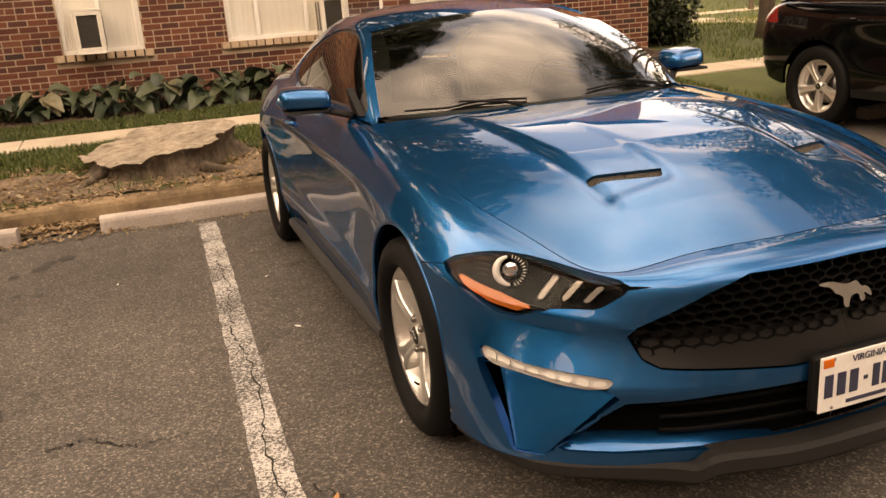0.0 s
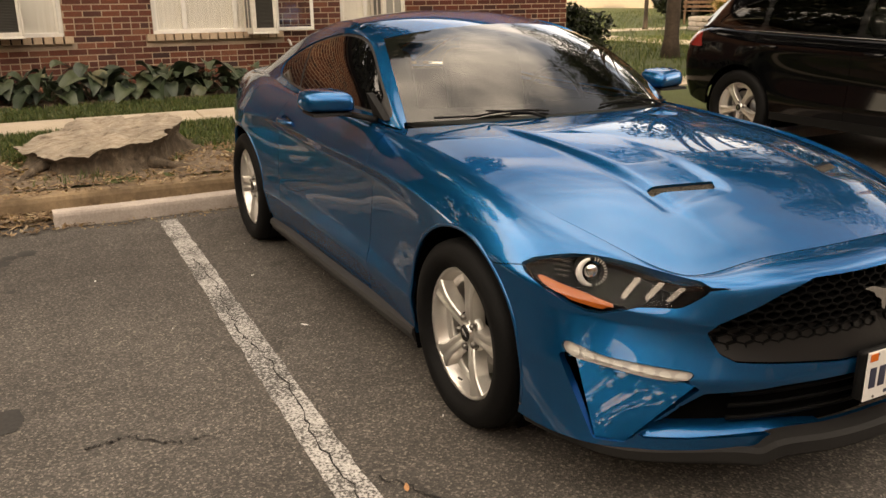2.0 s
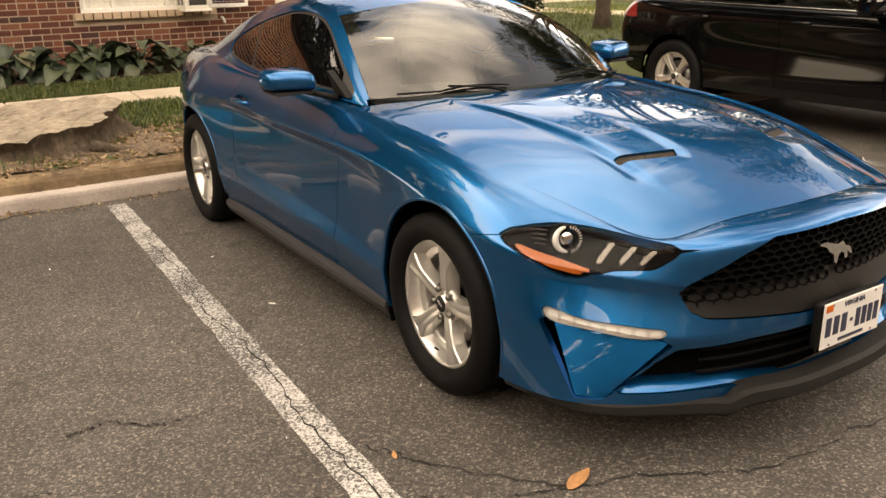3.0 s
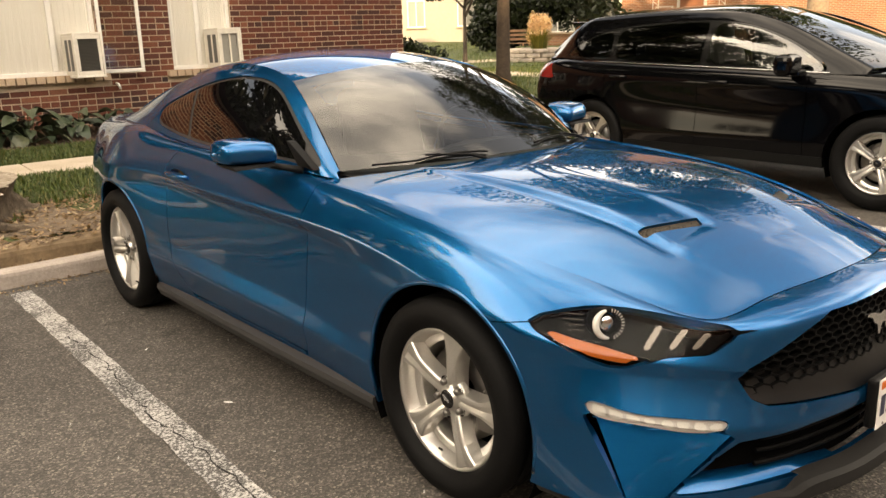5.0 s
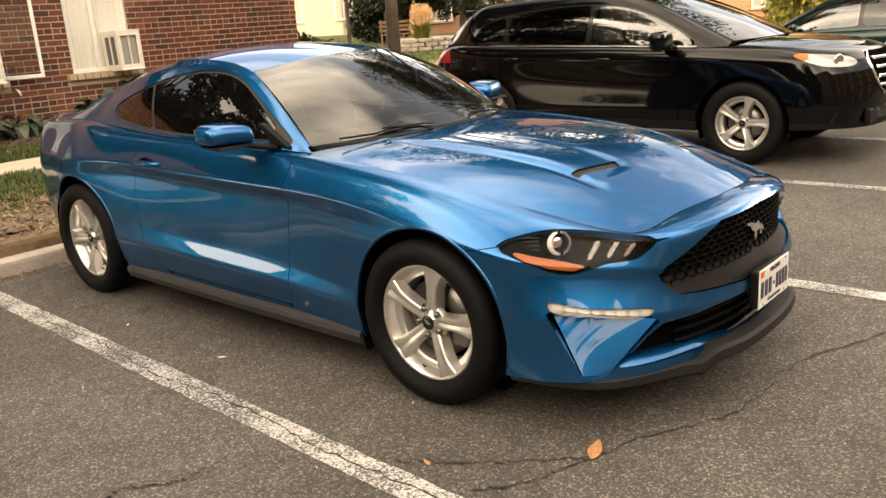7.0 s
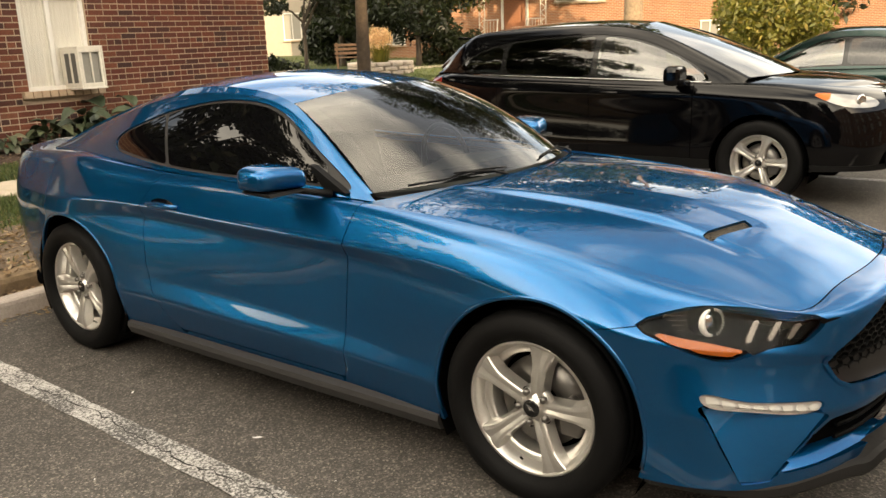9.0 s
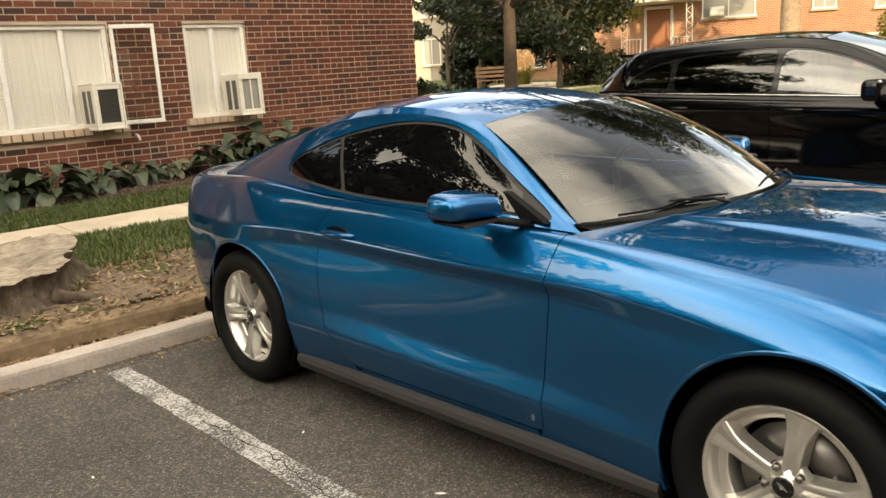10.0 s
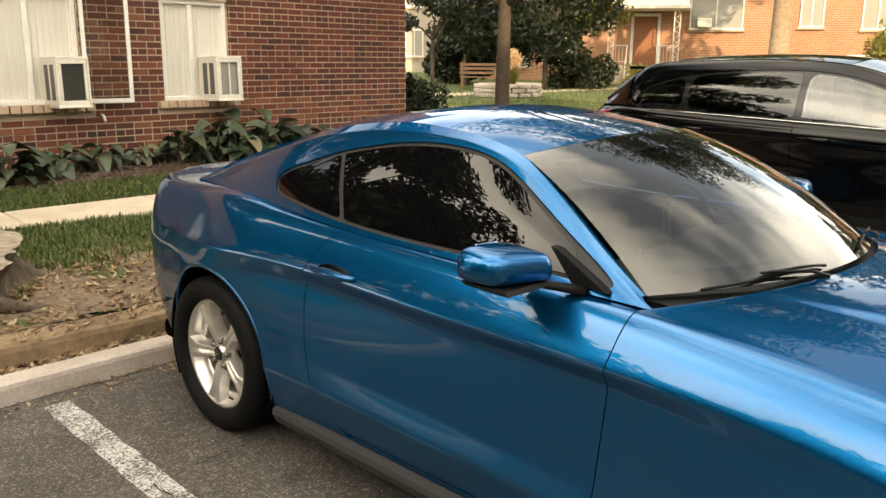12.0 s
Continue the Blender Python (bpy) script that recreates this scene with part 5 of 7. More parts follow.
def build_wheel(radius=.338, rim=.236, width=.235, name="wheel", spokes=5, spoke_w=.036):
    """A wheel whose outer face looks along -x; its middle is at the origin."""
    face = -.085
    rim_bm = lathe([(face + .055, rim - .030), (face + .010, rim - .016), (face + .002, rim - .010), (face - .002, rim - .002), (face + .003, rim + .003), (face + .03, rim - .004), (.09, rim - .012), (.09, rim - .03), (face + .075, rim - .032)], 96)
    w = part(name, rim_bm, ALLOY, None)
    half = width / 2
    ty = lathe([(face + .014, rim - .004), (face - .004, rim + .004), (-half + .004, rim + .018), (-half - .002, rim + .045), (-half - .002, radius - .045), (-half + .008, radius - .020), (-half + .024, radius - .006),
                (-half + .05, radius), (-.044, radius), (-.042, radius - .007), (-.034, radius - .007), (-.032, radius), (-.006, radius + .001), (-.004, radius - .007), (.004, radius - .007), (.006, radius + .001), (half - .05, radius), (half - .02, radius - .008), (half, radius - .04), (half, rim + .03), (.09, rim - .01)], 96)
    part("tyre", ty, RUBBER, w, "black rubber tyre")
    for k in range(spokes):
        q = 2 * math.pi * k / spokes
        bm = bmesh.new()
        rings = []
        for t in np.linspace(0, 1, 9):
            r = .040 + (rim - .012 - .040) * t
            hw = spoke_w * (.66 + .20 * t + .70 * max(0, t - .6) ** 1.5 / .25)
            x = face + .002 + .020 * (1 - t) ** 1.2 - .006 * math.sin(math.pi * t)
            prof = [(-hw - .008, x + .050), (-hw - .001, x + .006), (-hw + .003, x + .001), (-hw * .55, x), (0, x + .0045), (hw * .55, x), (hw - .003, x + .001), (hw + .001, x + .006), (hw + .008, x + .050)]
            rings.append([bm.verts.new((px, py, r)) for py, px in prof])
        for a, b in zip(rings, rings[1:]):
            for j in range(8):
                bm.faces.new((a[j], a[j + 1], b[j + 1], b[j])).smooth = False
        bmesh.ops.rotate(bm, verts=bm.verts, cent=(0, 0, 0), matrix=Matrix.Rotation(q, 3, "X"))
        bmesh.ops.recalc_face_normals(bm, faces=bm.faces)
        part("spoke", bm, ALLOY, w)
    part("hub", lathe([(face + .05, .075), (face + .030, .072), (face + .024, .064), (face + .022, .035), (face + .012, .034), (face + .010, .031)], 48), ALLOY, w)
    part("centre_cap", lathe([(face + .013, .0315), (face + .008, .030), (face + .006, .027), (face + .006, .0005)], 40), GLOSS_BLACK, w, "black centre cap")
    part("cap_shape", prism(curve2([(-.016, -.004), (-.004, .004), (.012, .008), (.018, .010), (.008, .001), (.002, -.006), (-.004, -.001)], 3), face + .0035, face + .0065), CHROME, w)
    for k in range(5):
        q = 2 * math.pi * (k + .5) / 5
        nut = lathe([(face + .034, .0125), (face + .012, .0125), (face + .008, .010), (face + .006, .0005)], 6)
        seat = lathe([(face + .0235, .019), (face + .030, .015), (face + .034, .013)], 24)
        for nm, b, mat in (("lug_nut", nut, STEEL), ("lug_seat", seat, BLACK_PLASTIC)):
            bmesh.ops.translate(b, vec=(0, .056 * math.sin(q), .056 * math.cos(q)), verts=b.verts)
            part(nm, b, mat, w)
    part("inner_ring", lathe([(face + .046, rim - .026), (face + .050, rim - .050), (face + .058, rim - .054), (face + .12, rim - .056)], 72), ALLOY, w)
    part("brake_disc", lathe([(face + .085, .06), (face + .085, .158), (face + .105, .158), (face + .105, .06)], 64), STEEL, w, "steel brake disc")
    part("barrel", lathe([(.085, .06), (.085, rim - .012)], 48), SHADE_BLACK, w)
    cal = prism([(-.165 + .0, -.06), (-.10, -.075), (-.075, 0), (-.10, .075), (-.165, .06), (-.178, 0)], face + .06, face + .12, "yz", .008)
    part("brake_caliper", cal, STEEL, w, "grey brake caliper")
    part("valve", tube([(face + .02, .0, -rim + .03), (face + .004, .0, -rim + .045)], .004, 6), BLACK_PLASTIC, w)
    return w


def fit_wheels(car, build, at, angles):
    """Sets copies of a wheel at the axles: at gives (x, y, z), angles the turn of each."""
    for k, ((x, y, z), q) in enumerate(zip(at, angles)):
        w = build if k == 0 else copy_thing(build, Matrix())
        w.parent = car
        w.matrix_basis = pose(x, y, z, 0, 0, 180 if x > 0 else 0) @ pose(0, 0, 0, q, 0, 0)


fit_wheels(coupe, build_wheel(spoke_w=.0325), [(-.80, AXLE_F, HUB_Z), (-.815, AXLE_R, HUB_Z), (.80, AXLE_F, HUB_Z), (.815, AXLE_R, HUB_Z)], (12, -24, 30, 5))


def mirrors():
    for s in (-1, 1):
        m = part("door_mirror", mirror_head(s), BLUE, coupe, "blue door mirror on a black stalk")
        smooth(m.data)
        part("mirror_base", merge(tube([(s * .775, .955, .962), (s * .83, 1.0, .975), (s * .90, 1.07, .990)], [.026, .022, .020], 8, False, .6), prism([(1.0, .985), (1.15, .990), (1.17, 1.0), (1.01, .998)], s * .87, s * 1.045, "yz", .003)), BLACK_PLASTIC, m)
        part("mirror_glass", prism([(x * s, z) for x, z in ((.87, 1.015), (1.03, 1.02), (1.045, 1.06), (.98, 1.09), (.89, 1.085))], 1.168, 1.171, "xz"), CHROME, m)


def mirror_head(s):
    """A wedge-shaped shell: flat-topped, cut off square behind, its outer end drawn in."""
    verts, n, rows = [], 32, 19
    for i in range(rows):
        t = i / (rows - 1)
        f = max(1e-3, 1 - abs(2 * t - 1) ** (10 if t < .5 else 5)) ** .40
        z0, z1 = .996 + .004 * t, 1.100 - .006 * t - .022 * (1 - t) ** 3
        y0, y1 = .985 + .050 * t, 1.168 + .012 * t
        cy, cz = (y0 + y1) / 2 + .028 * (1 - f), (z0 + z1) / 2 - .012 * (1 - f)
        for k in range(n):
            q = 2 * math.pi * k / n
            c, d = math.cos(q), math.sin(q)
            y = math.copysign(abs(c) ** .40, c)
            z = math.copysign(abs(d) ** .40, d)
            slope = .10 * (1 - y) * max(0, z) * (z1 - z0) / 2
            verts.append((s * (.846 + .225 * t), cy + f * (y1 - y0) / 2 * y + .014 * max(0, z) * (y < 0), cz + f * ((z1 - z0) / 2 * z - slope)))
    faces = [(a * n + j, a * n + (j + 1) % n, (a + 1) * n + (j + 1) % n, (a + 1) * n + j) for a in range(rows - 1) for j in range(n)]
    faces += [tuple(range(n)), tuple(range((rows - 1) * n, rows * n))]
    bm = bmesh.new()
    me = mesh_of("m", verts, faces)
    bm.from_mesh(me)
    bpy.data.meshes.remove(me)
    bmesh.ops.recalc_face_normals(bm, faces=bm.faces)
    return bm


mirrors()


def handles():
    for side, door in enumerate(doors):
        s = -1 if side == 0 else 1
        ys = np.linspace(1.80, 2.025, 12)
        pts = [on_side(y, .848 + .004 * (y - 1.9), .022 * math.sin(math.pi * k / 11) ** .5 + .004) for k, y in enumerate(ys)]
        pts = [(s * abs(p.x), p.y, p.z) for p in pts]
        part("door_handle", tube(pts, [.008 + .008 * math.sin(math.pi * k / 11) ** .6 for k in range(12)], 10), BLUE, door, "blue door handle")
        c = on_side(1.90, .846, .0)
        cup = lathe([(0, .062), (.004, .05), (.006, .001)], 32)
        bmesh.ops.scale(cup, vec=(1, 1.45, .52), verts=cup.verts)
        bmesh.ops.translate(cup, vec=(s * (abs(c.x) + .0005) - (.006 if s > 0 else -.0), 1.915, .846), verts=cup.verts)
        part("handle_cup", cup, GLOSS_BLACK, door)


handles()


def screen_parts():
    band = lambda v: np.minimum(.036 - np.minimum(np.abs(v[:, 0] + np.interp(v[:, 2], [.97, 1.283], [.706, .558])), np.abs(v[:, 0] - np.interp(v[:, 2], [.97, 1.283], [.706, .558]))), 1)
    edge = Skin.grid(sheet(WS_LOW, WS_TOP, .035), (0, 1.5, .5)).offset(-.003)
    frit = lambda v: np.maximum(band(v), np.maximum(.05 - (v[:, 2] - np.interp(np.abs(v[:, 0]), [0, .7], [.992, .966])), (v[:, 2] - np.interp(np.abs(v[:, 0]), [0, .558], [1.342, 1.283])) + .022))
    part("windscreen_border", edge.cut(frit).mesh("windscreen_border"), BLACK_PLASTIC, coupe, "black border of the windscreen")
    dash = np.zeros((10, 21, 3))
    for i, w in enumerate(np.linspace(0, 1, 10)):
        for j, x in enumerate(np.linspace(-.66, .66, 21)):
            dash[i, j] = (x, .61 + .61 * w + .14 * (1 - w) * (x / .66) ** 2 - .05 * (1 - w) * (1 - (x / .66) ** 2), .940 - .04 * w + .035 * math.sin(w * 3) + (.04 * math.exp(-((x - .36) / .2) ** 2) * w))
    part("dashboard", Skin.grid(dash, (0, 1, 0)).mesh("dashboard", .05), DASH, coupe, "dark grey dashboard")
    for s in (-1, 1):
        part("seat", merge(box(.5, .14, .62, (s * .36, 1.95, .88), .06, 3, pose(0, 0, 0, -14, 0, 0)), ), DASH, coupe)
        part("headrest", box(.26, .1, .18, (s * .36, 2.02, 1.17), .04, 3), DASH, coupe)
    part("steering_wheel", tube([(.36 + .18 * math.cos(q), 1.24 + .05 * math.sin(q), .93 + .17 * math.sin(q)) for q in (2 * math.pi * k / 28 for k in range(28))], .014, 8, True), BLACK_PLASTIC, coupe)
    part("cabin_floor", box(1.45, 2.6, .05, (0, 2.0, .42)), SHADE_BLACK, coupe)
    part("rear_bulkhead", box(1.1, .05, .6, (0, 2.6, .72)), SHADE_BLACK, coupe)
    part("headlining", box(1.0, 1.0, .01, (0, 1.95, 1.285)), DASH, coupe)
    # scuttle between the bonnet and the glass
    sc = np.zeros((4, 25, 3))
    for j, x in enumerate(np.linspace(-.70, .70, 25)):
        yb = .50 + .29 * abs(x / .775) ** 2.2
        yg = np.interp(abs(x), [0, .42, .706, .74], [.52, .605, .800, .82]) + .02
        for i, w in enumerate(np.linspace(0, 1, 4)):
            sc[i, j] = (x, (yb - .03) * (1 - w) + yg * w, .962 - .02 * abs(x) + .006 * w)
    part("scuttle", Skin.grid(sc, (0, .6, 0)).mesh("scuttle"), BLACK_PLASTIC, coupe)
    scr = bvh_of(SCREEN)

    def on_screen(x, y, lift):
        h = scr.ray_cast(Vector((x, y, 2)), Vector((0, 0, -1)))
        p = h[0] if h[0] is not None else Vector((x, y, .985))
        return p + Vector((0, -.4, .9)) * lift

    for a, b, pivot in (((-.64, .684), (-.17, .541), (-.20, .515)), ((.10, .540), (.58, .660), (.50, .60))):
        w = part("wiper", tube([on_screen(a[0] + (b[0] - a[0]) * t, a[1] + (b[1] - a[1]) * t, .011) for t in np.linspace(0, 1, 9)], .0045, 6), BLACK_PLASTIC, coupe, "black wiper blade")
        mid = on_screen((a[0] + b[0]) / 2, (a[1] + b[1]) / 2, .022)
        part("wiper_arm", tube([(pivot[0], pivot[1], .985), (pivot[0] * .7 + mid.x * .3, pivot[1] * .7 + mid.y * .3, 1.005), mid], [.008, .006, .004], 6), BLACK_PLASTIC, w)
        part("wiper_clip", box(.06, .010, .008, mid, .004, 2, pose(0, 0, 0, 0, 0, math.degrees(math.atan2(b[1] - a[1], b[0] - a[0])))), BLACK_PLASTIC, w)
    for s in (-1, 1):
        part("window_sail", prism([(.88, .968), (1.00, .975), (1.075, 1.068), (1.05, 1.064)], s * .742, s * .775, "yz", .002), BLACK_PLASTIC, coupe, "black triangular mirror sail")


DASH = plain("dash_vinyl", (0.030, 0.029, 0.027), 0.65)
screen_parts()


def tail_lamps():
    f = polygon_field([(.46, .70), (.82, .70), (.80, .86), (.46, .86)], xz, lambda v: v[:, 1] > 3.64)
    two("tail_lamp", SIDE.cut(f).offset(.003), plain("red_lens", (0.25, 0.006, 0.006), 0.15), "dark red tail lamp", .01)


tail_lamps()

# ---------------------------------------------------------------- other parked cars


def build_car(name, label, lines, creases, cabin, window, pillars, axles, hub, arch, paint, seams, at, turn, spokes=5, handles=(), clad=None, roof_lift=.05):
    """A closed car from half lines (x out, y back from the front axle), its cabin lines and its window outline."""
    car = tagged(empty(name, at, turn), label, "car")
    side = Skin.grid(loft(lines, 9, 8, creases, 2), (0, 1.4, .7))

    def pair(nm, skin, mat, lab="", thick=0.0):
        a = part(nm, skin.mirror().mesh(nm, thick), mat, car, lab)
        b = part(nm, skin.mesh(nm, thick), mat, car, lab)
        return a, b

    arches = lambda v: np.where(v[:, 0] > .5, np.minimum(*[np.hypot(v[:, 1] - y, v[:, 2] - hub) - arch for y in axles]), 1.0)
    body = side.cut(arches)
    if clad is not None:
        pair("sill_cladding", body.cut(lambda v: clad(v)).offset(.006), BLACK_PLASTIC, "", .01)
    marks = [lambda v: v[:, 1] + 9] + [lambda v, y=y: v[:, 1] - y for y in seams]
    names = ["front_body"] + ["door"] * (len(seams) - 1) + ["rear_body"]
    for k, nm in enumerate(names):
        lo = marks[k]
        hi = marks[k + 1] if k + 1 < len(marks) else (lambda v: -(9 - v[:, 1]) * 1.0)
        pair(nm, body.cut(both(lambda v: lo(v) - .003, lambda v: -hi(v) - .003)), paint, "", .02)
    pair("inner_shell", side.cut(arches).offset(-.03), SHADE_BLACK)
    top = lines[-1]
    e = dense(top, 9)
    u = np.linspace(0, 1, 11)[:, None, None]
    mid = e.copy()
    mid[:, 0] = 0
    mid[:, 2] += .035 * np.minimum(1, e[:, 0] / .5)
    g = e[None] * (1 - u) + mid[None] * u
    g[..., 2] += .02 * np.sin(np.pi * np.clip(u[..., 0], 0, 1)) * np.minimum(1, e[None, :, 0] / .5)
    pair("bonnet", Skin.grid(g, (0, 1.4, 0)), paint)
    cab = Skin.grid(loft(cabin, 9, 8, (), 1), (0, 1.6, 1.0))
    win = polygon_field(curve2(window, 4), yz)
    pair("cabin_side", cab.cut(away(win)), paint, "", .02)
    pair("window_trim", cab.cut(both(within(win, .0), lambda v: np.maximum(.03 - win(v), .05 - np.min([np.abs(v[:, 1] - p) for p in pillars], axis=0)))).offset(-.006), GLOSS_BLACK)
    cuts = [-9] + list(pillars) + [9]
    for a, b in zip(cuts, cuts[1:]):
        pair("side_window", cab.cut(both(within(win, .022), lambda v: v[:, 1] - a - .03, lambda v: b - v[:, 1] - .03)).offset(-.001), CLEAR_CAR_GLASS if a < 0 else CAR_GLASS)
    re_ = dense(cabin[-1], 9)
    n0, n1 = 2 * 9, (len(cabin[-1]) - 3) * 9
    roof = re_[n0 : n1 + 1]
    uu = np.linspace(-1, 1, 21)
    rg = np.zeros((21, len(roof), 3))
    for k, w in enumerate(uu):
        rg[k] = roof * (w, 1, 1) + np.array([0, 0, roof_lift * (1 - w * w)])
    part("roof", Skin.grid(rg, (0, 1.5, 0)).mesh("roof", .02), paint, car)
    low, high = re_[0], re_[n0]
    front = [(-low[0], low[1], low[2]), (0, low[1] - .18, low[2] + .01), (low[0], low[1], low[2])]
    head = [(-high[0], high[1], high[2]), (0, high[1] - .03, high[2] + roof_lift), (high[0], high[1], high[2])]
    part("windscreen", Skin.grid(sheet(front, head, .03, 12, 10), (0, 1.5, .5)).mesh("windscreen"), CAR_GLASS, car)
    low, high = re_[-1], re_[n1]
    back = [(-low[0], low[1], low[2]), (0, low[1] + .05, low[2]), (low[0], low[1], low[2])]
    head = [(-high[0], high[1], high[2]), (0, high[1], high[2] + roof_lift), (high[0], high[1], high[2])]
    part("rear_window", Skin.grid(sheet(back, head, .03, 12, 10), (0, 1.5, .5)).mesh("rear_window"), CAR_GLASS, car)
    part("underbody", box(1.5, axles[1] + 1.2, .16, (0, axles[1] / 2, hub - .02), .03), SHADE_BLACK, car)
    for y in axles:
        for s in (-1, 1):
            bm = bmesh.new()
            prev = None
            for k in range(17):
                q = math.pi * (-.12 + 1.24 * k / 16)
                a = bm.verts.new((s * .89, y + (arch + .01) * math.cos(q), hub + (arch + .01) * math.sin(q)))
                b = bm.verts.new((s * .5, y + (arch + .01) * math.cos(q), hub + (arch + .01) * math.sin(q)))
                if prev:
                    bm.faces.new((prev[0], a, b, prev[1]))
                prev = (a, b)
            part("wheel_well", bm, SHADE_BLACK, car)
    belt = lines[-1][7][2]
    for s in (-1, 1):
        part("front_seat", box(.46, .14, .66, (s * .38, 1.62, belt - .10), .06, 3, pose(0, 0, 0, -14, 0, 0)), DASH, car)
        part("headrest", box(.26, .10, .18, (s * .38, 1.72, belt + .29), .04, 3), DASH, car)
    part("rear_seat", box(1.2, .16, .6, (0, 2.45, belt - .08), .06, 3, pose(0, 0, 0, -16, 0, 0)), DASH, car)
    part("dashboard", box(1.4, .5, .18, (0, .72, belt - .10), .06, 3), DASH, car)
    part("cabin_floor", box(1.5, 2.6, .05, (0, 1.7, belt - .55)), SHADE_BLACK, car)
    tree = bvh_of(side)
    for y0, y1, z in handles:
        for s in (-1, 1):
            pts = []
            for k, y in enumerate(np.linspace(y0, y1, 8)):
                h = tree.ray_cast(Vector((3, y, z)), Vector((-1, 0, 0)))[0]
                pts.append((s * (h.x + .006 + .02 * math.sin(math.pi * k / 7) ** .5), y, z))
            part("door_handle", tube(pts, .014, 8), paint, car)
    return car, side, tree, pair


CAR_GLASS = sheet_glass("car_window_glass", (0.10, 0.11, 0.11), 0.0, 1.8)
CLEAR_CAR_GLASS = sheet_glass("clear_car_glass", (0.66, 0.68, 0.66), 0.0, 3.6)


def suv():
    L = [[(0, 3.76, .48), (.6, 3.74, .48), (.86, 3.58, .44), (.93, 3.3, .38), (.94, 2.85, .33), (.935, 2.2, .31), (.93, 1.4, .30), (.93, .6, .30), (.935, 0, .30), (.915, -.45, .33), (.80, -.78, .34), (.45, -.95, .33), (0, -1.0, .33)],
         [(0, 3.82, .62), (.6, 3.80, .62), (.88, 3.62, .58), (.955, 3.3, .55), (.968, 2.85, .54), (.955, 2.2, .50), (.950, 1.4, .48), (.953, .6, .48), (.962, 0, .50), (.935, -.48, .52), (.80, -.82, .52), (.45, -1.0, .52), (0, -1.06, .52)],
         [(0, 3.84, .85), (.6, 3.82, .85), (.88, 3.64, .82), (.955, 3.3, .80), (.965, 2.85, .80), (.935, 2.2, .76), (.930, 1.4, .74), (.938, .6, .74), (.955, 0, .76), (.925, -.46, .76), (.80, -.76, .76), (.45, -.98, .74), (0, -1.05, .74)],
         [(0, 3.80, 1.02), (.6, 3.78, 1.02), (.87, 3.60, 1.0), (.945, 3.3, 1.0), (.955, 2.85, .995), (.945, 2.2, .97), (.945, 1.4, .955), (.948, .6, .95), (.945, 0, .945), (.905, -.44, .93), (.78, -.70, .91), (.42, -.92, .90), (0, -1.0, .90)],
         [(0, 3.70, 1.14), (.6, 3.68, 1.14), (.82, 3.52, 1.12), (.895, 3.3, 1.13), (.91, 2.85, 1.115), (.905, 2.2, 1.09), (.905, 1.4, 1.07), (.905, .6, 1.055), (.885, 0, 1.04), (.835, -.42, 1.01), (.70, -.64, .985), (.38, -.83, .975), (0, -.90, .975)],
         [(0, 3.60, 1.18), (.5, 3.58, 1.18), (.72, 3.45, 1.17), (.80, 3.2, 1.17), (.82, 2.85, 1.15), (.82, 2.2, 1.12), (.82, 1.4, 1.10), (.81, .6, 1.085), (.77, 0, 1.075), (.71, -.36, 1.05), (.60, -.54, 1.03), (.32, -.70, 1.02), (0, -.75, 1.02)]]
    C = [[(.86, .18, 1.06), (.885, .6, 1.06), (.885, 1.3, 1.075), (.88, 2.1, 1.095), (.87, 2.9, 1.13), (.83, 3.3, 1.17), (.70, 3.62, 1.16)],
         [(.82, .17, 1.09), (.80, .75, 1.30), (.795, 1.4, 1.38), (.795, 2.1, 1.41), (.79, 2.9, 1.40), (.77, 3.25, 1.36), (.68, 3.58, 1.19)],
         [(.79, .16, 1.11), (.70, .85, 1.47), (.665, 1.35, 1.62), (.66, 2.1, 1.655), (.665, 2.9, 1.62), (.675, 3.20, 1.55), (.66, 3.60, 1.22)],
         [(.765, .15, 1.115), (.655, .85, 1.49), (.60, 1.33, 1.655), (.59, 2.1, 1.70), (.595, 2.9, 1.665), (.61, 3.22, 1.59), (.64, 3.62, 1.23)]]
    squat = lambda rows: [(x, y, z if z < .9 else .9 + (z - .9) * .93 if z < 1.2 else 1.179 + (z - 1.2) * .83) for x, y, z in rows]
    L, C = [squat(r) for r in L], [squat(r) for r in C]
    win = [(.48, 1.085), (1.2, 1.10), (2.2, 1.125), (3.0, 1.16), (3.26, 1.21), (3.14, 1.33), (2.82, 1.49), (2.1, 1.585), (1.45, 1.575), (1.05, 1.47), (.65, 1.26)]
    win = [(y, z) for _, y, z in squat([(0, y, z) for y, z in win])]
    car, side, tree, pair = build_car("suv", "glossy black sport utility vehicle with silver wheels and chrome grille", L, (1, 3), C, win, (1.62, 2.66), (0, 2.85), .375, .425, BLACK_PAINT, (.60, 1.63, 2.68),
                                      (5.215, .81, 0), 0, handles=((1.32, 1.50, .965), (2.42, 2.60, .985)), clad=lambda v: .385 - v[:, 2])
    lamp = polygon_field(curve2([(.0, .965), (.12, .972), (.34, .950), (.50, .915), (.52, .875), (.38, .855), (.20, .872), (.06, .925)], 3), lambda v: np.stack([(v[:, 0] - .90) * -.62 + (v[:, 1] + .42) * -.78, v[:, 2]], 1), lambda v: (v[:, 1] < -.3) & (v[:, 0] > .2))
    for a in pair("headlamp", side.cut(lamp).offset(.004), SUV_LAMP, "clear headlamp with an amber outer corner", .015):
        s = -1 if a.data.vertices[0].co.x < 0 else 1
        amb = side.cut(both(lamp, lambda v: v[:, 1] + .53)).offset(.007)
        part("amber_reflector", (amb.mirror() if s < 0 else amb).mesh("amber_reflector", .004), AMBER, a)
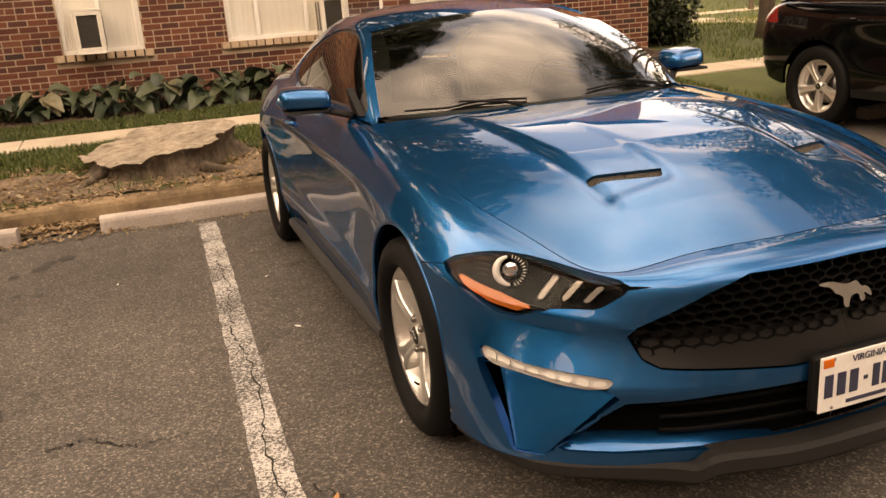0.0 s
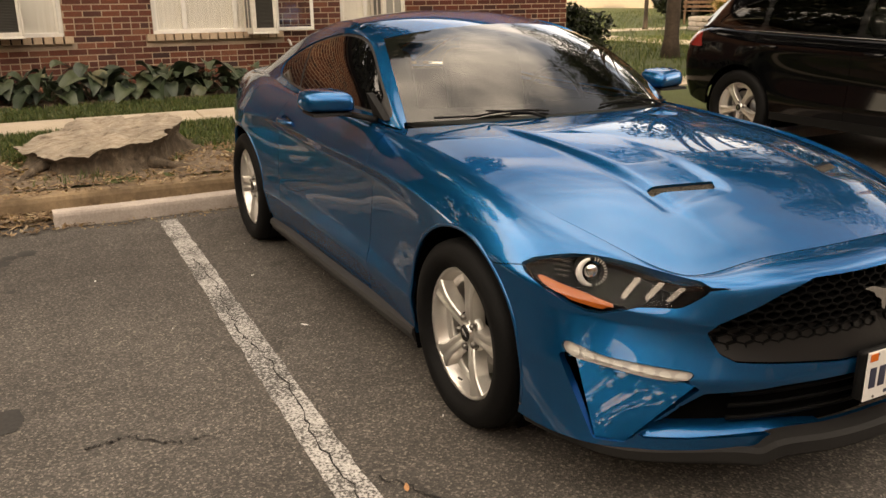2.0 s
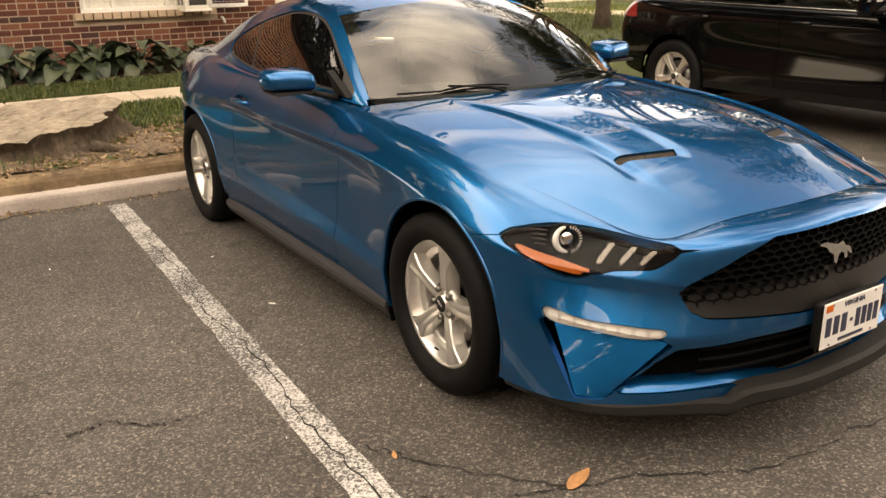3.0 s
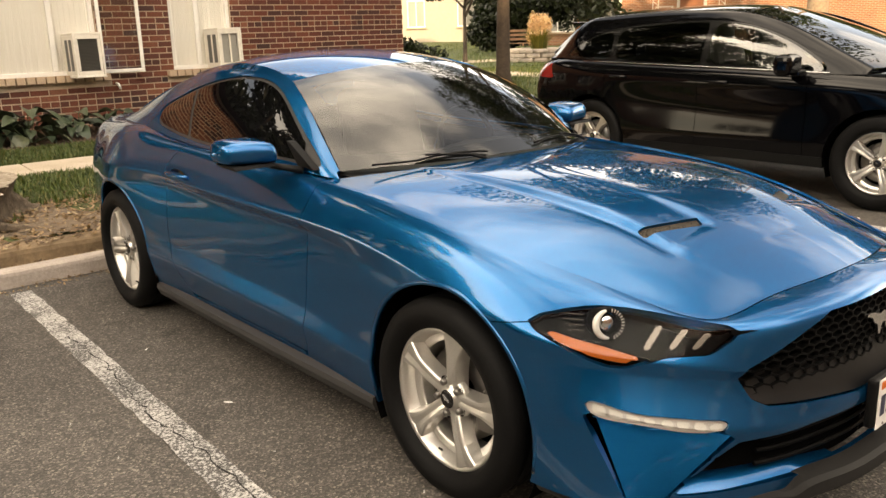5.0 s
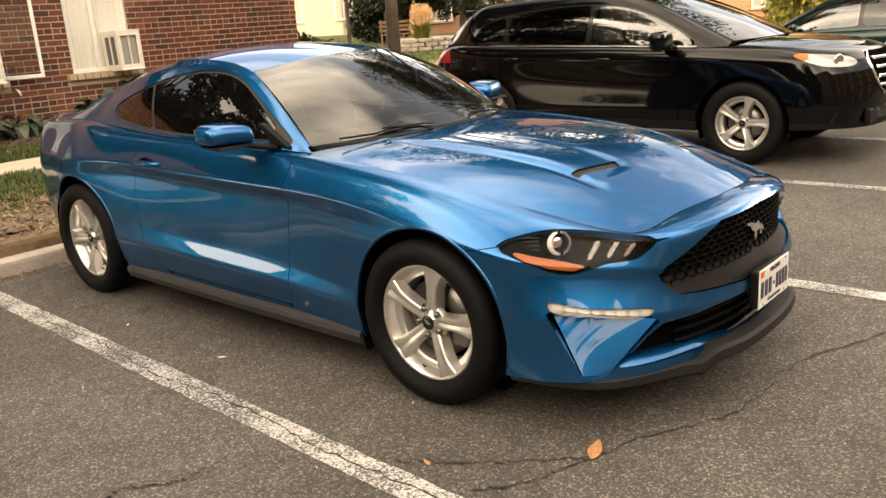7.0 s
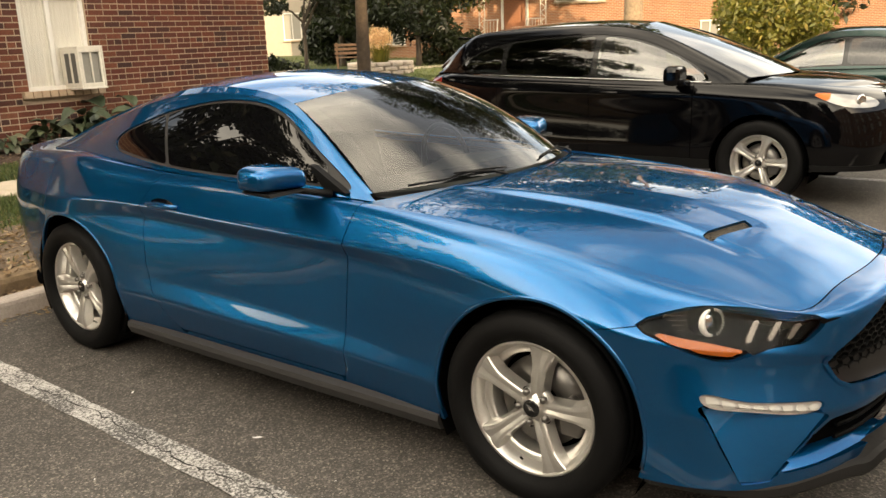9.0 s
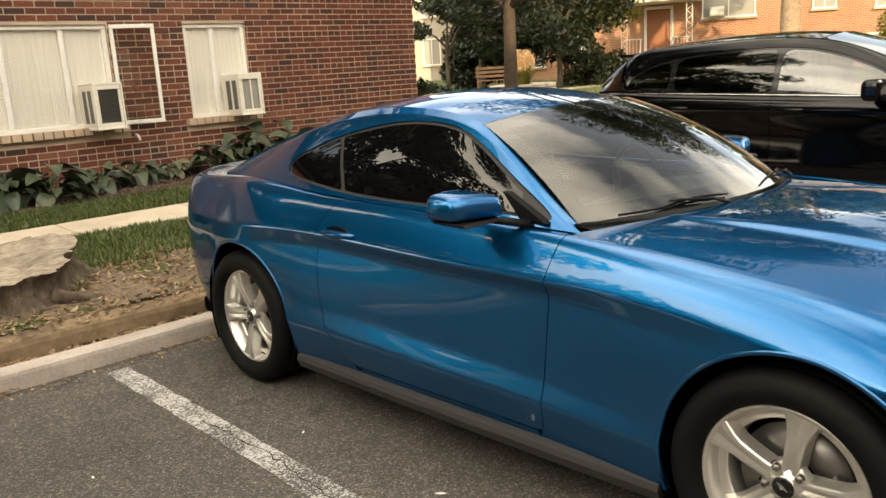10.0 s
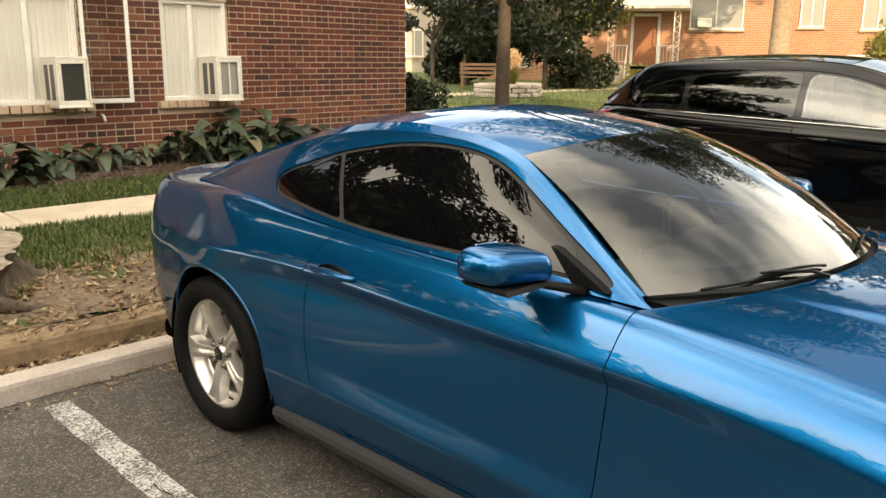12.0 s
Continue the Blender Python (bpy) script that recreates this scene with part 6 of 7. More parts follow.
        ring = lathe([(0, .045), (.012, .05), (.02, .04), (.012, .01), (.012, .0005)], 20)
        m = part("lamp_bowl", ring, CHROME, a)
        m.matrix_basis = pose(s * .735, -.735, .915, 0, 0, -58 if s > 0 else 180 + 58)
    gr = polygon_field([(-.6, .97), (.40, .96), (.50, .90), (.42, .66), (.34, .60), (-.6, .60)], xz, lambda v: v[:, 1] < -.55)
    pair("grille_backing", side.cut(gr).offset(.004), SHADE_BLACK)
    tr = lambda x, z: next((h.y for h in [tree.ray_cast(Vector((abs(x), -3, z)), Vector((0, 1, 0)))[0]] if h is not None), -.95)
    for z in (.68, .755, .83, .905):
        part("grille_bar", tube([(x, tr(x, z) - .012, z) for x in np.linspace(-.44, .44, 15)], .020, 8, False, .8), CHROME, car, "chrome grille bar")
    part("grille_frame", tube([(x, tr(x, z) - .01, z) for x, z in ((.36, .61), (.45, .68), (.49, .90), (.38, .955), (0, .965), (-.38, .955), (-.49, .90), (-.45, .68), (-.36, .61), (0, .605))], .016, 8, True), CHROME, car)
    part("badge", lathe([(0, .07), (-.012, .068), (-.016, .0005)], 24), plain("badge_blue", (.01, .02, .09), .3), car).matrix_basis = pose(0, -1.075, .79, 0, 0, 90) @ Matrix.Diagonal((1, 1.6, .7, 1))
    part("number_plate", box(.305, .01, .152, (0, -1.09, .52), .003), PLATE_WHITE, car)
    part("fog_grille", box(1.2, .05, .14, (0, -.96, .42), .02), BLACK_PLASTIC, car)
    tail = polygon_field([(3.36, .95), (3.8, .96), (3.8, 1.08), (3.44, 1.10)], yz, lambda v: v[:, 0] > .3)
    pair("tail_lamp", side.cut(tail).offset(.004), plain("suv_red_lens", (.16, .008, .007), .2), "red tail lamp", .01)
    for s in (-1, 1):
        part("door_mirror", merge(box(.25, .15, .17, (s * 1.06, .72, 1.13), .05, 3), box(.14, .08, .05, (s * .94, .68, 1.06), .015)), BLACK_PAINT, car, "black door mirror")
        part("window_chrome", tube([(s * .892, y, 1.062 + .026 * (y - .4)) for y in np.linspace(.45, 3.0, 8)], .004, 6), CHROME, car)
    part("spoiler", box(1.2, .22, .03, (0, 3.30, 1.500), .012), BLACK_PAINT, car)
    fit_wheels(car, build_wheel(.375, .245, .245, spoke_w=.034), [(-.83, 0, .375), (-.83, 2.85, .375), (.83, 0, .375), (.83, 2.85, .375)], (16, 40, 3, 60))


SUV_LAMP = plain("clear_lamp", (0.36, 0.35, 0.33), 0.12, 0.4)
suv()


def green_car():
    L = [[(0, 3.62, .36), (.5, 3.60, .35), (.76, 3.45, .33), (.83, 3.1, .30), (.85, 2.65, .27), (.84, 1.9, .24), (.84, 1.2, .24), (.84, .5, .24), (.85, 0, .25), (.82, -.42, .27), (.70, -.68, .28), (.35, -.80, .28), (0, -.83, .28)],
         [(0, 3.70, .62), (.5, 3.68, .62), (.80, 3.48, .60), (.865, 3.1, .58), (.88, 2.65, .58), (.87, 1.9, .56), (.87, 1.2, .55), (.87, .5, .55), (.88, 0, .56), (.845, -.44, .55), (.70, -.72, .54), (.35, -.86, .54), (0, -.90, .54)],
         [(0, 3.66, .88), (.5, 3.64, .88), (.78, 3.42, .87), (.845, 3.1, .87), (.86, 2.65, .87), (.86, 1.9, .86), (.86, 1.2, .85), (.86, .5, .84), (.85, 0, .80), (.80, -.40, .73), (.66, -.64, .69), (.33, -.77, .68), (0, -.80, .68)],
         [(0, 3.58, .97), (.45, 3.56, .97), (.68, 3.36, .96), (.76, 3.1, .96), (.79, 2.65, .95), (.79, 1.9, .93), (.79, 1.2, .92), (.78, .5, .90), (.72, 0, .86), (.64, -.34, .78), (.52, -.54, .73), (.26, -.66, .72), (0, -.68, .72)]]
    C = [[(.76, .32, .90), (.80, .7, .91), (.80, 1.3, .925), (.80, 1.9, .935), (.79, 2.4, .95), (.74, 2.8, .965), (.66, 3.1, .97)],
         [(.72, .31, .92), (.72, .8, 1.12), (.71, 1.3, 1.22), (.71, 1.9, 1.23), (.71, 2.35, 1.19), (.70, 2.75, 1.08), (.65, 3.1, .98)],
         [(.69, .30, .93), (.61, .85, 1.24), (.55, 1.25, 1.40), (.54, 1.85, 1.42), (.55, 2.30, 1.36), (.60, 2.72, 1.16), (.64, 3.1, .99)]]
    win = [(.62, .945), (1.3, .955), (2.0, .965), (2.4, .985), (2.56, 1.03), (2.35, 1.22), (2.0, 1.33), (1.45, 1.345), (1.15, 1.27), (.85, 1.10)]
    car, side, tree, pair = build_car("sedan", "dark green sedan with alloy wheels parked nose-in", L, (1,), C, win, (1.55, 2.28), (0, 2.62), .31, .35, GREEN_PAINT, (.48, 1.5, 2.3),
                                      (10.1, 2.75, 0), 180, handles=((1.28, 1.44, .84), (2.10, 2.26, .85)))
    lamp = polygon_field([(.40, .62), (.74, .62), (.72, .72), (.40, .70)], xz, lambda v: v[:, 1] < -.2)
    pair("headlamp", side.cut(lamp).offset(.004), SUV_LAMP, "clear headlamp", .01)
    for s in (-1, 1):
        part("door_mirror", box(.18, .10, .12, (s * .93, .72, .99), .04, 3), GREEN_PAINT, car)
    fit_wheels(car, build_wheel(.31, .205, .2, spokes=7, spoke_w=.022), [(-.78, 0, .31), (-.78, 2.62, .31), (.78, 0, .31), (.78, 2.62, .31)], (10, 33, 3, 60))


green_car()


# ---------------------------------------------------------------- the near house
OPENINGS = [(-2.40, -1.46, 1.05, 2.20), (-.43, 1.13, 1.05, 2.20), (2.07, 2.93, 1.05, 2.20)]
HOUSE_X0, HOUSE_X1, HOUSE_TOP = -5.2, 5.88, 4.0


def house_wall():
    """The mortar wall with its openings cut through; bricks are laid on it later."""
    xs = sorted({HOUSE_X0, HOUSE_X1, *[o[k] for o in OPENINGS for k in (0, 1)]})
    zs = [0.0, .965, 2.20, HOUSE_TOP]
    bm = bmesh.new()
    for xa, xb in zip(xs, xs[1:]):
        for za, zb in zip(zs, zs[1:]):
            if any(xa >= o[0] - 1e-6 and xb <= o[1] + 1e-6 for o in OPENINGS) and za > .9 and zb < 2.3:
                continue
            merge(bm, box(xb - xa, .25, zb - za, ((xa + xb) / 2, WALL_Y + .125, (za + zb) / 2)))
    return tagged(part("wall_north", bm, MORTAR), "red brick wall with pale mortar joints", kind="structure")


wall_north = house_wall()
tagged(part("wall_east", box(.25, 9.0, HOUSE_TOP, (HOUSE_X1 - .125, WALL_Y + 4.76, HOUSE_TOP / 2)), MORTAR), "plain end wall of the brick house", kind="structure")
tagged(part("wall_west", box(.25, 9.0, HOUSE_TOP, (HOUSE_X0 + .125, WALL_Y + 4.76, HOUSE_TOP / 2)), MORTAR), "plain end wall of the brick house", kind="structure")
tagged(part("roof", prism([(WALL_Y - .4, HOUSE_TOP + .003), (WALL_Y + 9.6, HOUSE_TOP + .003), (WALL_Y + 4.6, HOUSE_TOP + 1.2)], HOUSE_X0 - .4, HOUSE_X1 + .4), GREY_PLASTIC), "dark shingled roof of the brick house", kind="structure")


def blind_mat():
    m = Mat("white_blind", rough=.7)
    s = m.noise(60.0, 2.0, .5, stretch=(1, 1, .02))
    m.base(m.ramp(s, [(.35, (.80, .77, .70)), (.65, (.90, .87, .81))]))
    return m.m


BLIND = blind_mat()
HOUSE_GLASS = sheet_glass("house_glass", (.97, .97, .96), .0, 1.3)
AC_CREAM = plain("ac_cream", (.66, .62, .54), .5, grain=.10, scale=18.0)
AC_FIN = plain("ac_fin", (.10, .095, .085), .5, .3)
AC_GREY = plain("ac_panel", (.26, .25, .22), .55, grain=.12, scale=80.0)


def house_window(name, x0, x1, z0, z1, mullions, blind_from, open_sash=None, dark=()):
    """A white framed window: frame, panes, blind behind them, tan brick sill before them."""
    win = tagged(part(name, merge(box(x1 - x0, .06, .05, ((x0 + x1) / 2, WALL_Y + .06, z0 + .025), .006), box(x1 - x0, .06, .05, ((x0 + x1) / 2, WALL_Y + .06, z1 - .025), .006),
                                  box(.05, .06, z1 - z0 - .104, (x0 + .025, WALL_Y + .06, (z0 + z1) / 2), .006), box(.05, .06, z1 - z0 - .104, (x1 - .025, WALL_Y + .06, (z0 + z1) / 2), .006)), WHITE_PAINT),
                 "white framed casement window with pale blinds", kind="structure")
    for m in mullions:
        part("window_frame", box(.055, .05, z1 - z0 - .104, (m, WALL_Y + .055, (z0 + z1) / 2), .006), WHITE_PAINT, win)
    edges = [x0 + .05] + list(mullions) + [x1 - .05]
    for k, (a, b) in enumerate(zip(edges, edges[1:])):
        part("pane", box(b - a - .05, .005, z1 - z0 - .11, ((a + b) / 2, WALL_Y + .06, (z0 + z1) / 2)), HOUSE_GLASS, win)
    n = int((x1 - x0) / .066)
    for k in range(n):
        x = x0 + .06 + (x1 - x0 - .12) * (k + .5) / n
        if not any(a < x < b for a, b in dark):
            part("blind_slat", box(.084, .004, z1 - z0 - .1, (x, WALL_Y + .085, (z0 + z1) / 2), 0, 1, pose(0, 0, 0, 0, 0, 7)), BLIND, win)
    # dark sheet added in place of the unlit room behind the blinds
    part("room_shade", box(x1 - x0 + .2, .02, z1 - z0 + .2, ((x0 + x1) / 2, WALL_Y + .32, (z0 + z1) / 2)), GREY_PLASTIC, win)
    # sill of upright tan bricks
    w = x1 - x0 + .20
    k = int(w / .105)
    for i in range(k):
        x = (x0 + x1) / 2 - w / 2 + w * (i + .5) / k
        part("sill_brick", SILL_MESH, None, win).matrix_basis = pose(x, WALL_Y + .005, z0 - .045, -6, 0, 0)
    if open_sash:
        h0, h1, turn = open_sash
        s = part("open_sash", merge(box(h1 - h0, .035, .045, ((h1 - h0) / 2, 0, z0 + .03), .005), box(h1 - h0, .035, .045, ((h1 - h0) / 2, 0, z1 - .03), .005),
                                    box(.042, .035, z1 - z0 - .11, (.021, 0, (z0 + z1) / 2), .005), box(.042, .035, z1 - z0 - .11, (h1 - h0 - .021, 0, (z0 + z1) / 2), .005)), WHITE_PAINT, win, "open white casement sash")
        s.matrix_basis = pose(h0, WALL_Y - .04, 0, 0, 0, turn)
        part("pane", box(h1 - h0 - .08, .004, z1 - z0 - .10, ((h1 - h0) / 2, 0, (z0 + z1) / 2)), HOUSE_GLASS, s)
    return win


SILL_MESH = None


def sill_mesh():
    bm = box(.095, .17, .085, (0, 0, 0), .006, 1)
    me = bpy.data.meshes.new("sill_brick")
    bm.to_mesh(me)
    bm.free()
    me.materials.append(SILL_BRICK)
    return me


SILL_MESH = sill_mesh()
house_window("window_1", -2.40, -1.46, 1.05, 2.20, (-1.93,), 0)
house_window("window_2", -.43, 1.13, 1.05, 2.20, (-.03, .62), 0, (1.14, 1.64, -13))
house_window("window_3", 2.07, 2.93, 1.05, 2.20, (2.46,), 0)


def air_conditioner(x, z, divided, label):
    """A tall casement unit: cream case, slotted sides, finned or divided front."""
    w, h, d = .335, .52, .42
    ob = tagged(part("air_conditioner", merge(box(w, d, .03, (0, d / 2, .015), .006), box(w, d, .03, (0, d / 2, h - .015), .006), box(.022, d, h - .062, (-w / 2 + .011, d / 2, h / 2), .004), box(.022, d, h - .062, (w / 2 - .011, d / 2, h / 2), .004), box(w - .05, .02, h - .062, (0, d - .02, h / 2))), AC_CREAM), label, "air conditioner", "window air conditioners")
    ob.matrix_basis = pose(x, WALL_Y - .36, z, -1.5, 0, 0)
    part("front_frame", merge(box(w - .05, .016, .045, (0, .012, .052), .004), box(w - .05, .016, .045, (0, .012, h - .052), .004), box(.03, .016, h - .155, (-w / 2 + .040, .012, h / 2), .004), box(.03, .016, h - .155, (w / 2 - .040, .012, h / 2), .004)), AC_CREAM, ob)
    part("coil", box(w - .10, .01, h - .14, (0, .04, h / 2)), AC_FIN if not divided else AC_GREY, ob)
    if divided:
        part("centre_bar", box(.02, .016, h - .155, (0, .013, h / 2), .004), AC_CREAM, ob)
    else:
        for k in range(22):
            part("fin", FIN_MESH, None, ob).matrix_basis = pose(0, .022, .085 + k * (h - .17) / 21, 30, 0, 0)
    for s in (-1, 1):
        for k in range(2):
            part("side_slot", box(.003, .10, h - .16, (s * (w / 2 + .0005), .12 + .15 * k, h / 2), .001, 1), AC_FIN, ob)
    part("drip_lip", box(w + .012, .02, .018, (0, .006, .009), .004), AC_CREAM, ob)


def fin_mesh():
    bm = box(.335 - .11, .014, .003, (0, 0, 0))
    me = bpy.data.meshes.new("fin")
    bm.to_mesh(me)
    bm.free()
    me.materials.append(AC_FIN)
    return me


FIN_MESH = fin_mesh()
air_conditioner(-2.06, 1.055, False, "cream window air conditioner with dark fins")
air_conditioner(.905, 1.03, False, "cream window air conditioner with dark fins")
air_conditioner(2.725, 1.05, True, "cream window air conditioner with two grey panels")


def wall_spout():
    m = part("wall_tap", tube([(1.30, WALL_Y - .002, .93), (1.30, WALL_Y - .07, .92), (1.315, WALL_Y - .085, .86)], .016, 8), WHITE_PAINT)
    tagged(m, "small pale pipe end on the brick wall", "pipe")


def leaf_shape(name, length, width, droop, material, rows=6):
    """A broad pointed leaf, folded along its rib and bent downwards."""
    verts, faces = [], []
    for i in range(rows + 1):
        t = i / rows
        w = width * math.sin(math.pi * min(1, t * .92 + .06)) ** .8 * (1 - .35 * t)
        y = length * (t - .12 * droop * t * t)
        z = .22 * length * t - droop * length * t * t
        for s in (-1, -.5, 0, .5, 1):
            verts.append((s * w / 2, y, z + abs(s) * w * .22 + .01 * math.sin(9 * t + 5 * s) * width))
    for i in range(rows):
        for j in range(4):
            a = i * 5 + j
            faces.append((a, a + 1, a + 6, a + 5))
    me = mesh_of(name, verts, faces, True)
    me.materials.append(material)
    return me


HOSTA = Mat("hosta_leaf", rough=.42)
HOSTA.local()
_r = HOSTA.ramp(HOSTA.random(), [(0, (.022, .036, .020)), (.5, (.036, .054, .028)), (.88, (.058, .075, .038)), (1, (.17, .15, .085))])
_w = HOSTA.ramp(HOSTA.noise(26.0, 4.0, .6, stretch=(2.5, .5, 1)), [(.3, grey(.72)), (.7, grey(1.25))])
HOSTA.base(HOSTA.mix(1.0, _r, _w, "MULTIPLY")).bump(HOSTA.noise(40.0, 3.0, .5, stretch=(3, .4, 1)), .5, .006)
HOSTA = HOSTA.m
HOSTA_LEAVES = [leaf_shape("leaf", .34, .27, .75, HOSTA), leaf_shape("leaf", .38, .26, 1.05, HOSTA), leaf_shape("leaf", .30, .25, .45, HOSTA), leaf_shape("leaf", .42, .30, .90, HOSTA)]
STALK = plain("stalk_green", (.05, .08, .03), .6)


def hosta(x, y, size, seed, count=17):
    rng = random.Random(seed)
    z = ground_z(y) + .01
    pl = tagged(part("hosta", tube([(0, 0, -.02), (0, 0, .05)], [.03, .02], 6), STALK), "broad-leaved green hosta plant in the mulch bed", "plant", "hostas along the wall")
    pl.matrix_basis = pose(x, y, z, 0, 0, rng.uniform(0, 360))
    for k in range(count):
        q = k * 137.5 + rng.uniform(-15, 15)
        ring = k / count
        up = size * (.30 - .22 * ring) * rng.uniform(.6, 1.25)
        out = size * (.05 + .16 * ring)
        dx, dy = math.cos(radians(q + 90)), math.sin(radians(q + 90))
        lf = part("leaf", rng.choice(HOSTA_LEAVES), None, pl)
        s = size * rng.uniform(.5, .95)
        lf.matrix_basis = pose(dx * out, dy * out, up, rng.uniform(-25, 35), rng.uniform(-28, 28), q) @ Matrix.Diagonal((s, s, s, 1))
        if k % 3 == 0:
            part("stalk", tube([(0, 0, 0), (dx * out * .6, dy * out * .6, up * .6), (dx * out, dy * out, up)], .006, 5), STALK, pl)


for k, (x, y, s) in enumerate(((-3.1, 8.25, .95), (-2.65, 8.12, 1.0), (-2.2, 8.2, .95), (-1.75, 8.02, 1.1), (-1.3, 8.12, 1.1), (-.85, 8.0, 1.1), (-.42, 8.12, 1.1), (.02, 8.05, 1.05), (.62, 8.28, .85), (1.12, 8.38, .80), (1.55, 8.42, .62),
                               (2.05, 8.36, .95), (2.42, 8.25, 1.05), (2.8, 8.40, 1.25), (3.2, 8.30, 1.2), (3.65, 8.42, 1.0), (4.1, 8.42, .8))):
    hosta(x, y, s, 40 + k, 28 if s > .9 else 20)
wall_spout()

# ---------------------------------------------------------------- trees, hedges and far houses


def leaf_cloud(centres, count, size, seed, flat=.6):
    """Leaf quads scattered in lumps; centres: (x, y, z, radius)."""
    rng = np.random.RandomState(seed)
    c = np.array(centres, float)
    w = c[:, 3] ** 2
    pick = rng.choice(len(c), count, p=w / w.sum())
    d = rng.normal(size=(count, 3))
    d /= np.linalg.norm(d, axis=1, keepdims=True)
    r = c[pick, 3] * rng.uniform(.15, 1.0, count) ** .45
    p = c[pick, :3] + d * r[:, None] * (1, 1, flat)
    a = rng.normal(size=(count, 3))
    a /= np.linalg.norm(a, axis=1, keepdims=True)
    b = np.cross(a, rng.normal(size=(count, 3)))
    b /= np.linalg.norm(b, axis=1, keepdims=True)
    s = size * rng.uniform(.6, 1.3, count)[:, None]
    verts = np.stack([p - a * s, p + b * s * .42, p + a * s, p - b * s * .42], 1).reshape(-1, 3)
    faces = np.arange(count * 4).reshape(-1, 4)
    me = bpy.data.meshes.new("crown")
    me.from_pydata(verts.tolist(), [], faces.tolist())
    return me


def tree(x, y, z, trunk_r, fork, lumps, count, size, seed, label, leaf=None, bark_mat=None, lean=(0, 0), limbs=7, flat=.6):
    """A tapered trunk with limbs that reach into the lumps of a ragged crown; lumps are relative to the trunk's foot."""
    rng = random.Random(seed)
    t = tagged(empty("tree", (x, y, z)), label, "tree")
    pts = [(lean[0] * k / 6, lean[1] * k / 6, -.1 + fork * k / 6) for k in range(7)]
    bm = tube(pts, [trunk_r * (1.45 if k == 0 else 1.0 - .05 * k) for k in range(7)], 14)
    part("trunk", bm, bark_mat or BARK, t)
    for k in range(limbs):
        cx, cy, cz, r = lumps[k % len(lumps)]
        a = Vector(pts[-1 - (k % 2)])
        b = Vector((cx, cy, cz))
        m = (a + b) / 2 + Vector((rng.uniform(-.5, .5), rng.uniform(-.5, .5), rng.uniform(0, .6)))
        part("limb", tube([a, (a + m) / 2 + Vector((0, 0, .1)), m, (m + b) / 2, b], [trunk_r * f for f in (.55, .42, .3, .2, .08)], 7), bark_mat or BARK, t)
    part("crown", leaf_cloud(lumps, count, size, seed, flat), leaf or LEAF, t)
    return t


def lumps_in(cx, cy, z0, z1, rad, n, seed, lump=(.8, 1.6)):
    rng = random.Random(seed)
    out = []
    for _ in range(n):
        q, r = rng.uniform(0, 2 * math.pi), rad * rng.uniform(.1, 1) ** .6
        h = rng.uniform(0, 1)
        k = math.sin(math.pi * (.12 + .80 * h)) ** .7
        out.append((cx + r * k * math.cos(q), cy + r * k * math.sin(q), z0 + (z1 - z0) * h, rng.uniform(*lump)))
    return out


# bark of the street tree, its shade put into the colour
SHADED_BARK = plain("shaded_bark", (.055, .038, .026), .9, grain=.35, scale=14.0)
PALE_BARK = plain("pale_bark", (.30, .22, .15), .9, grain=.3, scale=9.0)
# leaf colour with warm sunlight painted in
SUNLIT_LEAF = leaf_mat("sunlit_leaf", (.09, .10, .018), (.22, .20, .04), (.34, .26, .07))
# leaf green darkened in the colour, so that crowns look shaded
SHADED_LEAF = leaf_mat("shaded_leaf", (.005, .010, .004), (.020, .029, .009))
tree(8.22, 8.92, .42, .135, 2.5, [(-.9, -1.2, 3.1, .9), (1.3, -1.6, 3.2, 1.0), (-.3, .9, 2.6, .8), (.7, 1.0, 2.3, .75), (1.6, .6, 2.2, .75), (2.6, .2, 2.6, .9)] + lumps_in(1.6, -3.0, 3.6, 9.6, 3.6, 40, 3), 34000, .085, 3, "street tree with a dark spreading crown", SHADED_LEAF, SHADED_BARK, lean=(.05, .02), limbs=12)
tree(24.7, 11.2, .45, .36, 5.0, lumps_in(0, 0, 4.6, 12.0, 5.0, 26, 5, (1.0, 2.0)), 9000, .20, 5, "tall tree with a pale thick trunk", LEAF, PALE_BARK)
tree(15.0, 17.4, .45, .07, 1.7, lumps_in(0, 0, 1.75, 3.1, 1.15, 9, 6, (.3, .55)), 3200, .085, 6, "small dark tree on the lawn", SHADED_LEAF)
tree(21.2, 21.8, .5, .13, 1.8, lumps_in(0, 0, 1.0, 7.0, 2.4, 22, 12), 10000, .14, 12, "dark leafy tree behind the garden bench", SHADED_LEAF)
tree(22.0, 18.6, .45, .12, 1.8, lumps_in(0, 0, 1.3, 6.5, 2.2, 22, 11), 11000, .13, 11, "dark leafy tree on the lawn before the porch", SHADED_LEAF)
tree(24.9, 19.4, .5, .10, 2.0, lumps_in(0, 0, 2.3, 5.0, 1.5, 12, 8), 5000, .13, 8, "tree with sunlit golden leaves", SUNLIT_LEAF)
tree(41, 9.0, .6, .3, 3.0, lumps_in(0, 0, 1.5, 12, 6.5, 30, 9, (1.4, 2.6)), 9000, .26, 9, "large dark tree beyond the parked cars", SHADED_LEAF)
tree(44, -1.0, .6, .3, 3.0, lumps_in(0, 0, 1.5, 13, 7.0, 30, 10, (1.4, 2.6)), 9000, .26, 10, "large dark tree beyond the parked cars", SHADED_LEAF)
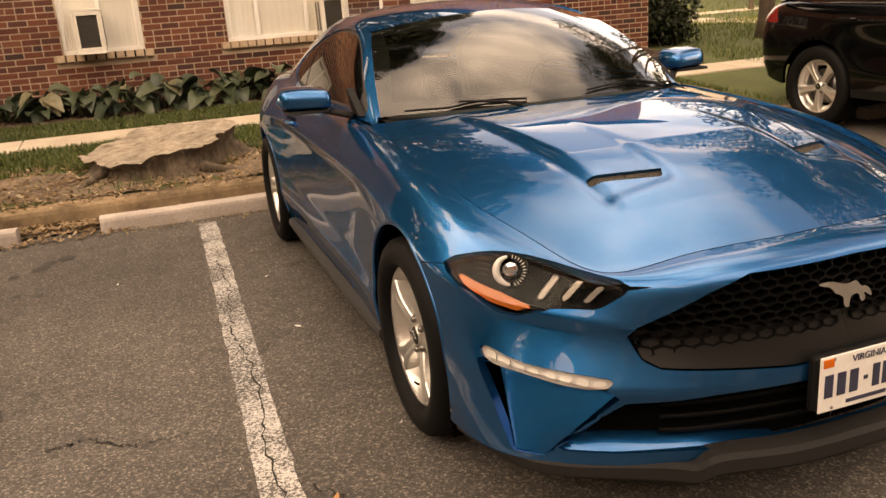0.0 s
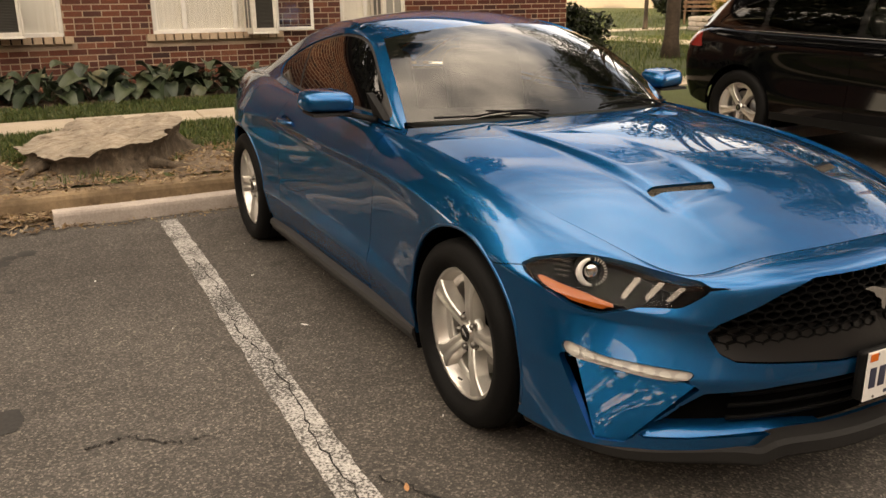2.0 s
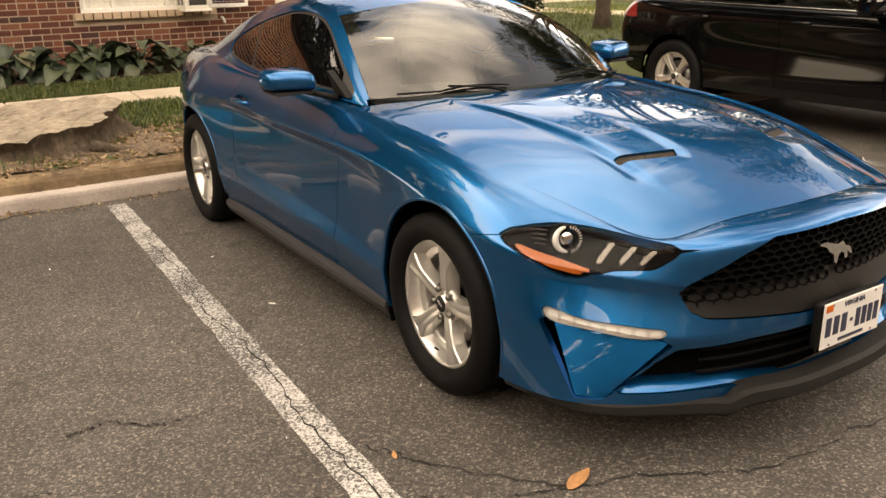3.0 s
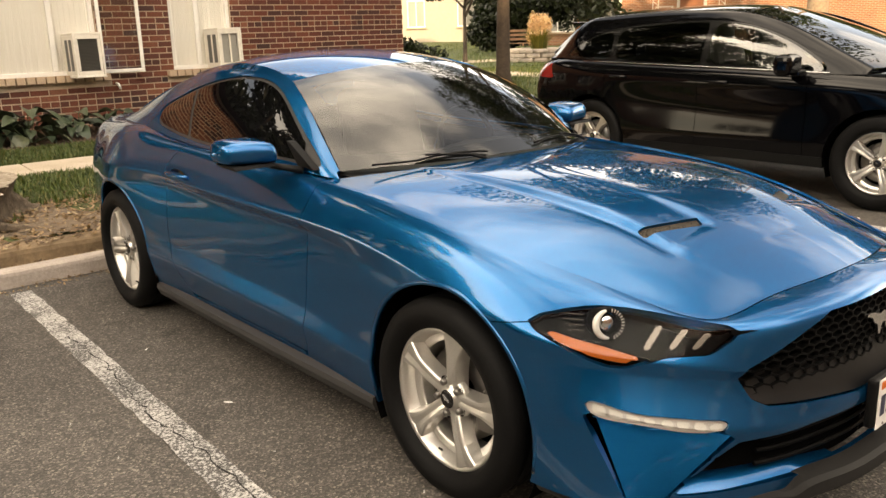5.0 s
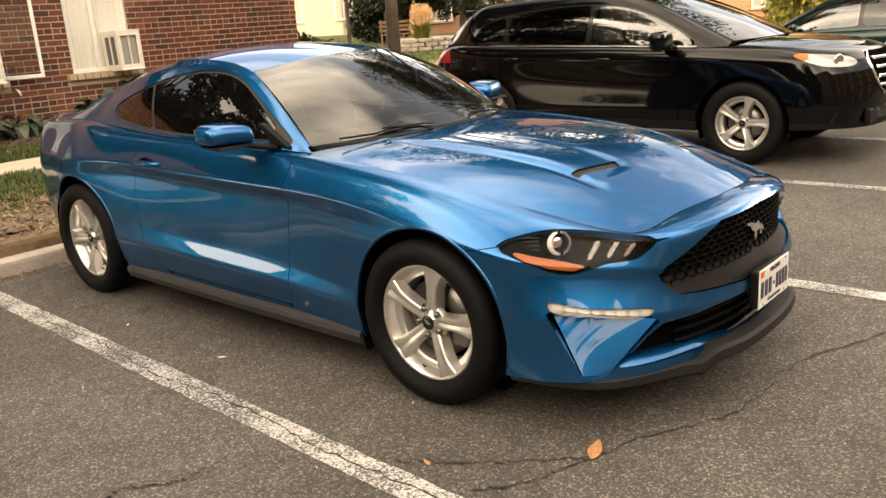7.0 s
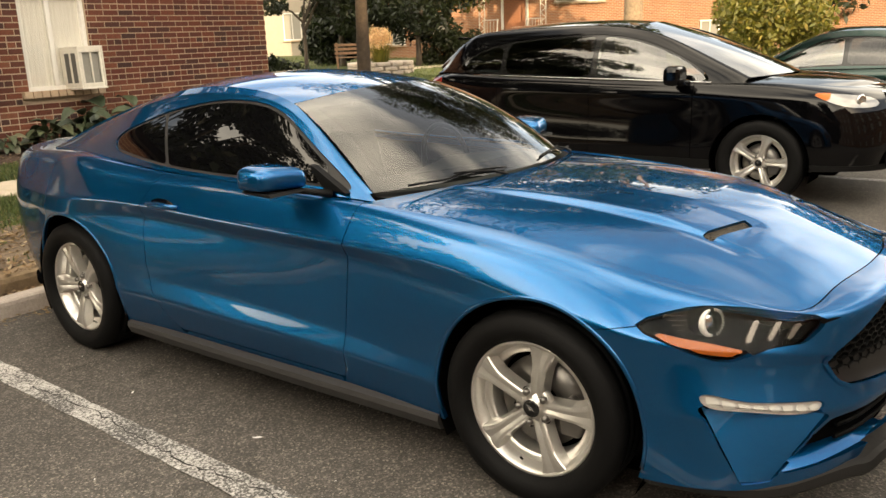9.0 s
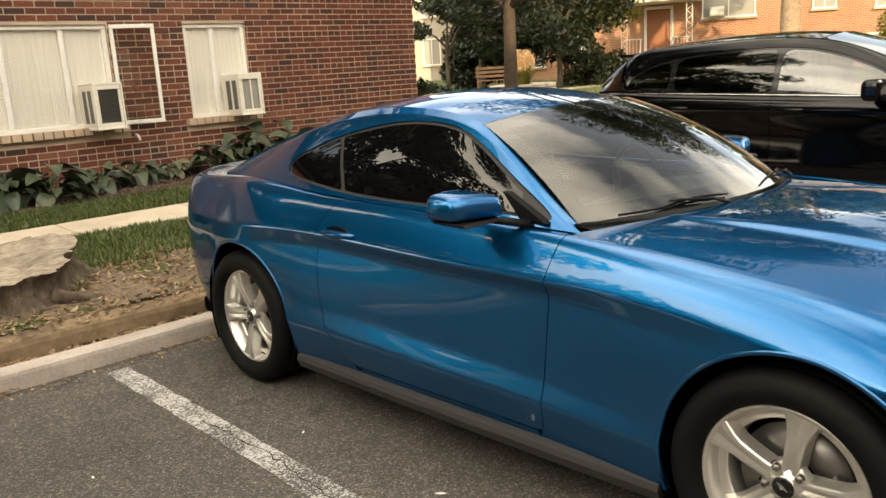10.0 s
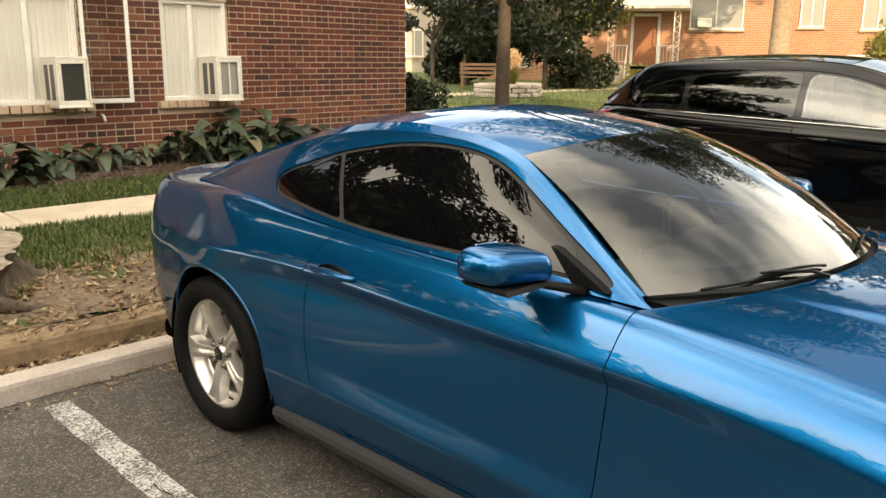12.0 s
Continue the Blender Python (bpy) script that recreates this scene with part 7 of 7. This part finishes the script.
# unseen trees, added to block sky and darken the coupe's flank and windows
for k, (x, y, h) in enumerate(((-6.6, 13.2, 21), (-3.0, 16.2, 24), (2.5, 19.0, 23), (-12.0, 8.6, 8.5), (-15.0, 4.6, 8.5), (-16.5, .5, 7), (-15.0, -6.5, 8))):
    tree(x, y, .1, .26, 2.6, lumps_in(0, 0, 1.0, h, 3.6, 26 if h < 10 else 60, 50 + k, (1.2, 2.0)), 15000 if h < 10 else 30000, .20 if h < 10 else .24, 50 + k, "dense dark tree, unseen, added to block sky round the lot", SHADED_LEAF)


def shrub(name, x, y, rx, ry, h, count, size, seed, label, leaf=None):
    rng = random.Random(seed)
    z = ground_z(y)
    lumps = []
    for _ in range(22):
        lumps.append((rng.uniform(-rx, rx) * .75, rng.uniform(-ry, ry) * .75, h * rng.uniform(.14, .74), h * .29))
    ob = tagged(empty(name, (x, y, z)), label, "shrub")
    part("stems", tube([(0, 0, -.05), (0, 0, h * .5)], [.05, .02], 6), BARK, ob)
    part("foliage", leaf_cloud(lumps, count, size, seed, .9), leaf or SHADED_LEAF, ob)


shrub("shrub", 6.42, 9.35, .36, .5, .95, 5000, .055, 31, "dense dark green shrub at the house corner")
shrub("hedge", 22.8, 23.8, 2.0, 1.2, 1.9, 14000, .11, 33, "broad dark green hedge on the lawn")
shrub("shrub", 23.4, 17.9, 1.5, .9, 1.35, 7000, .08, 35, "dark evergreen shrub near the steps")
shrub("shrub", 26.0, 17.0, .70, .6, 1.05, 3200, .06, 36, "round sunlit yellow green bush", SUNLIT_LEAF)
shrub("shrub", 22.3, 5.8, 1.5, 1.2, 3.0, 9000, .10, 37, "tall sunlit yellow green bush", SUNLIT_LEAF)
shrub("shrub", 30.2, 13.6, 2.2, .6, 1.1, 5000, .09, 38, "low sunlit bush along the far wall", SUNLIT_LEAF)
shrub("shrub", 30.8, 9.2, 1.2, .8, 2.6, 5000, .10, 39, "sunlit climbing bush at the far wall", SUNLIT_LEAF)


def plume_grass(x, y):
    """A clump of ornamental grass with pale plumes in a ring of stones."""
    rng = random.Random(77)
    z = ground_z(y)
    ob = tagged(empty("ornamental_grass", (x, y, z)), "tall ornamental grass with pale pinkish plumes", "plant")
    verts, faces = [], []
    for _ in range(420):
        q, r = rng.uniform(0, 6.28), rng.uniform(0, .25)
        h, out = rng.uniform(.45, .95), rng.uniform(.1, .5)
        dx, dy = math.cos(q), math.sin(q)
        k = len(verts)
        for t in (0, .5, 1):
            w = .012 * (1 - t * .8)
            px, py, pz = dx * (r + out * t * t), dy * (r + out * t * t), .3 + h * t * (1 - .25 * t)
            verts += [(px - dy * w, py + dx * w, pz), (px + dy * w, py - dx * w, pz)]
        faces += [(k, k + 1, k + 3, k + 2), (k + 2, k + 3, k + 5, k + 4)]
    part("blades", mesh_of("blades", verts, faces), SUNLIT_LEAF, ob)
    lumps = [(.42 * math.cos(q) * rng.uniform(.2, 1), .42 * math.sin(q) * rng.uniform(.2, 1), rng.uniform(.75, 1.35), .10) for q in (k * .6 for k in range(30))]
    part("plumes", leaf_cloud(lumps, 2600, .035, 5, 2.4), PLUME, ob)
    ring = tagged(empty("stone_planter", (x, y, z)), "round planter ring of stacked pale stones", "planter")
    for row in range(3):
        for k in range(14):
            q = 2 * math.pi * (k + .5 * (row % 2)) / 14
            m = pose(1.0 * math.cos(q), .8 * math.sin(q), .07 + .13 * row, 0, 0, math.degrees(q) + 90)
            part("stone", PLANTER_STONE, None, ring).matrix_basis = m
    part("soil", lathe([(.30, .85), (.32, .5), (.33, .001)], 20, "z"), MULCH, ring)


PLUME = leaf_mat("plume", (.62, .36, .20), (.86, .62, .42))


def stone_mesh():
    bm = box(.40, .22, .12, (0, 0, 0), .03, 2)
    me = bpy.data.meshes.new("stone")
    bm.to_mesh(me)
    bm.free()
    me.materials.append(STOP_CONC)
    return me


PLANTER_STONE = stone_mesh()
plume_grass(16.7, 15.9)


def bench(x, y, turn):
    ob = tagged(empty("bench", (x, y, ground_z(y)), turn), "weathered wooden garden bench on the lawn", "bench")
    for k in range(4):
        part("seat_slat", box(1.4, .09, .03, (0, -.18 + .12 * k, .44), .005), BENCH_WOOD, ob)
    for k in range(3):
        part("back_slat", box(1.4, .03, .09, (0, .26 + .02 * k, .58 + .14 * k), .005), BENCH_WOOD, ob)
    for s in (-1, 1):
        part("leg", merge(box(.07, .07, .44, (s * .62, -.18, .22), .005), box(.07, .07, .95, (s * .62, .25, .475), .005), box(.07, .5, .05, (s * .62, .03, .60), .005)), BENCH_WOOD, ob)


BENCH_WOOD = plain("bench_wood", (.20, .12, .07), .8, grain=.3, scale=20.0)
bench(18.9, 19.0, -45)
tagged(slab("pavement", 9.5, 26, 16.9, 18.0, lambda x, y: ground_z(y) + .012, WALK_CONC, 12, 1), "pale concrete garden path", kind="structure")
tagged(slab("pavement", 10.5, 11.9, 4.3, 15.6, lambda x, y: ground_z(y) + .012, WALK_CONC, 1, 12), "pale concrete garden path", kind="structure")


def far_brick(name="far_brick", k=1.0):
    """Coursed brick for walls too far off to tell single bricks apart."""
    m = Mat(name, rough=.88)
    m.local()
    mp = m.node("ShaderNodeMapping", Scale=(1, 1, 1), Rotation=(radians(90), 0, 0))
    m.link(m.coord(), mp.inputs["Vector"])
    b = m.node("ShaderNodeTexBrick", Scale=1.0, Mortar_Size=.012, Brick_Width=.215, Row_Height=.072)
    b.inputs["Color1"].default_value = (.36 * k, .135 * k, .058 * k, 1)
    b.inputs["Color2"].default_value = (.26 * k, .09 * k, .042 * k, 1)
    b.inputs["Mortar"].default_value = (.40 * k, .30 * k, .21 * k, 1)
    m.link(mp.outputs["Vector"], b.inputs["Vector"])
    v = m.ramp(m.noise(.8, 4.0, .6), [(.3, grey(.85)), (.7, grey(1.12))])
    m.base(m.mix(1.0, b.outputs["Color"], v, "MULTIPLY"))
    return m.m


FAR_BRICK = far_brick()
# far brick dimmed in colour, to darken what the coupe's nose reflects
DIMMED_BRICK = far_brick("dimmed_brick", .45)
ROOF_DARK = plain("roof_shingle", (.06, .052, .046), .9, grain=.3, scale=8.0)
IRON_WHITE = plain("white_iron", (.70, .66, .58), .5)
DOOR_WOOD = plain("door_brown", (.26, .10, .045), .5, grain=.2, scale=15.0)


def far_window(parent, x, z, w, h, y=0.0):
    f = part("window", merge(box(w + .12, .08, .07, (x, y - .03, z), .01), box(w + .12, .08, .07, (x, y - .03, z + h), .01), box(.06, .08, h - .07, (x - w / 2, y - .03, z + h / 2), .01), box(.06, .08, h - .07, (x + w / 2, y - .03, z + h / 2), .01), box(.05, .07, h - .07, (x, y - .028, z + h / 2), .01)), WHITE_PAINT, parent, "white framed window")
    part("pane", box(w - .06, .02, h - .07, (x, y - .012, z + h / 2)), FAR_PANE, f)
    part("sill", box(w + .22, .14, .08, (x, y - .06, z - .08), .01), SILL_BRICK, f)
    return f


FAR_PANE = plain("far_pane", (.30, .29, .26), .05)


def porch_house():
    """The sunlit brick house with a small porch, ironwork posts and steps."""
    h = tagged(empty("house", (31.2, 20.2, 0), -60.6), "sunlit red brick house with a white ironwork porch", "house")
    part("wall", box(30, 8, 8.2, (6.2, 4.0, 4.0)), FAR_BRICK, h)
    part("roof", prism([(-.6, 8.1), (8.6, 8.1), (4.0, 10.6)], -9.4, 21.8), ROOF_DARK, h)
    for x, z, w, hh in ((3.1, 2.9, 2.2, 1.3), (7.0, 3.0, .9, 1.3), (9.6, 2.9, 1.2, 1.4), (12.6, 2.9, 1.2, 1.4), (-3.4, 1.2, .7, 1.3), (-6.0, 1.2, 1.6, 1.4), (3.1, 5.6, 2.2, 1.3), (7.0, 5.6, .9, 1.3), (10.5, 5.6, 1.2, 1.3), (-3.4, 5.6, 1.2, 1.3), (4.6, .95, 1.6, .55), (9.0, .9, .8, .9)):
        far_window(h, x, z, w, hh)
    part("door", box(1.0, .08, 2.1, (.1, -.05, 2.35), .02), DOOR_WOOD, h, "brown front door")
    part("door_frame", merge(box(.12, .1, 2.2, (-.48, -.05, 2.35), .01), box(.12, .1, 2.2, (.68, -.05, 2.35), .01), box(1.28, .1, .12, (.1, -.05, 3.5), .01)), WHITE_PAINT, h)
    part("porch_floor", box(3.2, 1.8, .9, (.1, -.92, .85), .02), WALK_CONC, h)
    part("porch_roof", merge(box(3.7, 2.2, .16, (.1, -1.0, 3.75), .02), prism([(-2.0, 3.84), (.0, 3.84), (.0, 4.25)], -1.7, 1.9)), IRON_WHITE, h)
    for x in (-1.3, 1.45):
        p = part("porch_post", merge(box(.035, .035, 2.4, (x - .12, -1.75, 2.5)), box(.035, .035, 2.4, (x + .12, -1.75, 2.5))), IRON_WHITE, h, "white ironwork lattice post")
        for k in range(11):
            a = .12 if k % 2 else -.12
            part("lattice_bar", tube([(x - a, -1.75, 1.35 + .21 * k), (x + a, -1.75, 1.56 + .21 * k)], .014, 5), IRON_WHITE, p)
    for x0, x1 in ((-1.3, -.55), (.75, 1.45)):
        r = part("rail", box(x1 - x0, .04, .04, ((x0 + x1) / 2, -1.75, 2.15)), IRON_WHITE, h)
        part("lower_rail", box(x1 - x0, .03, .03, ((x0 + x1) / 2, -1.75, 1.45)), IRON_WHITE, r)
        for k in range(5):
            part("baluster", box(.018, .018, .7, (x0 + (x1 - x0) * (k + .5) / 5, -1.75, 1.8)), IRON_WHITE, r)
    for k in range(5):
        part("step", box(1.3, .30, .18, (.1, -1.97 - .3 * k, 1.2 - .18 * k), .015), WALK_CONC, h)
    for x in (-.58, .78):
        r = part("stair_rail", tube([(x, -1.75, 2.15), (x, -3.3, 1.25), (x, -3.35, .55)], .022, 6), IRON_WHITE, h)
        for k in range(5):
            part("baluster", tube([(x, -2.0 - .27 * k, 2.0 - .155 * k), (x, -2.0 - .27 * k, 1.25 - .16 * k)], .010, 5), IRON_WHITE, r)
    part("air_conditioner", box(.6, .5, .4, (2.6, -.2, 3.15), .03), AC_CREAM, h)


porch_house()


def plain_house(name, label, at, turn, size, wall, windows, roof_h=2.0):
    w, d, z = size
    h = tagged(empty(name, at, turn), label, "house")
    part("wall", box(w, d, z, (0, d / 2, z / 2)), wall, h)
    part("roof", prism([(-.5, z + .002), (d + .5, z + .002), (d / 2, z + roof_h)], -w / 2 - .5, w / 2 + .5), ROOF_DARK, h)
    for x, zz, ww, hh in windows:
        far_window(h, x, zz, ww, hh)
    return h


SIDING = plain("white_siding", (.34, .30, .24), .6, grain=.06, scale=6.0)
plain_house("house", "white sided house beyond the hedge", (32, 36, 0), -45, (16, 8, 7), SIDING, [(x, z, 1.0, 1.5) for x in (-6, -3, 0, 3, 6) for z in (1.6, 4.4)])
plain_house("house", "dark brick house in the shade of trees", (29.4, 26.8, 0), -52, (6, 6, 6), FAR_BRICK, [(x, z, .9, 1.4) for x in (-1.8, 1.8) for z in (1.4, 3.9)])
# two unseen blocks, added to hold the low sun off the lot
plain_house("apartment_building", "tall brick building, unseen, added to keep sun off the parking lot", (-28.2, -22, 0), 180, (30, 10, 15), DIMMED_BRICK, [(-12 + 6 * k, z, 1.4, 1.5) for k in range(5) for z in (1.5, 4.5, 7.5, 10.5)], .6)
plain_house("apartment_building", "long brick building, unseen, added to keep sun off the parking lot", (13.45, -22.2, 0), 180, (53, 10, 12), DIMMED_BRICK, [(-22 + 6 * k, z, 1.4, 1.5) for k in range(8) for z in (1.5, 4.5, 7.5, 10.0)], .6)
# unseen block, added for a dark band in the coupe's side reflections
plain_house("apartment_building", "brick building, unseen, added to darken reflections beside the parking lot", (-28, -2, 0), 90, (26, 10, 7.5), DIMMED_BRICK, [(-10 + 5 * k, z, 1.4, 1.5) for k in range(5) for z in (1.5, 4.5)], 1.2)
plain_house("apartment_building", "brick apartment building beyond the parked cars", (56, -8, 0), -90, (36, 10, 8), DIMMED_BRICK, [(-15 + 5 * k, z, 1.4, 1.5) for k in range(7) for z in (1.5, 4.5)], 1.2)

# ---------------------------------------------------------------- bricks of the near house, laid last
COURSE, LONG, SHORT, JOINT = .074, .215, .1075, .011


def brick_box(x0, x1, z0, z1, proud, base):
    """Verts and faces of a brick face that stands out from the mortar, with chamfered edges."""
    y0, y1, c = WALL_Y + .004, WALL_Y - proud, .003
    v = [(x0, y0, z0), (x1, y0, z0), (x1, y0, z1), (x0, y0, z1), (x0 + c, y1, z0 + c), (x1 - c, y1, z0 + c), (x1 - c, y1, z1 - c), (x0 + c, y1, z1 - c)]
    f = [(4, 5, 6, 7), (0, 1, 5, 4), (1, 2, 6, 5), (2, 3, 7, 6), (3, 0, 4, 7)]
    return v, [tuple(base + i for i in q) for q in f]


def lay_bricks():
    rng = random.Random(15)
    verts, faces = [], []
    shared = {}
    singles = 0
    rows = int((HOUSE_TOP - .05) / COURSE)
    for r in range(rows):
        z0 = .02 + r * COURSE
        z1 = z0 + COURSE - JOINT
        head = r % 6 == 3
        pitch = SHORT if head else LONG
        x = HOUSE_X0 + (0 if head else (LONG / 2 if r % 2 else 0)) - LONG
        while x < HOUSE_X1:
            spans = [(max(x, HOUSE_X0), min(x + pitch - JOINT, HOUSE_X1 - .002))]
            for o in OPENINGS:
                if z1 > o[2] - .095 and z0 < o[3]:
                    lo, hi = (o[0] - .10, o[1] + .10) if z0 < o[2] - .005 else (o[0] - .004, o[1] + .004)
                    cut = []
                    for a, b in spans:
                        if b <= lo or a >= hi:
                            cut.append((a, b))
                        else:
                            if a < lo - .02:
                                cut.append((a, lo))
                            if b > hi + .02:
                                cut.append((hi, b))
                    spans = cut
            for a, b in spans:
                if b - a < .02:
                    continue
                proud = .006 + rng.uniform(0, .004)
                dz = rng.uniform(-.0012, .0012)
                whole = abs(b - a - (pitch - JOINT)) < 1e-6
                if whole and singles < 300 and 3.1 < x < 5.6 and 1.05 < z0 < 2.7:
                    key = (head, rng.randrange(3))
                    if key not in shared:
                        v, f = brick_box(0, pitch - JOINT, 0, COURSE - JOINT, .006 + .002 * key[1], 0)
                        shared[key] = mesh_of("brick", v, f)
                        shared[key].materials.append(BRICK)
                    ob = new("brick", shared[key])
                    ob.parent = wall_north
                    ob.location = (a, 0, z0 + dz)
                    singles += 1
                else:
                    v, f = brick_box(a, b, z0 + dz, z1 + dz, proud, len(verts))
                    verts += v
                    faces += f
            x += pitch
    me = bpy.data.meshes.new("brickwork")
    me.from_pydata(verts, [], faces)
    ob = part("brickwork", me, BRICK_JOINED, wall_north)
    tagged(ob, kind="stuff")


def joined_brick():
    m = Mat("red_brick_joined", rough=.85)
    tone = m.ramp(m.island(), [(0.0, (0.036, 0.016, 0.014)), (0.2, (0.085, 0.024, 0.014)), (0.6, (0.125, 0.034, 0.017)), (0.85, (0.16, 0.048, 0.023)), (1.0, (0.19, 0.075, 0.042))])
    g = m.ramp(m.noise(45.0, 6.0, 0.7), [(0.3, grey(0.70)), (0.7, grey(1.22))])
    m.base(m.mix(1.0, tone, g, "MULTIPLY"))
    m.bump(m.noise(90.0, 5.0, 0.7), 0.5, 0.006)
    return m.m


BRICK_JOINED = joined_brick()
lay_bricks()
